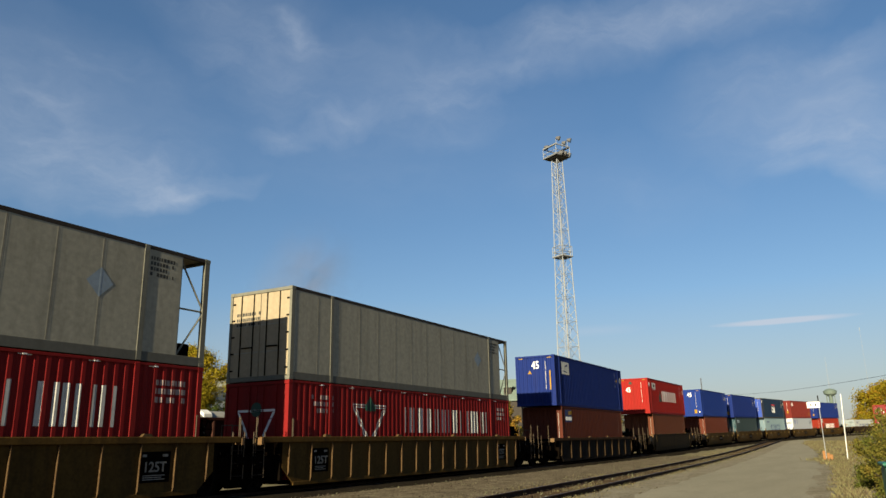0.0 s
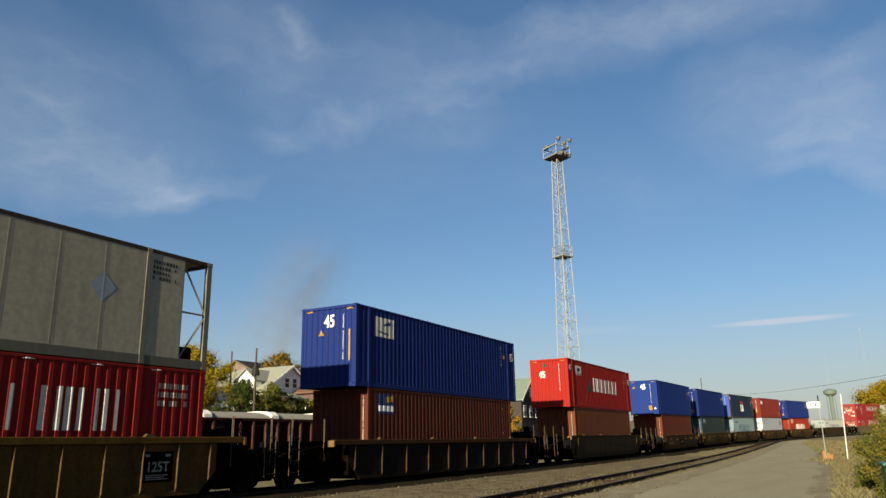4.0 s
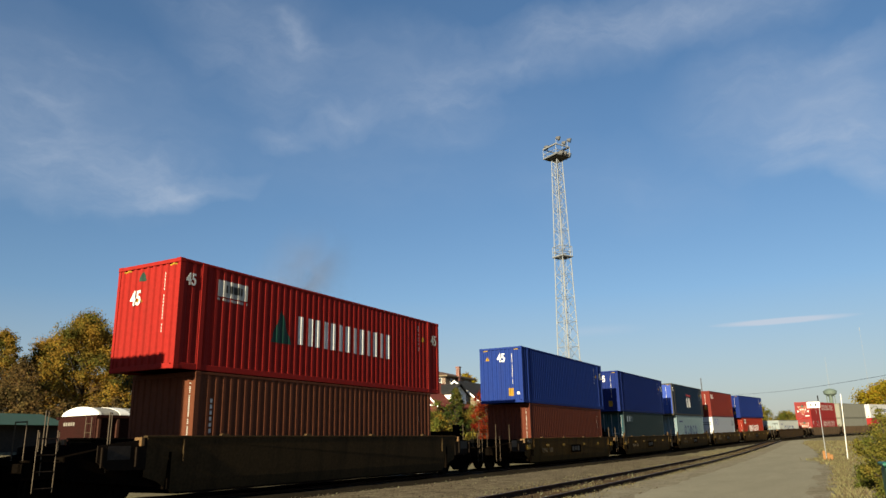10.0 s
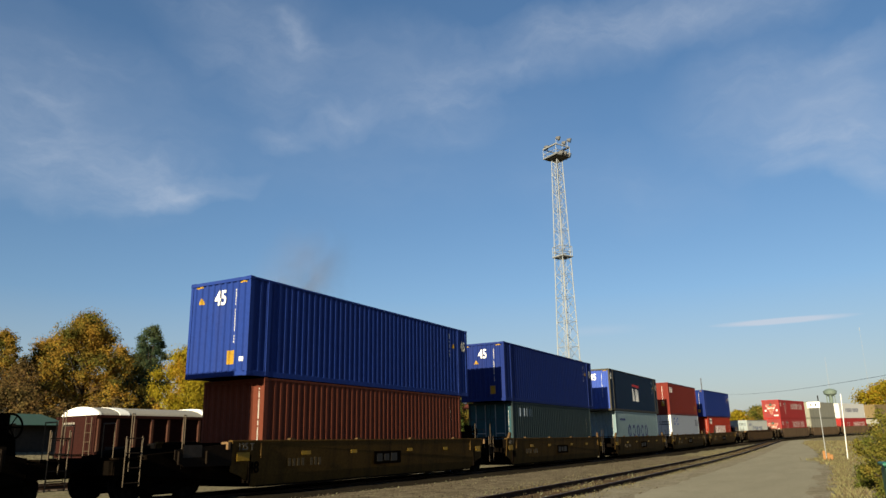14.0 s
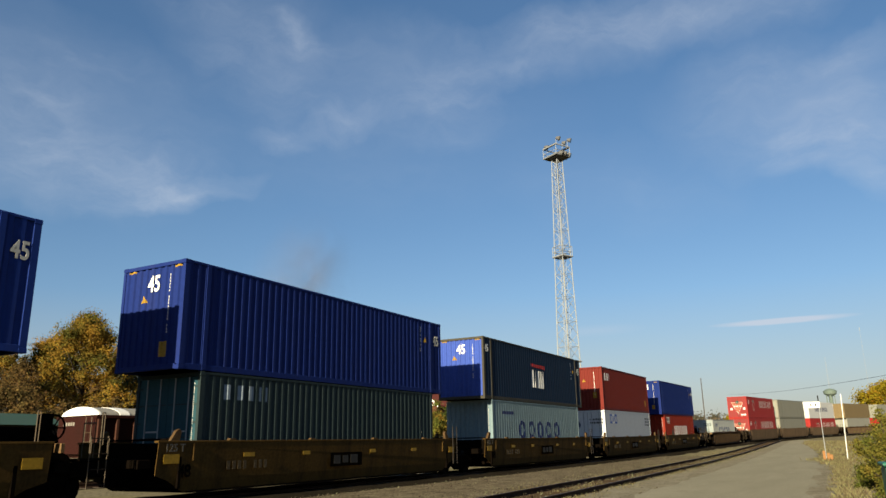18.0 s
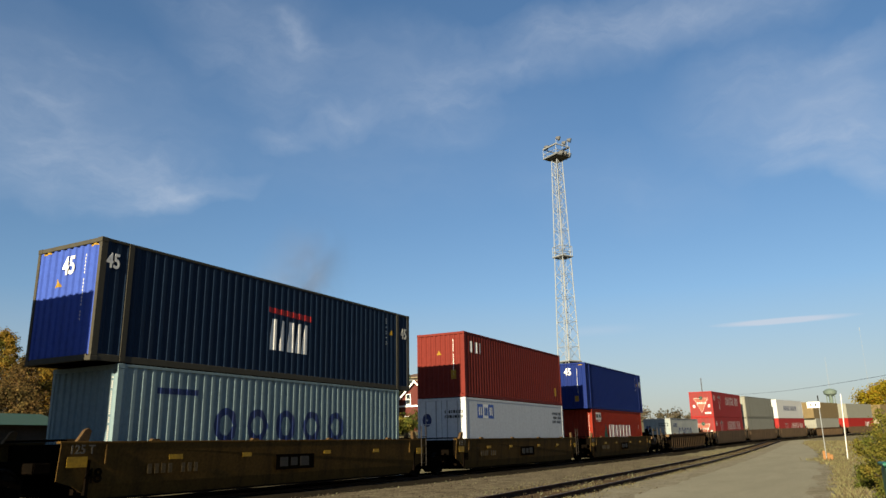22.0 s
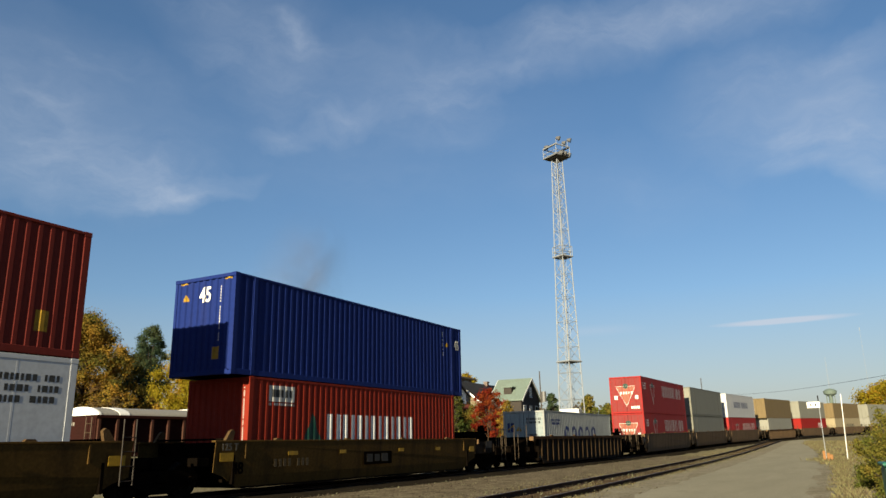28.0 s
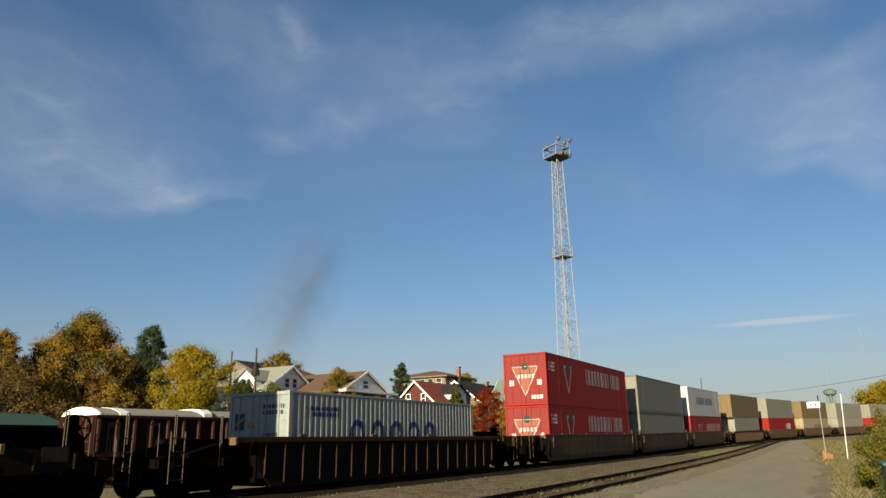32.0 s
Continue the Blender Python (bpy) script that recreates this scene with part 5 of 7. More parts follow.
            part("coupler", Shape().box(*sorted((sx * (half + reach), sx * (half + reach + 0.55))), -0.16, 0.16, 0.72, 0.98, 0.03), M_STEEL, car)
            part("air_tank", Shape().tube((sx * (half + 0.5), 0.2, 1.25), (sx * (half + 1.5), 0.2, 1.25), 0.17, 10), M_STEEL, car)
        else:
            # slack-free link between two units: low posts with a ladder on the corner
            for sy in (-1, 1):
                g = Shape()
                xx = sx * (half + 0.62)
                for d in (-0.17, 0.17):
                    g.tube((xx + d, sy * 1.515, 0.45), (xx + d, sy * 1.515, top + 0.5), 0.018, 6)
                for k in range(4):
                    g.tube((xx - 0.17, sy * 1.515, 0.55 + 0.32 * k), (xx + 0.17, sy * 1.515, 0.55 + 0.32 * k), 0.014, 6)
                if sx > 0:
                    part("ladder", g, M_GRABDARK, car)
                part("guide_post", Shape().prism([(sx * (half + 0.06), top), (sx * (half + 0.0), top + 0.24), (sx * (half + 0.07), top + 0.30), (sx * (half + 0.16), top + 0.26), (sx * (half + 0.34), top)],
                                                 "y", *sorted((sy * 1.30, sy * 1.40))), M_RIB, car, "tan corner guide for the container")
            part("cross_pipe", Shape().tube((sx * (half + 0.25), -1.3, top + 0.05), (sx * (half + 0.25), 1.3, top + 0.05), 0.03, 6), M_STEEL, car)
        if has:
            add_truck(car, sx * (half + reach - (1.7 if reach > 2.2 else 0.0)))
    aboard(car, s0, 0.0)
    return car


M_RIBDARK = material("grimy_rib", (0.045, 0.028, 0.014), 0.8, spec=0.04, var=0.35, scale=3, fine=20, bump=0.1, dirt=(0.015, 0.010, 0.006), dirt_amt=0.9)
M_STENCIL = material("worn_stencil_paint", (0.22, 0.20, 0.17), 0.7, var=0.3, scale=5, fine=18)
M_WELLMID = material("sooty_brown_paint", (0.052, 0.034, 0.0155), 0.8, spec=0.04, var=0.25, scale=0.8, fine=14, bump=0.08, dirt=(0.014, 0.010, 0.007), dirt_amt=0.6, streak=True)
M_WELLTAN = material("dusty_brown_well_paint", (0.145, 0.096, 0.056), 0.8, spec=0.04, var=0.25, scale=0.8, fine=14, bump=0.08, dirt=(0.028, 0.019, 0.012), dirt_amt=0.75, streak=True)
M_GRABDARK = material("dirty_handrail_paint", (0.022, 0.016, 0.011), 0.6, 0.1, var=0.25, scale=6, fine=30)
M_FADED = material("faded_letter_paint", (0.024, 0.021, 0.017), 0.7, var=0.3, scale=5, fine=18)
M_FADED3 = material("faded_white_stencil_paint", (0.085, 0.075, 0.060), 0.7, var=0.4, scale=5, fine=18)
M_FADED2 = material("faded_stencil_paint", (0.062, 0.042, 0.016), 0.7, var=0.4, scale=5, fine=18)
M_YELLOWDULL = material("ochre_paint", (0.135, 0.075, 0.028), 0.65, var=0.25, scale=3, fine=16)

well_car(5.85, 8.45, 1.52, "ribs", "olive-brown ribbed well car with a rusty top sill", 1.32, 1.32, M_WELL, marks="olive", trucks=(False, True))
well_car(25.39, 8.45, 1.52, "ribs", "olive-brown ribbed well car with a rusty top sill", 1.32, 2.5, M_WELL, marks="olive", trucks=(False, True))
well_car(47.13, 7.45, 1.42, "ribs", "grimy brown ribbed well car with a rusty top sill", 3.1, 3.1, M_WELLDARK, 1.5)
well_car(68.83, 6.9, 1.53, "plain", "grimy dark brown plate-sided well car", 3.6, 3.6, M_WELLMID)
well_car(91.35, 6.75, 1.41, "plain", "dirty yellow-brown plate-sided well car with reflectors", 4.2, 2.3, M_WELL, marks="plates", trucks=(True, True))
for s, rear in ((109.05, 1.9), (126.85, 2.05), (144.45, 2.0)):
    well_car(s, 6.75, 1.41, "plain", "dirty yellow-brown plate-sided well car with reflectors", 1.9, rear, M_WELL, marks="plates", trucks=(False, True))
well_car(162.0, 6.75, 1.41, "plain", "dirty yellow-brown plate-sided well car with reflectors", 1.98, 4.2, M_WELL, marks="plates", trucks=(False, True))
well_car(184.5, 7.6, 1.52, "ribs", "grimy brown ribbed well car with a rusty top sill", 3.2, 3.0, M_WELLDARK, 0.82)
well_car(207.75, 8.4, 1.60, "plain", "dirty brown plate-sided well car", 3.0, 1.32, M_WELLTAN, trucks=(True, True))
well_car(227.2, 8.4, 1.60, "plain", "dirty brown plate-sided well car", 1.32, 1.35, M_WELLTAN, trucks=(False, True))
well_car(246.7, 8.4, 1.60, "plain", "dirty brown plate-sided well car", 1.35, 3.0, M_WELLTAN, trucks=(False, True))
well_car(270.0, 8.4, 1.50, "ribs", "brown ribbed well car", 2.5, 2.5, M_WELLTAN, 0.85)
for s in (291.8, 314.0, 336.6, 358.5):
    well_car(s, 8.4, 1.50, "plain", "dusty brown plate-sided well car", 2.5, 2.5, M_WELLTAN)


# ---------------------------------------------------------------- floodlight tower
def light_tower(x, y, label):
    base = land(x, y)
    t = thing("light_tower", label, "light tower", pose(x, y, base - 0.05, 0, 0, 63))
    top = 28.6

    def half(z):
        return 0.87 - (0.87 - 0.37) * z / top
    for sx in (-1, 1):
        for sy in (-1, 1):
            part("leg", Shape().tube((sx * half(0), sy * half(0), 0), (sx * half(top), sy * half(top), top), 0.052, 8, 0.042), M_GALV, t)
    n = 26
    zs = [top * (1 - (1 - i / n) ** 1.15) for i in range(n + 1)]
    corner = [(-1, -1), (1, -1), (1, 1), (-1, 1)]
    for i in range(n):
        a, b = zs[i], zs[i + 1]
        for k in range(4):
            p, q = corner[k], corner[(k + 1) % 4]
            if i % 2:
                p, q = q, p
            part("brace", Shape().tube((p[0] * half(a), p[1] * half(a), a), (q[0] * half(b), q[1] * half(b), b), 0.026, 5), M_GALV, t)
            if i % 2 == 0:
                part("strut", Shape().tube((p[0] * half(a), p[1] * half(a), a), (q[0] * half(a), q[1] * half(a), a), 0.024, 5), M_GALV, t)
    # ladder with its cage up the middle
    g = Shape()
    for d in (-0.2, 0.2):
        g.tube((d, 0.1, 0.3), (d, 0.1, top), 0.030, 5)
    z = 0.5
    while z < top:
        g.tube((-0.2, 0.1, z), (0.2, 0.1, z), 0.018, 4)
        z += 0.35
    part("ladder", g, M_GALV, t)
    g = Shape()
    for a in range(5):
        an = math.pi * (a / 4)
        g.tube((0.34 * math.cos(an), 0.1 - 0.4 * math.sin(an), 2.5), (0.34 * math.cos(an), 0.1 - 0.4 * math.sin(an), top), 0.012, 4)
    part("ladder_cage", g, M_GALV, t)
    # resting platform half way, and the lamp platform on top
    for z, r in ((8.4, 0.80), (18.5, 0.66), (top + 0.2, 0.93)):
        fl = Shape().box(-r, r, -r, r, z, z + 0.12)
        part("platform", fl, M_GRATE, t)
        for k in range(4):
            p, q = corner[k], corner[(k + 1) % 4]
            part("platform_fascia", Shape().tube((p[0] * (r + 0.02), p[1] * (r + 0.02), z + 0.08), (q[0] * (r + 0.02), q[1] * (r + 0.02), z + 0.08), 0.075, 4), M_GALV, t)
        for zz in (0.55, 1.1) if z > 9 else ():
            for k in range(4):
                p, q = corner[k], corner[(k + 1) % 4]
                part("platform_rail", Shape().tube((p[0] * r, p[1] * r, z + zz), (q[0] * r, q[1] * r, z + zz), 0.03 if zz < 1 or r < 0.8 else 0.065, 5), M_GALV, t)
        for k in range(4 if z > 9 else 0):
            p = corner[k]
            part("platform_post", Shape().tube((p[0] * r, p[1] * r, z), (p[0] * r, p[1] * r, z + 1.1), 0.03, 5), M_GALV, t)
    z = top + 1.35
    for sy in (-1, 1):
        part("lamp_beam", Shape().box(-0.95, 0.95, sy * 0.9 - 0.06, sy * 0.9 + 0.06, z - 0.12, z + 0.04), M_GRATE, t)
    for px, py, up in ((-0.95, 0.85, 0.58), (-0.75, -0.85, 0.82), (0.0, -0.85, 0.80), (-0.85, 0.45, -0.85), (-0.85, -0.05, -0.80), (-0.7, -0.75, -0.80), (-0.1, -0.8, -0.85), (0.5, -0.8, -0.85), (0.85, 0.8, 0.25)):
        lamp = part("floodlight", Shape().tube((px, py, z + up), (px - 0.30, py - 0.22, z + up - 0.13), 0.13, 10, 0.25), M_LAMP, t, "round grey floodlight")
        part("lens", Shape().tube((px - 0.302, py - 0.222, z + up - 0.131), (px - 0.315, py - 0.232, z + up - 0.137), 0.23, 12), M_GLASS, lamp)
        part("bracket", Shape().tube((px, py, z - 0.02 if up > 0 else z + up - 0.30), (px, py, z + up), 0.03, 5), M_GALV, t)
    return t


M_LAMP = material("grey_lamp_housing", (0.15, 0.15, 0.15), 0.45, 0.3, var=0.1, scale=3, fine=20)
M_GRATE = material("dark_steel_grating", (0.085, 0.082, 0.075), 0.7, 0.2, var=0.2, scale=3, fine=20)
light_tower(66.1, 23.10, "tall galvanised lattice floodlight tower with a lamp platform")


# ---------------------------------------------------------------- trees and bushes
def leaf_cloud(rng, blobs, count, size):
    """Leaf sprays scattered through and over soft clumps: blobs of (centre, radius)."""
    g = np.random.RandomState(rng.randrange(1 << 30))
    c = np.array([tuple(p) for p, _ in blobs])
    r = np.array([q for _, q in blobs])

    def unit(v):
        return v / np.maximum(np.linalg.norm(v, axis=1), 1e-6)[:, None]
    k = g.choice(len(blobs), count, p=r ** 2 / np.sum(r ** 2))
    d = unit(g.normal(size=(count, 3)) * (1, 1, 0.8))
    p = c[k] + d * (r[k] * np.minimum(1.15, np.abs(g.normal(0, 0.62, count))))[:, None]
    face = unit(d * 0.9 + g.normal(0, 0.5, (count, 3)) + (0, 0, 0.35))
    a = unit(np.cross(face, unit(g.normal(size=(count, 3)))))
    b = np.cross(face, a)
    s = (size * g.uniform(0.5, 1.4, count))[:, None]
    verts = np.stack([p - a * s, p + b * s * 0.6, p + a * s, p - b * s * 0.6], axis=1).reshape(-1, 3)
    return verts, np.arange(4 * count).reshape(-1, 4)


def crown_mesh(rng, blobs, count, size, mat):
    verts, faces = leaf_cloud(rng, blobs, count, size)
    me = bpy.data.meshes.new("crown")
    me.from_pydata(verts.tolist(), [], faces.tolist())
    me.materials.append(mat)
    return me


def tree(x, y, height, spread, mat, label, seed, count=5200, leaf=0.17, trunk=0.24, low=0.25, lean=0.0, ragged=0.35, category="tree", base=None):
    """A broadleaved tree: tapered trunk, forked limbs and a ragged crown."""
    rng = random.Random(seed)
    t = thing("tree", label, category, pose(x, y, (land(x, y) if base is None else base) - 0.05))
    h0 = height * low
    s = Shape()
    pts = [Vector((0, 0, 0))]
    for i in range(1, 6):
        pts.append(Vector((rng.uniform(-.12, .12) * i * spread * 0.12, rng.uniform(-.12, .12) * i * spread * 0.12, height * 0.8 * i / 5)))
    for i in range(5):
        s.tube(pts[i], pts[i + 1], trunk * (1 - 0.17 * i), 8, trunk * (1 - 0.17 * (i + 1)))
    part("trunk", s, M_BARK, t)
    blobs = []
    n = int(38 + spread * 5)
    for i in range(n):
        f = (i + rng.random()) / n
        z = h0 + (height - h0 - spread * 0.2) * f
        full = min(1.0, (f / 0.25 + 0.15) ** 0.6) * (1 - 0.82 * max(0.0, (f - 0.45) / 0.55) ** 1.5)
        if ragged >= 0.6:
            full = min(1.0, (f / 0.3 + 0.35) ** 0.6) * (1 - 0.62 * max(0.0, (f - 0.55) / 0.45) ** 2)
        reach = spread * full * rng.uniform(0.35, 1.0)
        a = i * 2.4 + rng.uniform(-0.4, 0.4)
        tip = Vector((reach * math.cos(a), reach * math.sin(a), z))
        k = max(0, min(4, int(f * 4) - 1))
        start = pts[k].lerp(pts[k + 1], rng.random())
        mid = (start + tip) / 2 + Vector((0, 0, spread * 0.05))
        part("limb", Shape().tube(start, mid, trunk * 0.30, 5, trunk * 0.18).tube(mid, tip, trunk * 0.18, 5, trunk * 0.05), M_BARK, t)
        blobs.append((tip, spread * (rng.uniform(0.16, 0.30) if ragged >= 0.6 else rng.uniform(0.11, 0.15 + ragged * 0.22))))
        blobs.append((tip * 0.6 + Vector((0, 0, z * 0.4)), spread * rng.uniform(0.12, 0.24)))
    blobs.append((Vector((pts[5].x, pts[5].y, height - spread * 0.16)), spread * 0.17))
    crown = new("crown", crown_mesh(rng, blobs, int(count * 2.2), leaf * 0.86, mat))
    crown.parent = t
    return t


def bush(x, y, r, h, mat, label, seed, count=2600, leaf=0.06, base=None):
    rng = random.Random(seed)
    t = thing("bush", label, "bush", pose(x, y, (land(x, y) if base is None else base) - 0.03))
    stems, blobs = Shape(), []
    for i in range(14):
        a, f = rng.random() * 6.28, rng.random() ** 0.6
        tip = Vector((r * f * math.cos(a), r * f * math.sin(a), h * rng.uniform(0.35, 1.0) * (1 - 0.45 * f * f)))
        stems.tube((tip.x * 0.15, tip.y * 0.15, 0), tip, 0.022, 5, 0.006)
        blobs.append((tip, r * rng.uniform(0.18, 0.36)))
        blobs.append((tip * 0.62, r * rng.uniform(0.2, 0.34)))
    part("stems", stems, M_BARK, t)
    crown = new("foliage", crown_mesh(rng, blobs, int(count * 2.0), leaf * 0.9, mat))
    crown.parent = t
    return t


# ---------------------------------------------------------------- houses on the bank
def house(label, x0, x1, y0, y1, base, eave, peak, ridge, wall_mat, gable_mat, roof_mat, trim_mat, overhang=0.35, hip=False, kind_name="house"):
    """A small house: walls, gables or hip, roof with thickness and trim. ridge: 'x' or 'y'."""
    h = thing(kind_name, label, "house", pose(0, 0, 0))
    t = 0.2
    for name, a, b, c, d in (("wall", x0, x1, y0, y0 + t), ("wall", x0, x1, y1 - t, y1), ("wall", x0, x0 + t, y0 + t, y1 - t), ("wall", x1 - t, x1, y0 + t, y1 - t)):
        part(name, Shape().box(a, b, c, d, base - 0.6, eave), wall_mat, h)
    part("foundation", Shape().box(x0 - 0.05, x1 + 0.05, y0 - 0.05, y1 + 0.05, base - 1.2, base + 0.25), M_CONCRETE, h)
    o, th = overhang, 0.16
    if hip:
        cx, cy = (x0 + x1) / 2, (y0 + y1) / 2
        r = max(0.2, abs((y1 - y0) - (x1 - x0)) / 2)
        a, b = ((cx, cy - r), (cx, cy + r)) if (y1 - y0) > (x1 - x0) else ((cx - r, cy), (cx + r, cy))
        s = Shape().add([(x0 - o, y0 - o, eave), (x1 + o, y0 - o, eave), (x1 + o, y1 + o, eave), (x0 - o, y1 + o, eave), (*a, peak), (*b, peak)],
                        [(0, 1, 4), (1, 2, 5, 4), (2, 3, 5), (3, 0, 4, 5)] if (y1 - y0) > (x1 - x0) else [(0, 1, 5, 4), (1, 2, 5), (2, 3, 4, 5), (3, 0, 4)])
        part("roof", s, roof_mat, h)
        part("eave_board", Shape().box(x0 - o, x1 + o, y0 - o, y1 + o, eave - 0.18, eave - 0.004), trim_mat, h)
        return h
    slope = (peak - eave) / ((x1 - x0) / 2 if ridge == "y" else (y1 - y0) / 2)
    drop = slope * o
    if ridge == "y":
        c = (x0 + x1) / 2
        for e in (y0, y1 - t):
            part("gable", Shape().prism([(x0, eave), (x1, eave), (c, peak)], "y", e, e + t), gable_mat, h)
        for s1 in (-1, 1):
            xe = c + s1 * ((x1 - x0) / 2 + o)
            part("roof", Shape().prism([(c, peak), (xe, eave - drop), (xe, eave - drop + th), (c, peak + th)], "y", y0 - o, y1 + o), roof_mat, h)
            for e in (y0 - o - 0.05, y1 + o):
                part("barge_board", Shape().prism([(c, peak - 0.08), (xe, eave - drop - 0.08), (xe, eave - drop + th - 0.01), (c, peak + th - 0.01)], "y", e, e + 0.05), trim_mat, h)
    else:
        c = (y0 + y1) / 2
        for e in (x0, x1 - t):
            part("gable", Shape().prism([(y0, eave), (y1, eave), (c, peak)], "x", e, e + t), gable_mat, h)
        for s1 in (-1, 1):
            ye = c + s1 * ((y1 - y0) / 2 + o)
            part("roof", Shape().prism([(c, peak), (ye, eave - drop), (ye, eave - drop + th), (c, peak + th)], "x", x0 - o, x1 + o), roof_mat, h)
            for e in (x0 - o - 0.05, x1 + o):
                part("barge_board", Shape().prism([(c, peak - 0.08), (ye, eave - drop - 0.08), (ye, eave - drop + th - 0.01), (c, peak + th - 0.01)], "x", e, e + 0.05), trim_mat, h)
    return h


def add_window(h, face, a, z, at, w, t, frame_mat):
    """A window in a wall: face '-y' or '-x', centre a along the wall, sill height z, wall plane at, width w, height t."""
    def bx(u0, u1, d0, d1, z0, z1):
        if face == "-y":
            return Shape().box(u0, u1, at - d1, at - d0, z0, z1)
        return Shape().box(at - d1, at - d0, u0, u1, z0, z1)
    f = 0.07
    win = part("window", bx(a - w / 2 - f, a + w / 2 + f, 0.003, 0.03, z - f, z + t + f), frame_mat, h)
    part("pane", bx(a - w / 2, a + w / 2, 0.031, 0.036, z, z + t), M_GLASS, win)
    part("glazing_bar", bx(a - w / 2, a + w / 2, 0.037, 0.06, z + t * 0.48, z + t * 0.54), frame_mat, win)
    part("sill", bx(a - w / 2 - f - 0.05, a + w / 2 + f + 0.05, 0.003, 0.12, z - f - 0.06, z - f), frame_mat, win)


def add_chimney(h, x, y, z0, z1, mat, r=0.35):
    part("chimney", Shape().box(x - r, x + r, y - r, y + r, z0, z1).box(x - r - 0.06, x + r + 0.06, y - r - 0.06, y + r + 0.06, z1, z1 + 0.15), mat, h)


def brick_material(name, rgb, mortar):
    m = bpy.data.materials.new(name)
    m.use_nodes = True
    n, l = m.node_tree.nodes, m.node_tree.links
    b = n["Principled BSDF"]
    b.inputs["Roughness"].default_value = 0.9
    tc = n.new("ShaderNodeTexCoord")
    mp = n.new("ShaderNodeMapping")
    mp.inputs["Rotation"].default_value = (radians(90), 0, 0)
    l.new(tc.outputs["Object"], mp.inputs[0])
    t = n.new("ShaderNodeTexBrick")
    t.inputs["Scale"].default_value = 4.0
    rgb = [c * 0.8 for c in rgb]
    t.inputs["Color1"].default_value = (*rgb, 1)
    t.inputs["Color2"].default_value = (rgb[0] * 0.7, rgb[1] * 0.65, rgb[2] * 0.65, 1)
    t.inputs["Mortar"].default_value = (*mortar, 1)
    l.new(mp.outputs[0], t.inputs["Vector"])
    l.new(t.outputs["Color"], b.inputs["Base Color"])
    return m


M_CONCRETE = material("grey_concrete", (0.2132, 0.2001, 0.1757), 0.9, var=0.2, scale=1, fine=20, bump=0.2)
M_SIDING = material("white_clapboard", (1.0195, 1.0195, 0.9929), 0.6, var=0.06, scale=1, fine=10, bump=0.05, dirt=(0.5, 0.5, 0.47), dirt_amt=0.3)
M_BRICKDARK = brick_material("dark_brown_brick", (0.0748, 0.0348, 0.0252), (0.16, 0.13, 0.11))
M_BRICKTAN = brick_material("tan_brick", (0.1479, 0.0957, 0.0653), (0.38, 0.33, 0.28))
M_BRICKRED = brick_material("red_brick", (0.1757, 0.0566, 0.0374), (0.30, 0.25, 0.22))
M_PALETRIM = material("weathered_pale_trim", (0.62, 0.62, 0.60), 0.6, var=0.1, scale=1, fine=10, bump=0.05, dirt=(0.4, 0.4, 0.38), dirt_amt=0.4)
M_ROOFGREY = material("pale_green_grey_shingles", (0.2384, 0.2506, 0.2132), 0.9, var=0.2, scale=1, fine=8, bump=0.3)
M_ROOFBROWN = material("brown_shingles", (0.1253, 0.0722, 0.0470), 0.9, var=0.25, scale=1, fine=8, bump=0.3)
M_ROOFRED = material("red_shingles", (0.2071, 0.0470, 0.0313), 0.9, var=0.2, scale=1, fine=8, bump=0.3)
M_ROOFBLACK = material("black_shingles", (0.0191, 0.0191, 0.0200), 0.9, var=0.3, scale=1, fine=8, bump=0.3)
M_ROOFGREEN = material("copper_green_roof", (0.15, 0.195, 0.165), 0.6, var=0.2, scale=1, fine=8, bump=0.1)
M_REDSIDING = material("barn_red_clapboard", (0.095, 0.018, 0.014), 0.7, var=0.12, scale=1, fine=9, bump=0.1)
M_DARKSIDING = material("dark_brown_clapboard", (0.0374, 0.0313, 0.0261), 0.8, var=0.15, scale=1, fine=9, bump=0.1)
M_TANBROWN = material("brown_stucco", (0.105, 0.085, 0.06), 0.9, var=0.12, scale=1, fine=14, bump=0.1)
M_TANSIDING = material("tan_stucco", (0.20, 0.16, 0.105), 0.9, var=0.12, scale=1, fine=14, bump=0.1)
M_WOODPOLE = material("weathered_pole_wood", (0.060, 0.048, 0.036), 0.9, var=0.3, scale=4, fine=20, bump=0.3)

# white house with a cross gable and a porch
h = house("white clapboard house with pale green shingle roof and porch", 57.0, 64.5, 52.06, 60.5, 3.4, 7.25, 9.6, "y", M_SIDING, M_SIDING, M_ROOFGREY, M_SIDING)
part("dormer_wall", Shape().box(56.6, 59.0, 53.0, 55.6, 6.8, 8.1).prism([(53.0, 8.1), (55.6, 8.1), (54.3, 9.15)], "x", 56.6, 58.4), M_SIDING, h)
part("dormer_roof", Shape().prism([(54.3, 9.15), (52.7, 7.86), (52.7, 7.98), (54.3, 9.28)], "x", 56.3, 60.2), M_ROOFGREY, h)
part("dormer_roof", Shape().prism([(54.3, 9.15), (55.9, 7.86), (55.9, 7.98), (54.3, 9.28)], "x", 56.3, 60.2), M_ROOFGREY, h)
for a in (53.95, 54.65):
    add_window(h, "-x", a, 7.25, 56.6, 0.42, 0.95, M_SIDING)
for a in (60.2, 61.4):
    add_window(h, "-y", a, 7.45, 52.06, 0.6, 0.9, M_SIDING)
part("porch_roof", Shape().prism([(50.0, 6.1), (52.06, 6.75), (52.06, 6.88), (50.0, 6.23)], "x", 56.6, 62.5), M_ROOFGREY, h)
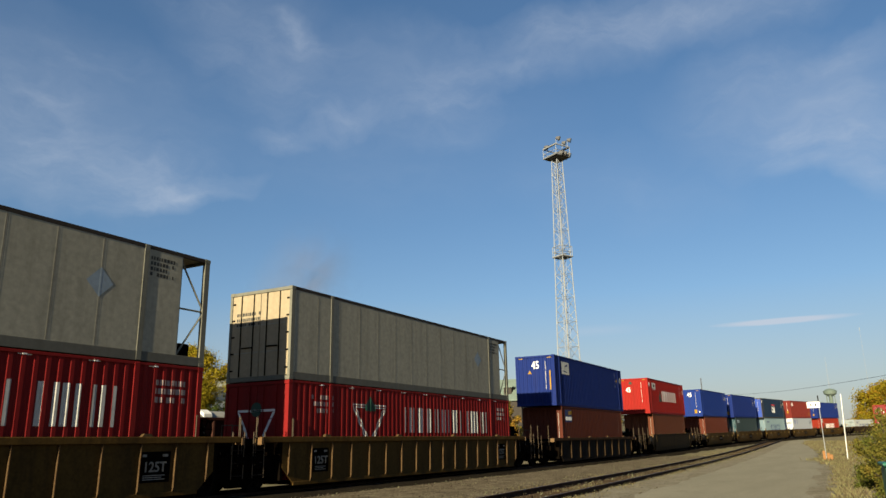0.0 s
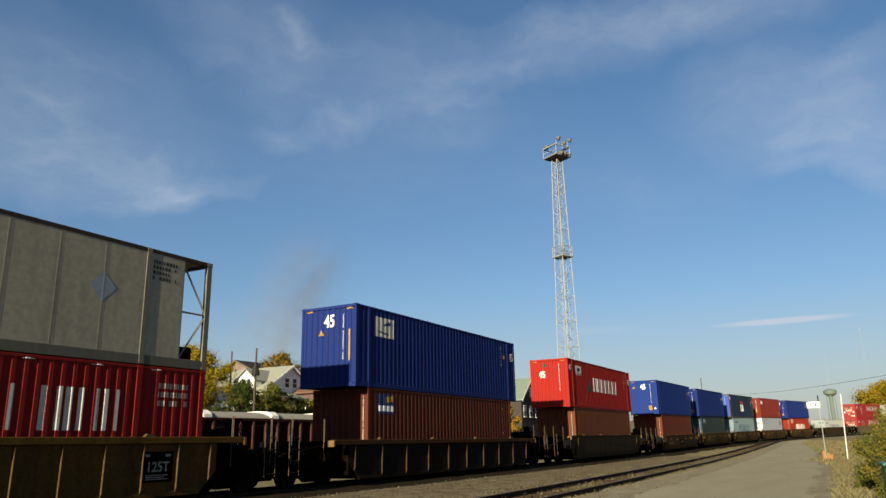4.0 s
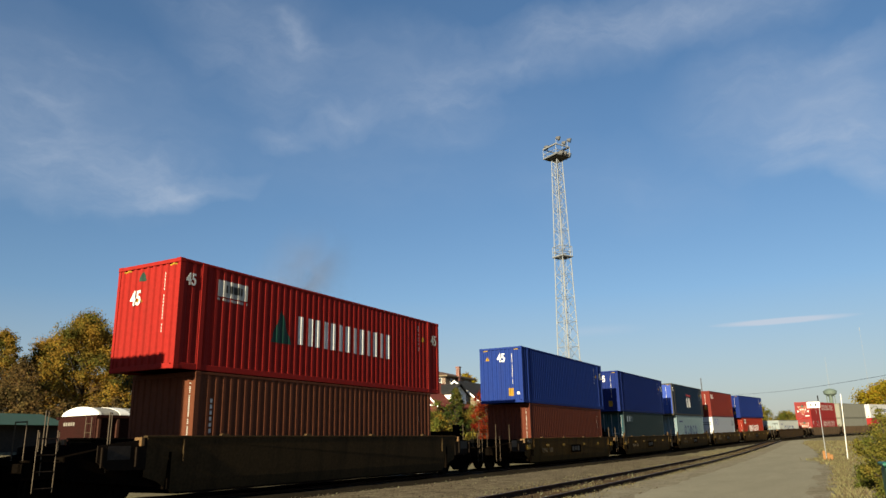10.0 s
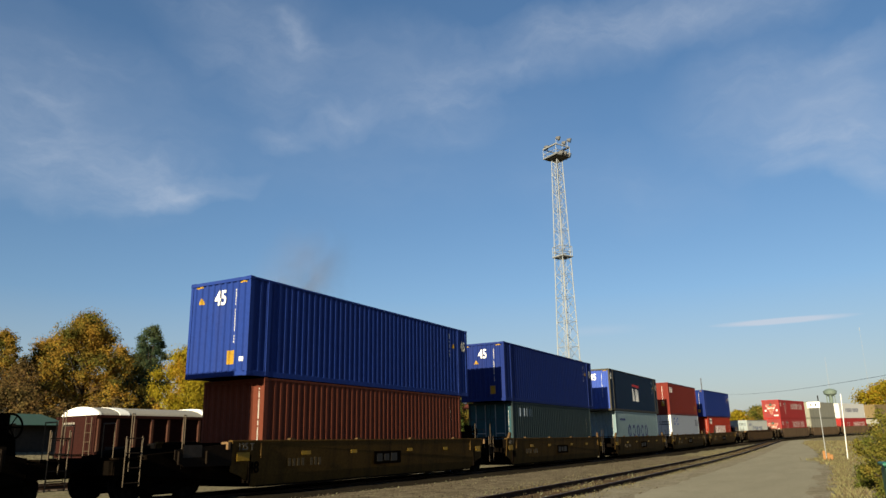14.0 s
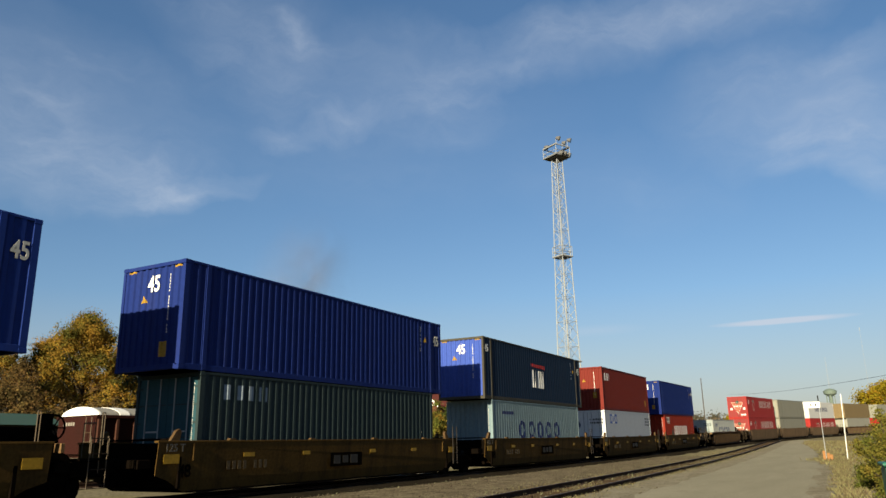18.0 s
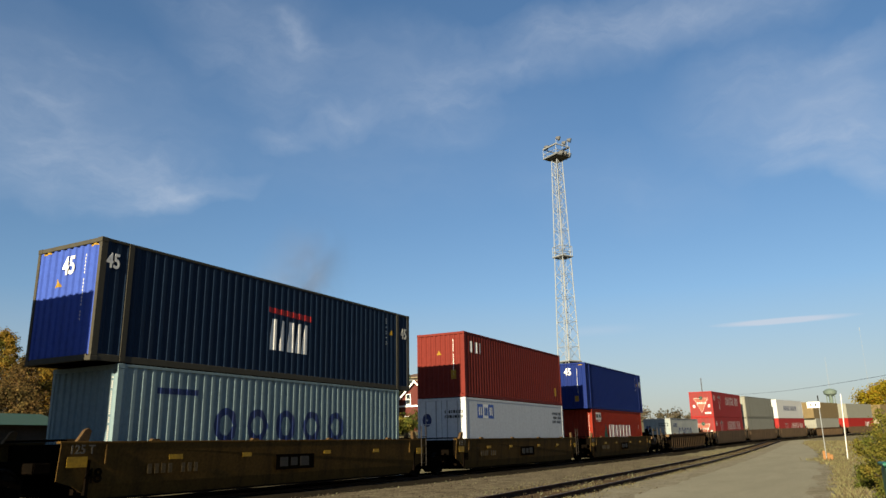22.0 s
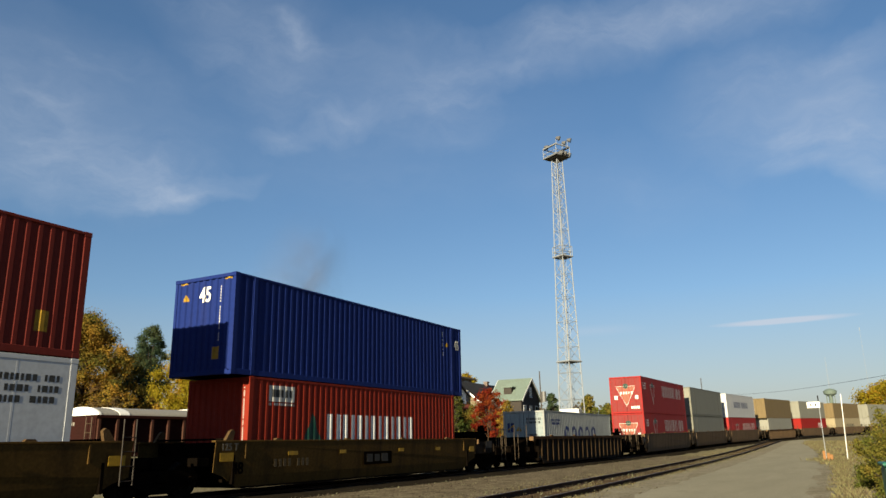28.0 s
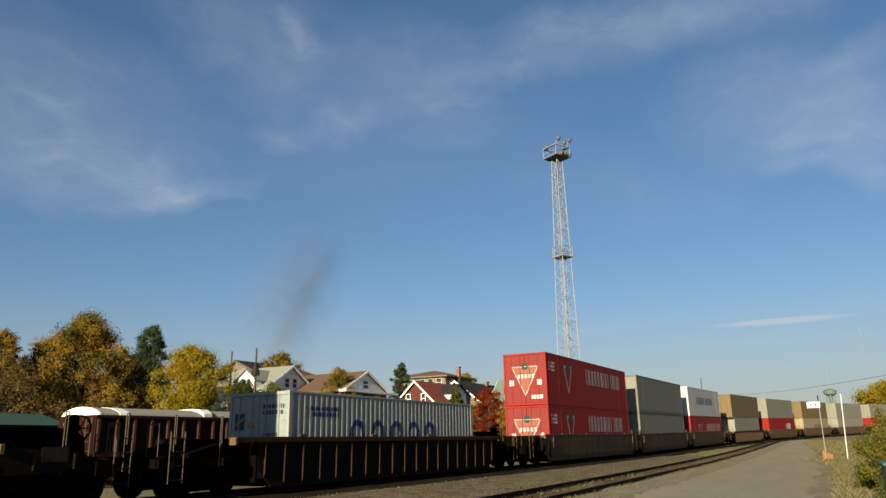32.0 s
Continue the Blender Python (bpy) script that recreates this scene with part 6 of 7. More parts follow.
for x in (56.8, 59.0, 61.0, 62.4):
    part("porch_post", Shape().box(x - 0.07, x + 0.07, 50.05, 50.2, 3.2, 6.1), M_SIDING, h)
for a, z in ((58.5, 4.4), (63.2, 4.4)):
    add_window(h, "-y", a, z, 52.06, 1.0, 1.3, M_SIDING)
add_window(h, "-x", 54.5, 4.6, 57.0, 0.9, 1.3, M_SIDING)
part("side_wing", Shape().box(51.5, 57.0, 55.0, 59.5, 3.0, 6.0), M_SIDING, h)
part("side_wing_roof", Shape().prism([(54.6, 5.9), (59.9, 5.9), (57.2, 7.5)], "x", 51.1, 57.0), M_ROOFGREY, h)
add_window(h, "-x", 56.6, 4.3, 51.5, 0.8, 1.2, M_SIDING)

# brown brick house with white gable
h = house("dark brick house with brown shingle roof and white gable", 61.4, 69.8, 45.9, 55.0, 2.6, 6.95, 9.0, "y", M_BRICKDARK, M_SIDING, M_ROOFBROWN, M_SIDING)
for a in (64.4, 67.9):
    for z in (3.2, 5.3):
        add_window(h, "-y", a, z, 45.9, 1.0, 1.25, M_SIDING)
add_window(h, "-y", 65.7, 7.3, 45.9, 0.9, 0.8, M_SIDING)
part("cornice", Shape().box(61.0, 70.8, 45.0, 45.9, 6.78, 6.98), M_SIDING, h, "white flat cornice over the windows")
part("side_bay", Shape().box(69.8, 71.6, 46.2, 50.0, 2.2, 6.3), M_BRICKDARK, h)
part("side_bay_roof", Shape().box(69.7, 71.9, 45.9, 50.2, 6.3, 6.5), M_SIDING, h)
add_window(h, "-y", 70.6, 5.0, 46.2, 0.8, 1.1, M_SIDING)
add_window(h, "-y", 70.6, 3.0, 46.2, 0.8, 1.1, M_SIDING)

# red gabled house
h = house("barn-red gabled house with white trim", 72.8, 82.5, 41.15, 46.65, 2.5, 5.75, 8.35, "x", M_REDSIDING, M_REDSIDING, M_ROOFRED, M_SIDING)
for a in (42.9, 44.9):
    add_window(h, "-x", a, 5.90, 72.8, 0.50, 1.05, M_SIDING)
part("belt_board", Shape().box(72.72, 72.795, 41.0, 46.8, 5.58, 5.74), M_SIDING, h)
part("dormer_wall", Shape().prism([(76.5, 5.7), (80.3, 5.7), (80.3, 7.2), (78.4, 8.2), (76.5, 7.2)], "y", 41.3, 43.5), M_SIDING, h)
part("dormer_roof", Shape().prism([(78.4, 8.2), (76.2, 7.05), (76.2, 7.2), (78.4, 8.35), (80.6, 7.2), (80.6, 7.05)], "y", 41.0, 44.0), M_ROOFBLACK, h)
for a in (43.0, 45.0):
    add_window(h, "-x", a, 3.4, 72.8, 0.7, 1.1, M_PALETRIM)

# black-roofed house
h = house("tan stucco house with black shingle roof", 81.2, 94.0, 39.9, 46.5, 2.6, 6.35, 8.85, "x", M_TANSIDING, M_TANSIDING, M_ROOFBLACK, M_SIDING)
add_window(h, "-x", 42.0, 6.2, 81.2, 0.8, 1.1, M_SIDING)
add_chimney(h, 89.5, 43.0, 8.4, 9.2, M_BRICKDARK, 0.25)

# green-roofed house
h = house("dark clapboard house with copper-green roof", 80.4, 86.0, 34.2, 38.0, 1.8, 6.40, 8.75, "y", M_DARKSIDING, M_DARKSIDING, M_ROOFGREEN, M_PALETRIM, 0.3)
add_window(h, "-y", 83.3, 6.75, 34.2, 0.55, 1.0, M_PALETRIM)
for a in (81.4, 83.2, 85.0):
    add_window(h, "-y", a, 4.4, 34.2, 0.7, 1.2, M_PALETRIM)
add_window(h, "-x", 36.4, 4.6, 80.4, 0.8, 1.2, M_PALETRIM)
part("dormer_wall", Shape().box(80.9, 82.0, 35.6, 36.6, 6.8, 7.75), M_DARKSIDING, h)
part("dormer_roof", Shape().box(80.7, 82.3, 35.4, 36.8, 7.75, 7.86), M_ROOFGREEN, h)

# brick house with hipped roof, higher up
h = house("tan brick house with hipped brown roof and chimney", 93.7, 102.0, 51.5, 60.0, 4.8, 11.0, 12.2, "y", M_BRICKTAN, M_BRICKTAN, M_ROOFBROWN, M_TANSIDING, 0.6, True)
for a in (52.6, 54.0, 55.4, 57.4):
    add_window(h, "-x", a, 9.45, 93.7, 0.8, 1.15, M_PALETRIM)
for a in (95.6, 97.6, 100.0):
    add_window(h, "-y", a, 9.4, 51.5, 0.9, 1.15, M_PALETRIM)
add_chimney(h, 97.0, 51.1, 8.0, 12.3, M_BRICKRED, 0.26)

# two more roofs behind the trees
h = house("grey stucco house with hipped roof among trees", 80.0, 88.0, 66.5, 74.0, 6.0, 10.2, 12.2, "y", M_TANSIDING, M_TANSIDING, M_ROOFBROWN, M_SIDING, 0.5, True)
for a in (82.0, 84.0, 86.4):
    add_window(h, "-y", a, 8.4, 66.5, 0.9, 1.2, M_SIDING)
h = house("brick house with dark roof behind the poles", 71.0, 79.0, 66.0, 74.0, 5.0, 10.5, 12.3, "x", M_BRICKDARK, M_BRICKDARK, M_ROOFBLACK, M_TANBROWN)
for a in (67.2, 69.0):
    add_window(h, "-x", a, 8.9, 71.0, 0.9, 1.1, M_SIDING)


# ---------------------------------------------------------------- yard things behind the train
def coil_car(x0, x1, y, first, label):
    c = thing("covered_gondola", label, "railway car", pose(x0, y, 0.17 + rise(x0), 0, 0, YARD_TURN))
    L = x1 - x0
    for sy in (-1, 1):
        part("side_sheet", Shape().box(0, L, *sorted((sy * 1.35, sy * 1.32)), 1.0, 2.50), M_BROWNCAR, c)
        part("top_sill", Shape().box(-0.05, L + 0.05, *sorted((sy * 1.47, sy * 1.30)), 2.45, 2.58, 0.02), M_BROWNCAR, c)
        part("bottom_sill", Shape().box(0, L, *sorted((sy * 1.42, sy * 1.28)), 0.95, 1.17, 0.02), M_BROWNCAR, c)
        n = int(L / 0.80)
        for i in range(n + 1):
            x = 0.1 + (L - 0.2) * i / n
            part("side_post", Shape().box(x - 0.05, x + 0.05, *sorted((sy * 1.45, sy * 1.351)), 1.17, 2.45, 0.01), M_BROWNPOST, c)
    part("floor", Shape().box(0, L, -1.3, 1.3, 1.0, 1.1), M_STEEL, c)
    for x in (0, L - 0.06):
        part("end_sheet", Shape().box(x, x + 0.06, -1.32, 1.32, 0.95, 2.55), M_BROWNCAR, c)
    cuts = [0.1] + [first + 4.1 * i for i in range(int((L - first) / 4.1) + 1)] + [L - 0.1]
    for a, b in zip(cuts, cuts[1:]):
        e = 0.10 if a < 1 else 0.45
        prof = [(1.34 * math.cos(math.pi * k / 12), 2.59 + 0.34 * math.sin(math.pi * k / 12) ** 1.2 if 0 < k < 12 else 2.59) for k in range(13)]
        hood = part("hood", Shape().prism(prof, "x", a + e, b - 0.03), M_HOOD, c, "arched dusty grey-white cover")
        prof2 = [(1.38, 2.592), (1.38, 2.74), (1.05, 2.93), (0.4, 2.975), (-0.4, 2.975), (-1.05, 2.93), (-1.38, 2.74), (-1.38, 2.592)] if a > 1 else [(p * 1.02, 2.592 + (q - 2.59) * 1.04) for p, q in prof]
        part("hood_end", Shape().prism(prof2, "x", a, a + e), M_WHITE, hood, "bright white end band")
    fr, bo, sp = ME_TRUCK
    for x in (1.9, L - 1.9):
        share("side_frame", fr, c, pose(x, 0, 0))
        share("side_frame", fr, c, pose(x, 0, 0, 0, 0, 180))
        share("bolster", bo, c, pose(x, 0, 0))
        for d in (-0.89, 0.89):
            share("wheelset", ME_WHEELS, c, pose(x + d, 0, WHEEL_R))
    g = Shape()
    for d in (-1.25, -0.85):
        g.tube((-0.12, d, 0.7), (-0.12, d, 2.5), 0.02, 5)
    for k in range(5):
        g.tube((-0.12, -1.25, 0.85 + k * 0.35), (-0.12, -0.85, 0.85 + k * 0.35), 0.015, 5)
    part("ladder", g, M_GRAB, c)
    q = Shape()
    for k in range(5):
        q.box(-0.012, -0.002, 0.15 + k * 0.17, 0.27 + k * 0.17, 2.20, 2.34)
    tagged(part("stencil", q, M_STENCIL, c, "small white stencilled bars on the end"), kind="stuff")
    return c


M_BROWNCAR = material("freight_car_brown", (0.026, 0.0085, 0.0068), 0.85, spec=0.04, var=0.3, scale=1.2, fine=14, bump=0.1, dirt=(0.014, 0.008, 0.006), dirt_amt=0.6)
# Paler copy of the car's brown: sunlight on the posts as colour.
M_BROWNPOST = material("freight_car_brown_lit", (0.060, 0.026, 0.018), 0.8, spec=0.05, var=0.3, scale=1.2, fine=14, bump=0.1)
M_HOOD = material("dusty_white_hood", (0.27, 0.255, 0.22), 0.6, var=0.15, scale=1.5, fine=12, bump=0.05, dirt=(0.28, 0.25, 0.2), dirt_amt=0.6)
coil_car(19.35, 33.0, 27.6, 1.0, "brown steel gondola with arched white covers in the yard")

M_SHEDGREEN = material("green_sheet_roof", (0.035, 0.078, 0.052), 0.6, var=0.15, scale=1, fine=10, bump=0.05)
shed = thing("shed", "low shed with green sheet roof behind the yard", "shed", pose(0, 0, 0))
part("wall", Shape().box(8.0, 23.0, 34.2, 38.5, 0.3, 2.7), M_DARKSIDING, shed)
part("roof", Shape().prism([(33.6, 2.62), (39.0, 2.62), (36.3, 3.25)], "x", 7.6, 23.4), M_SHEDGREEN, shed)
part("skylight", Shape().prism([(34.6, 2.87), (35.4, 3.06), (35.4, 3.12), (34.6, 2.93)], "x", 19.0, 20.2), M_SIDING, shed)

fence = thing("board_fence", "weathered pale board fence along the bank", "fence", kind="structure")
bd = Shape().box(-0.07, 0.07, -0.012, 0.012, 0, 1.05).mesh("board", material("pale_grey_boards", (0.2506, 0.2314, 0.1940), 0.9, var=0.2, scale=2, fine=12, bump=0.2, jitter=0.2))
x = 46.0
while x < 84:
    share("board", bd, fence, pose(x, 30.6 + 0.02 * math.sin(x), land(x, 30.6) - 0.05 + random.uniform(-0.03, 0.03), 0, random.uniform(-1, 1), 0))
    x += 0.155
for z in (0.25, 0.8):
    s = Shape()
    for i in range(19):
        xa, xb = 46 + i * 2.0, 48 + i * 2.0
        s.add([(xa, 30.63, land(xa, 30.6) + z), (xb, 30.63, land(xb, 30.6) + z), (xb, 30.68, land(xb, 30.6) + z), (xa, 30.68, land(xa, 30.6) + z),
               (xa, 30.63, land(xa, 30.6) + z + .09), (xb, 30.63, land(xb, 30.6) + z + .09), (xb, 30.68, land(xb, 30.6) + z + .09), (xa, 30.68, land(xa, 30.6) + z + .09)],
              [(0, 3, 2, 1), (4, 5, 6, 7), (0, 1, 5, 4), (1, 2, 6, 5), (2, 3, 7, 6), (3, 0, 4, 7)])
    part("fence_rail", s, M_WOODPOLE, fence)

cab = thing("signal_cabinet", "white metal equipment cabinet on a post", "cabinet", pose(61.5, 21.6, land(61.5, 21.6)))
part("post", Shape().tube((0, 0, -0.1), (0, 0, 3.0), 0.09, 8), M_GALV, cab)
part("body", Shape().box(-0.45, 0.45, -0.85, 0.85, 2.75, 3.95, 0.03), M_WHITE, cab)
part("door", Shape().box(-0.47, -0.452, -0.78, 0.78, 2.82, 3.88, 0.005), M_WHITE, cab)


def utility_pole(x, y, top, label, arm=True, lean=0.0, can=False):
    z = land(x, y)
    p = thing("utility_pole", label, "utility pole", pose(x, y, z - 0.1, 0, lean, 0))
    part("pole", Shape().tube((0, 0, 0), (0, 0, top - z), 0.085, 8, 0.055), M_WOODPOLE, p)
    if arm:
        part("crossarm", Shape().box(-0.06, 0.06, -0.9, 0.9, top - z - 0.75, top - z - 0.63), M_WOODPOLE, p)
        for d in (-0.8, 0.0, 0.8):
            part("insulator", Shape().tube((0, d, top - z - 0.63), (0, d, top - z - 0.48), 0.04, 6), M_GLASS, p)
    if can:
        part("transformer", Shape().tube((0, -0.32, top - z - 3.0), (0, -0.32, top - z - 2.0), 0.25, 10), M_LAMP, p)
    return p


utility_pole(42.45, 42.4, 8.85, "weathered wooden utility pole with a street lamp arm", False)
pl = utility_pole(35.0, 32.85, 7.6, "dark wooden pole with a bulky shroud near its top", False)
part("shroud", Shape().tube((0, 0, 4.95), (0, 0, 5.2), 0.26, 9, 0.24).tube((0, 0, 5.2), (0, 0, 5.75), 0.24, 9, 0.07), M_BLACK, pl)
utility_pole(69.8, 27.5, 8.4, "weathered utility pole with a transformer can", False, -1.5, True)
utility_pole(118.2, 20.5, 10.6, "distant wooden utility pole", False)


def wire(name, a, b, sag, r, label, group=""):
    s = Shape()
    a, b = Vector(a), Vector(b)
    pts = [a.lerp(b, i / 16) - Vector((0, 0, sag * 4 * (i / 16) * (1 - i / 16))) for i in range(17)]
    for p, q in zip(pts, pts[1:]):
        s.tube(p, q, r, 4)
    return tagged(new(name, s.mesh(name, M_BLACK)), label, "wire", group)


wire("overhead_wire", (148.5, 21.0, 9.5), (55.0, -4.5, 5.6), 0.5, 0.013, "thin dark overhead wire crossing the yard road")

# ---------------------------------------------------------------- trees on the bank
tree(35.7, 50.7, 8.7, 4.26, M_LEAF_OLIVE, "large tree in olive and gold autumn leaf", 11, 38000, 0.085, 0.32, 0.12, ragged=0.45)
tree(34.8, 53.7, 6.4, 3.28, M_LEAF_OLIVE, "tree with thinning gold autumn leaves", 12, 18000, 0.08, 0.22, 0.2, ragged=0.35)
tree(31.0, 53.7, 6.5, 2.51, M_LEAF_OLIVE, "tree with orange-brown autumn leaves", 13, 18000, 0.08, 0.25, 0.15, ragged=0.4)
tree(30.3, 49.5, 4.6, 2.47, M_LEAF_BROWN, "half-bare brown tree on the bank", 33, 5000, 0.07, 0.2, 0.15, ragged=0.4)
tree(45.7, 55.6, 8.6, 2.47, M_LEAF_DARK, "blue-green tree with a ragged two-lobed crown", 14, 16000, 0.085, 0.28, 0.12, ragged=0.5)
tree(43.8, 54.6, 6.2, 2.50, M_LEAF_DARK, "dark green tree standing in shade", 15, 12000, 0.085, 0.22, 0.1, ragged=0.4)
tree(42.5, 55.6, 6.2, 1.85, M_LEAF_OLIVE, "small olive-gold autumn tree", 16, 12000, 0.085, 0.18, 0.1, ragged=0.35)
tree(37.7, 41.4, 6.4, 2.87, M_LEAF_YELLOW, "round tree in bright yellow autumn leaf", 17, 40000, 0.07, 0.25, 0.05, ragged=0.7)
tree(75.0, 66.1, 8.5, 2.79, M_LEAF_OLIVE, "green and gold tree behind the white house", 18, 9000, 0.14, 0.25, 0.2, ragged=0.6)
tree(77.8, 49.0, 7.9, 2.00, M_LEAF_DARK, "dark green conifer beside the houses", 19, 6500, 0.14, 0.22, 0.08, ragged=0.3)
tree(115.6, 59.4, 8.4, 3.22, M_LEAF_YELLOW, "pale yellow tree behind the roofs", 20, 4500, 0.2, 0.25, 0.2, ragged=0.4)
tree(64.1, 30.5, 6.3, 1.97, M_LEAF_RED, "small maple in deep red autumn leaf", 21, 16000, 0.07, 0.14, 0.08, ragged=0.6)
tree(63.9, 28.6, 5.2, 1.40, M_LEAF_OLIVE, "small olive autumn tree", 22, 5000, 0.09, 0.1, 0.1, ragged=0.4)
tree(48.8, 38.3, 3.6, 1.53, M_LEAF_YELLOW, "small yellow-green tree before the brick house", 23, 7500, 0.09, 0.14, 0.1, ragged=0.4)
tree(62.3, 46.9, 6.5, 2.30, M_LEAF_OLIVE, "gold and rust autumn tree beside the brown roof", 24, 12000, 0.08, 0.16, 0.2, ragged=0.4)
tree(63.5, 33.8, 5.3, 1.56, M_LEAF_GREEN, "small green tree before the red house", 25, 5200, 0.1, 0.14, 0.1, ragged=0.4)
tree(87.9, 33.3, 5.9, 1.45, M_LEAF_DARK, "dark green tree beyond the tower", 26, 4600, 0.13, 0.2, 0.1, ragged=0.4)
tree(106.5, 34.7, 5.9, 1.90, M_LEAF_BUSH, "olive tree beyond the tower", 27, 4000, 0.16, 0.2, 0.1, ragged=0.4)
tree(116.9, 34.9, 4.9, 1.88, M_LEAF_BUSH, "olive tree beyond the tower", 28, 3500, 0.16, 0.2, 0.1, ragged=0.4)
tree(38.8, 37.5, 3.9, 2.1, M_LEAF_GREEN, "bushy green tree before the white house", 34, 7500, 0.085, 0.14, 0.06, ragged=0.5)
tree(42.4, 38.1, 3.9, 1.9, M_LEAF_BUSH, "bushy olive tree before the white house", 35, 6200, 0.085, 0.12, 0.06, ragged=0.5)
tree(234.9, -6.7, 13.8, 7.98, M_LEAF_YELLOW, "tree in golden autumn leaf beside the road", 29, 26000, 0.24, 0.2, 0.08, ragged=0.6)
tree(262.0, 28.8, 9.6, 5.2, M_LEAF_BUSH, "distant olive-yellow tree beyond the bend", 61, 7000, 0.26, 0.25, 0.08, ragged=0.6)
tree(258.0, 34.5, 6.6, 4.2, M_LEAF_YELLOW, "distant yellow tree beyond the bend", 62, 6000, 0.26, 0.22, 0.08, ragged=0.6)
tree(266.0, 20.6, 7.6, 5.0, M_LEAF_BUSH, "distant gold tree beyond the bend", 63, 6000, 0.26, 0.22, 0.08, ragged=0.6)
for i, (bx, by, r, hh, m) in enumerate(((28.0, 46.0, 2.6, 3.6, M_LEAF_BROWN), (31.5, 43.5, 2.4, 3.0, M_LEAF_BROWN), (24.5, 45.0, 2.6, 4.4, M_LEAF_BROWN), (35.0, 46.5, 2.2, 2.8, M_LEAF_OLIVE),
                                    (41.5, 47.0, 2.2, 2.6, M_LEAF_GREEN), (44.5, 43.5, 2.0, 2.6, M_LEAF_GREEN), (47.5, 41.0, 2.2, 2.9, M_LEAF_GREEN), (50.0, 40.2, 1.8, 2.5, M_LEAF_BUSH),
                                    (55.8, 37.5, 1.7, 2.0, M_LEAF_BROWN), (58.5, 36.5, 1.6, 1.7, M_LEAF_BUSH), (61.0, 35.0, 1.8, 2.0, M_LEAF_BUSH), (63.5, 33.5, 1.6, 1.8, M_LEAF_BUSH),
                                    (69.5, 33.0, 1.6, 1.6, M_LEAF_GREEN), (72.0, 32.0, 1.5, 1.8, M_LEAF_OLIVE), (75.5, 31.6, 1.6, 1.5, M_LEAF_GREEN), (130.0, 24.5, 3.0, 3.0, M_LEAF_GREEN), (148.9, 18.4, 3.2, 4.6, M_LEAF_OLIVE), (164.0, 17.9, 3.0, 3.6, M_LEAF_GREEN), (138.7, 19.2, 2.6, 3.0, M_LEAF_BUSH), (174.2, 17.1, 3.0, 3.2, M_LEAF_OLIVE), (66.5, 35.5, 2.2, 2.4, M_LEAF_OLIVE), (70.0, 36.0, 2.3, 2.7, M_LEAF_BUSH), (73.5, 35.5, 2.2, 2.3, M_LEAF_OLIVE), (77.0, 34.8, 2.0, 2.2, M_LEAF_BUSH), (57.0, 40.5, 2.2, 2.8, M_LEAF_GREEN), (53.5, 42.0, 2.2, 3.0, M_LEAF_BUSH),
                                    (40.6, 37.6, 1.7, 3.0, M_LEAF_BUSH), (69.5, 39.2, 2.0, 3.3, M_LEAF_BUSH), (67.0, 39.8, 2.2, 3.0, M_LEAF_GREEN), (72.2, 38.6, 1.9, 2.9, M_LEAF_OLIVE), (75.5, 37.4, 2.0, 3.2, M_LEAF_BUSH), (78.5, 36.0, 1.8, 3.0, M_LEAF_GREEN), (44.6, 38.6, 1.8, 3.2, M_LEAF_GREEN), (46.8, 38.0, 1.6, 2.9, M_LEAF_BUSH), (26.5, 42.0, 2.2, 2.6, M_LEAF_BROWN), (38.0, 45.5, 2.0, 2.4, M_LEAF_OLIVE), (49.0, 44.0, 2.0, 3.2, M_LEAF_OLIVE))):
    bush(bx, by, r, hh, m, "scrubby autumn bush on the bank", 40 + i, 2600, 0.10)

# ---------------------------------------------------------------- roadside: bushes, grass, posts
for i, (bx, by, r, hh) in enumerate(((21.5, -0.85, 0.9, 1.9), (23.8, -0.75, 1.0, 2.2), (27.0, -0.7, 1.0, 2.3), (31.0, -0.9, 1.2, 2.3), (19.5, -0.75, 0.6, 0.9), (36.0, -1.0, 1.3, 2.2), (23.0, -0.1, 0.55, 0.8), (26.5, 0.0, 0.5, 0.7), (41.0, -1.2, 1.3, 1.8))):
    bush(bx, by, r, hh, M_LEAF_BUSH, "straggly olive and yellow roadside bush", 70 + i, 3600, 0.036)


def grass(name, count, place, low, high, seed, label, wide=1.0):
    rng = random.Random(seed)
    v, f = [], []
    for _ in range(count):
        x, y = place(rng)
        z = land(x, y) - 0.02
        h, a = rng.uniform(low, high), rng.random() * 6.28
        dx, dy = math.cos(a), math.sin(a)
        w, b = rng.uniform(0.003, 0.007) * wide, h * rng.uniform(0.1, 0.6)
        k = len(v)
        v += [(x - dy * w, y + dx * w, z), (x + dy * w, y - dx * w, z), (x + dx * b * 0.4 + dy * w * .7, y + dy * b * 0.4 - dx * w * .7, z + h * 0.65), (x + dx * b, y + dy * b, z + h)]
        f += [(k, k + 1, k + 2, k + 3)]
    me = bpy.data.meshes.new(name)
    me.from_pydata(v, [], f)
    me.materials.append(M_STRAW)
    return tagged(new(name, me), label, "grass", kind="stuff")


def verge(rng):
    x = 17 + 45 * rng.random() ** 1.3
    e = 0.02 + 0.0335 * x + 0.0006 * max(0, x - 34) ** 2
    c = math.sin(x * 5.1) * 0.12 + math.sin(x * 2.3 + 1) * 0.15
    return x, e - abs(rng.gauss(0, 0.45)) + 0.02 + c


def far_verge(rng):
    x = 40 + 75 * rng.random()
    e = 0.02 + 0.0335 * x + 0.0006 * (min(x, 100) - 34) ** 2
    return x, e - 5.0 * rng.random() ** 1.6 + 0.2 + 0.4 * math.sin(x * 0.9)


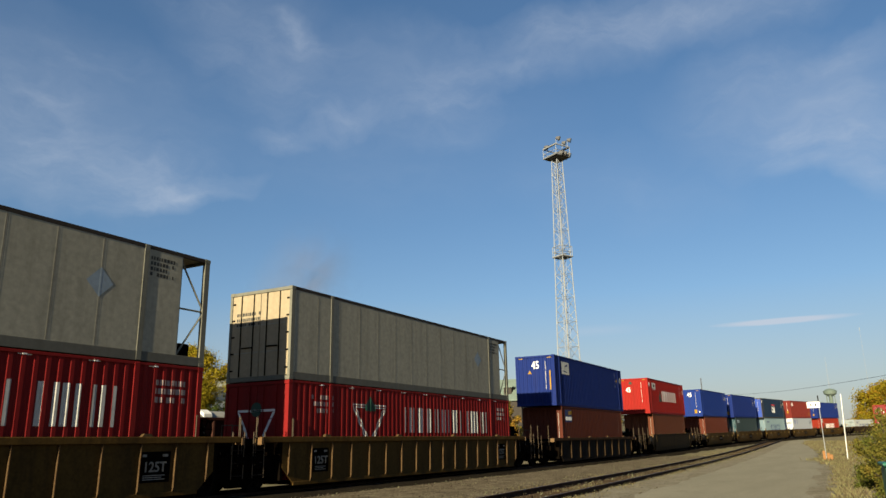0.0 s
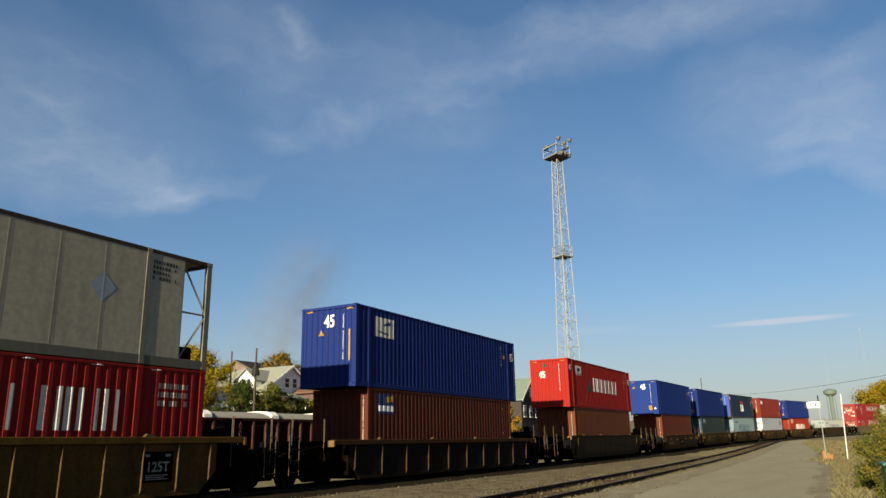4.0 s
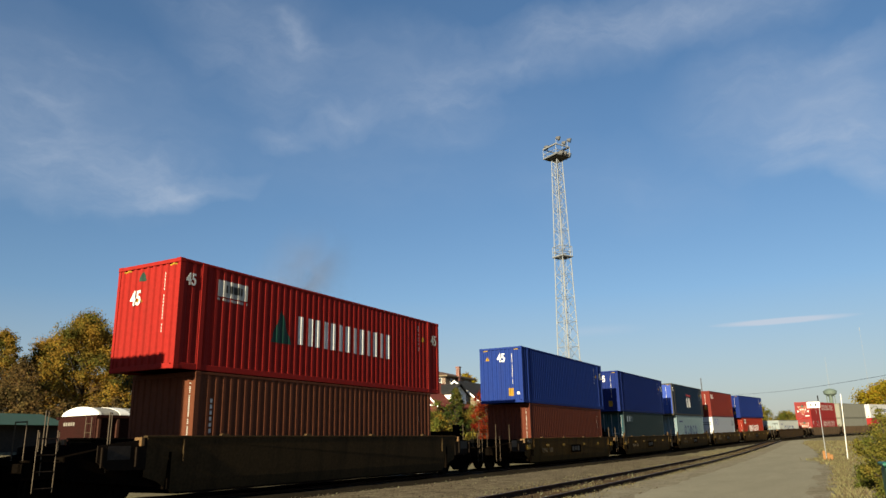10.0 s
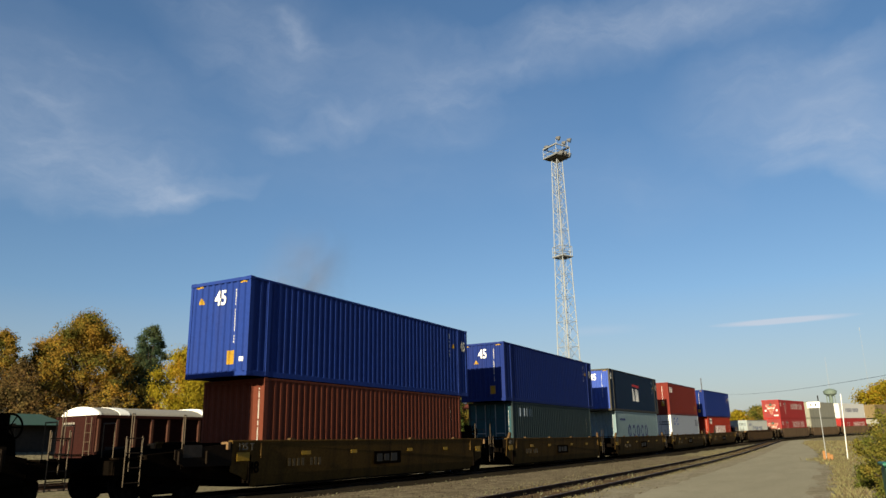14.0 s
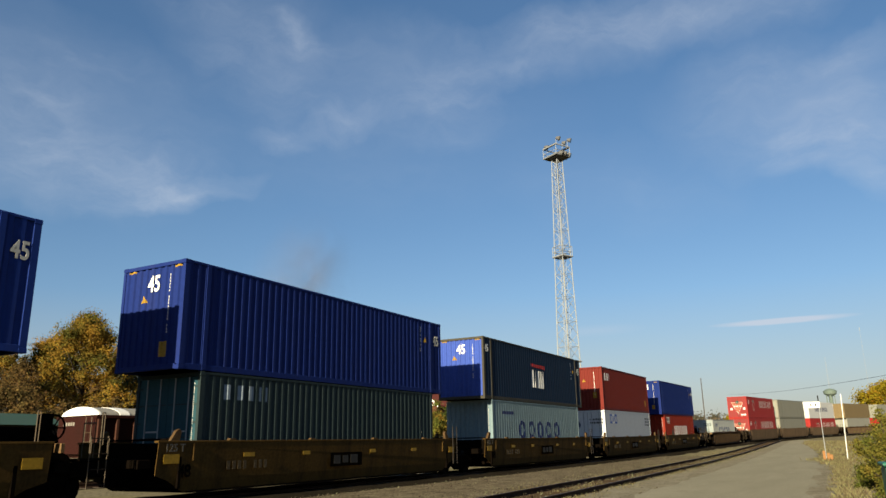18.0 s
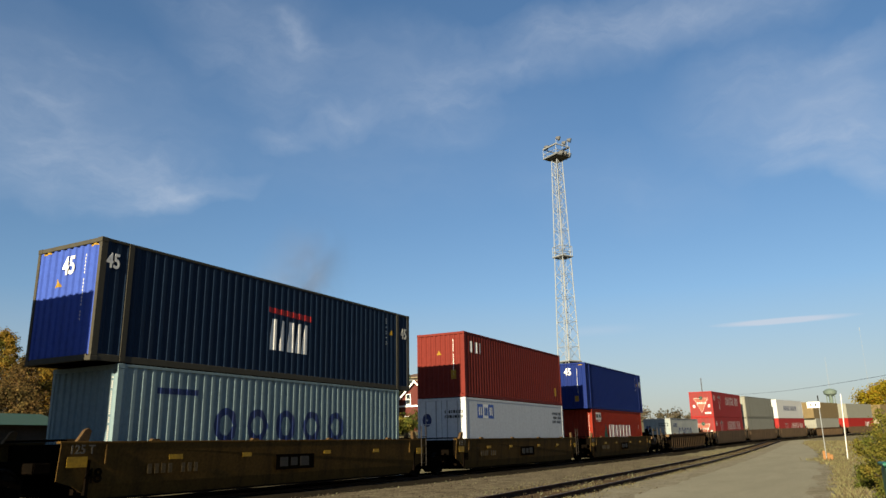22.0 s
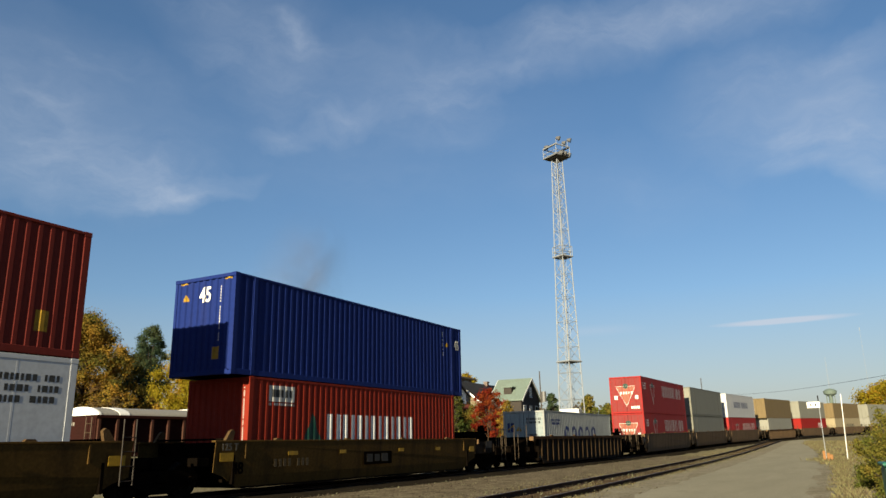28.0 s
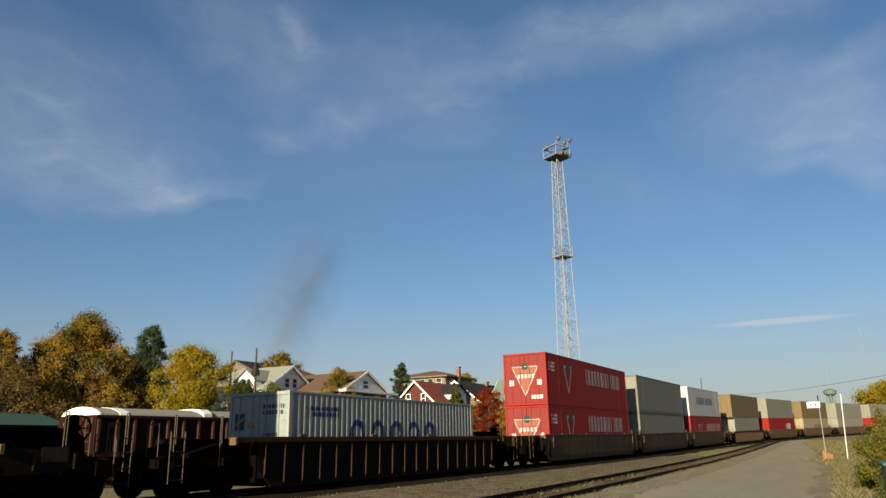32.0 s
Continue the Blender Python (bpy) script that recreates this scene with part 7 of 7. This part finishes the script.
def tuft_line(rng):
    x = 12 + 70 * rng.random() ** 1.2
    if noise.noise((x * 0.45, 0.7, 2.0)) < -0.12:
        x += rng.uniform(1.0, 3.0)
    return x, near_track_y(x) - 1.30 + rng.gauss(0, 0.24) + 0.25 * noise.noise((x * 0.8, 3.3, 0.0))


def signpost_patch(rng):
    return 49.5 + rng.gauss(0, 1.4), 1.9 + rng.gauss(0, 0.45)


def between(rng):
    x = 12 + 70 * rng.random() ** 1.2
    for _ in range(4):
        if noise.noise((x * 0.35, 9.1, 0.0)) > 0.0:
            break
        x = 12 + 70 * rng.random() ** 1.2
    return x, near_track_y(x) + (rng.choice((0.15, 1.45, 1.6, 2.4, -0.6)) + rng.gauss(0, 0.28))


grass("dry_grass", 13000, verge, 0.04, 0.24, 5, "dry straw-coloured grass along the road")
grass("dry_grass_field", 12000, far_verge, 0.08, 0.30, 9, "dry olive and straw grass beyond the sign posts", 4.0)
grass("dry_grass_tufts", 9000, tuft_line, 0.03, 0.13, 6, "dry grass tufts between road and siding")
grass("dry_grass_patch", 3000, signpost_patch, 0.06, 0.28, 7, "dry grass round the sign posts")
grass("dry_grass_siding", 8000, between, 0.03, 0.12, 8, "dry grass between the siding rails")

sign = thing("road_sign", "small white sign with dark marks on a thin post", "sign", pose(48.6, 2.02, land(48.6, 2.18)))
part("post", Shape().tube((0, 0, -0.1), (0, 0, 3.65), 0.022, 6), M_GALV, sign)
part("post_cap", Shape().tube((0, 0, 3.36), (0, 0, 3.70), 0.035, 6), M_BLACK, sign)
part("plate", Shape().box(-0.03, -0.005, -0.06, 0.62, 3.00, 3.34, 0.004), M_WHITE, sign)
for y in (0.14, 0.38):
    part("sign_mark", Shape().box(-0.034, -0.031, y, y + 0.07, 3.10, 3.25), M_BLACK, sign)
mk = thing("marker_post", "thin white marker post beside the road", "post", pose(48.4, 0.95, land(48.4, 1.0), 2.0, 0, 0))
part("post", Shape().tube((0, 0, -0.1), (0, 0, 3.65), 0.024, 8), M_WHITE, mk)
part("cap", Shape().tube((0, 0, 3.65), (0, 0, 3.72), 0.035, 8, 0.015), M_WHITE, mk)
M_STUB = material("orange_brown_timber", (0.26, 0.125, 0.045), 0.85, var=0.3, scale=4, fine=20, bump=0.3)
stub = thing("timber_stub", "weathered orange-brown timber stubs in dry grass", "post", pose(47.3, 2.05, land(47, 2.0)))
for dx, dy, hh in ((0, 0, 0.62), (0.25, -0.2, 0.5), (-0.1, -0.36, 0.42)):
    part("stub", Shape().box(dx - 0.07, dx + 0.07, dy - 0.07, dy + 0.07, -0.1, hh, 0.015), M_STUB, stub)

M_BINGREEN = material("green_plastic", (0.0191, 0.1253, 0.0818), 0.45, var=0.1, scale=2, fine=12, bump=0.03)
bn = thing("switch_box", "green and white metal box in the roadside grass", "box", pose(16.0, -0.45, land(16, -0.4) - 0.06, 0, 0, 6))
part("body", Shape().box(-0.3, 0.3, -0.3, 0.22, 0, 0.95, 0.03), M_BINGREEN, bn)
part("panel", Shape().box(-0.312, -0.302, -0.25, 0.10, 0.25, 0.85, 0.004), M_WHITE, bn)
part("lid", Shape().box(-0.34, 0.34, -0.34, 0.26, 0.952, 1.02, 0.02), M_BINGREEN, bn)

# ---------------------------------------------------------------- far off: water tower, mast, woods
M_WTOWER = material("pale_green_tank_paint", (0.125, 0.165, 0.14), 0.6, var=0.1, scale=0.3, fine=4, bump=0.02)
wt = thing("water_tower", "distant pale green water tower on legs", "water tower", pose(420, 11.6, land(420, 0)))
s = Shape()
for a, b, r0, r1 in ((18.6, 19.6, 1.5, 2.9), (19.6, 21.0, 2.9, 3.15), (21.0, 21.9, 3.15, 2.0), (21.9, 22.3, 2.0, 0.3)):
    s.tube((0, 0, a), (0, 0, b), r0, 18, r1)
part("tank", s, M_WTOWER, wt)
for k in range(6):
    a = k * math.pi / 3
    part("leg", Shape().tube((2.4 * math.cos(a), 2.4 * math.sin(a), 0), (2.0 * math.cos(a), 2.0 * math.sin(a), 19.0), 0.2, 6), M_WTOWER, wt)
part("riser", Shape().tube((0, 0, 0), (0, 0, 18.8), 0.9, 8), M_WTOWER, wt)
part("mast", Shape().tube((0, 0, 22), (0, 0, 38), 0.08, 5, 0.06), M_GALV, wt)
mast = thing("radio_mast", "very distant thin radio mast", "mast", pose(600, -8.0, land(600, 0)))
part("pole", Shape().tube((0, 0, 0), (0, 0, 73), 0.085, 5, 0.06), M_GALV, mast)
part("beacon", Shape().tube((0, 0, 72), (0, 0, 74), 0.2, 6), M_GALV, mast)


# Leaf colour lightened and greyed to include the haze of distance.
M_LEAF_FAR = leaf_material("hazed_autumn_leaves", (0.165, 0.130, 0.085), (0.125, 0.120, 0.085))


def far_woods():
    rng = random.Random(31)
    blobs = []
    for i in range(150):
        a = rng.uniform(-14, 16)
        d = rng.uniform(240, 420)
        x, y = d * math.cos(radians(a)), d * math.sin(radians(a))
        r = rng.uniform(1.8, 3.4)
        blobs.append((Vector((x, y, land(x, y) + rng.uniform(0.8, 3.4))), r))
    for i in range(250):
        a = rng.uniform(15, 88)
        d = rng.uniform(125, 240)
        x, y = d * math.cos(radians(a)), d * math.sin(radians(a))
        r = rng.uniform(1.6, 3.0)
        blobs.append((Vector((x, y, land(x, y) + rng.uniform(0.5, 2.6))), r))
    me = crown_mesh(rng, blobs, 90000, 0.42, M_LEAF_FAR)
    tagged(new("far_woods", me), "distant autumn woods along the horizon, haze put into their colour", "trees", kind="stuff")


far_woods()


# ---------------------------------------------------------------- smoke rising behind the houses
def smoke_material():
    m = bpy.data.materials.new("thin_grey_smoke")
    m.use_nodes = True
    n, l = m.node_tree.nodes, m.node_tree.links
    n.remove(n["Principled BSDF"])
    tc = n.new("ShaderNodeTexCoord")
    no = n.new("ShaderNodeTexNoise")
    no.inputs["Scale"].default_value = 0.22
    no.inputs["Detail"].default_value = 6
    l.new(tc.outputs["Object"], no.inputs["Vector"])
    g = n.new("ShaderNodeMapRange")
    g.inputs[1].default_value, g.inputs[2].default_value = 0.30, 0.70
    g.inputs[3].default_value, g.inputs[4].default_value = 0.0, SMOKE_DENSITY
    l.new(no.outputs["Fac"], g.inputs[0])
    mp = n.new("ShaderNodeMapping")
    mp.inputs["Scale"].default_value = (0.0, 0.088, 0.078)
    l.new(tc.outputs["Object"], mp.inputs[0])
    gr = n.new("ShaderNodeTexGradient")
    gr.gradient_type = "QUADRATIC_SPHERE"
    l.new(mp.outputs[0], gr.inputs[0])
    fade = n.new("ShaderNodeMath")
    fade.operation = "MULTIPLY"
    l.new(g.outputs[0], fade.inputs[0])
    l.new(gr.outputs["Fac"], fade.inputs[1])
    d, tr, mx = n.new("ShaderNodeBsdfDiffuse"), n.new("ShaderNodeBsdfTransparent"), n.new("ShaderNodeMixShader")
    d.inputs[0].default_value = (0.115, 0.098, 0.090, 1)
    l.new(fade.outputs[0], mx.inputs[0])
    l.new(tr.outputs[0], mx.inputs[1])
    l.new(d.outputs[0], mx.inputs[2])
    l.new(mx.outputs[0], n["Material Output"].inputs[0])
    return m


SMOKE_DENSITY = 0.30
SMOKE_AT = (96.0, 84.5, 6.0)
PUFFS = []


def smoke(x, y, z):
    """A thin plume of curved wisps that leans away as it climbs."""
    m = smoke_material()
    rng = random.Random(77)
    t = thing("smoke_plume", "thin brown-grey smoke rising behind the houses", "smoke", pose(x, y, z, 0, 0, 45))
    for i in range(6):
        f = i / 5
        s, n = Shape(), 14
        for a in range(n + 1):
            for b in range(n + 1):
                p, q = 2 * a / n - 1, 2 * b / n - 1
                s.v.append((0.5 * (p * p + q * q) + 0.12 * noise.noise((p * 2 + i * 5, q * 2, 0.3)), p, q))
        s.f = [(a * (n + 1) + b, (a + 1) * (n + 1) + b, (a + 1) * (n + 1) + b + 1, a * (n + 1) + b + 1) for a in range(n) for b in range(n)]
        r = 11.5 + 2.0 * f
        s.v = [(c * r, d * r, e * r * 1.3) for c, d, e in s.v]
        me = s.mesh("wisp", m, True)
        wisp = new("wisp", me)
        wisp.parent = t
        PUFFS.append((wisp, i * 1.5, -7.0 * f ** 1.25 + rng.uniform(-0.5, 0.5), 13.0 + 16.0 * f))


smoke(SMOKE_AT[0], SMOKE_AT[1], SMOKE_AT[2])


# ---------------------------------------------------------------- the train's run
SPEED, GAIN = 4.8396, 0.01189      # metres a second at the start, and what it gains each second


def run(t):
    return SPEED * t + GAIN * t * t / 2


def motions():
    for ob, s, z in TRAIN:
        up = Matrix.Translation((0, 0, z))
        rows = []
        for i in range(17):
            t = 2.0 * i
            rows.append((t, rail_pose(s - run(t)) @ up))
        walk(ob, rows)
    # the smoke climbs and drifts slowly
    for puff, dx, dy, dz in PUFFS:
        walk(puff, [(0.0, pose(dx - 0.8, dy + 0.4, dz - 1.0)), (32.0, pose(dx + 0.8, dy - 0.4, dz + 1.0, 0, 0, 25))])
    # wheels turn as far as the car rolls, on the cars that pass close by
    for w, x in WHEELS:
        car = w.parent
        s = next(q for ob, q, _ in TRAIN if ob == car)
        if s > 215:
            continue
        rows = []
        k = 266
        for i in range(k + 1):
            t = 32.0 * i / k
            rows.append((t, pose(x, 0, WHEEL_R, 0, -math.degrees(run(t) / WHEEL_R), 0)))
        walk(w, rows)


motions()
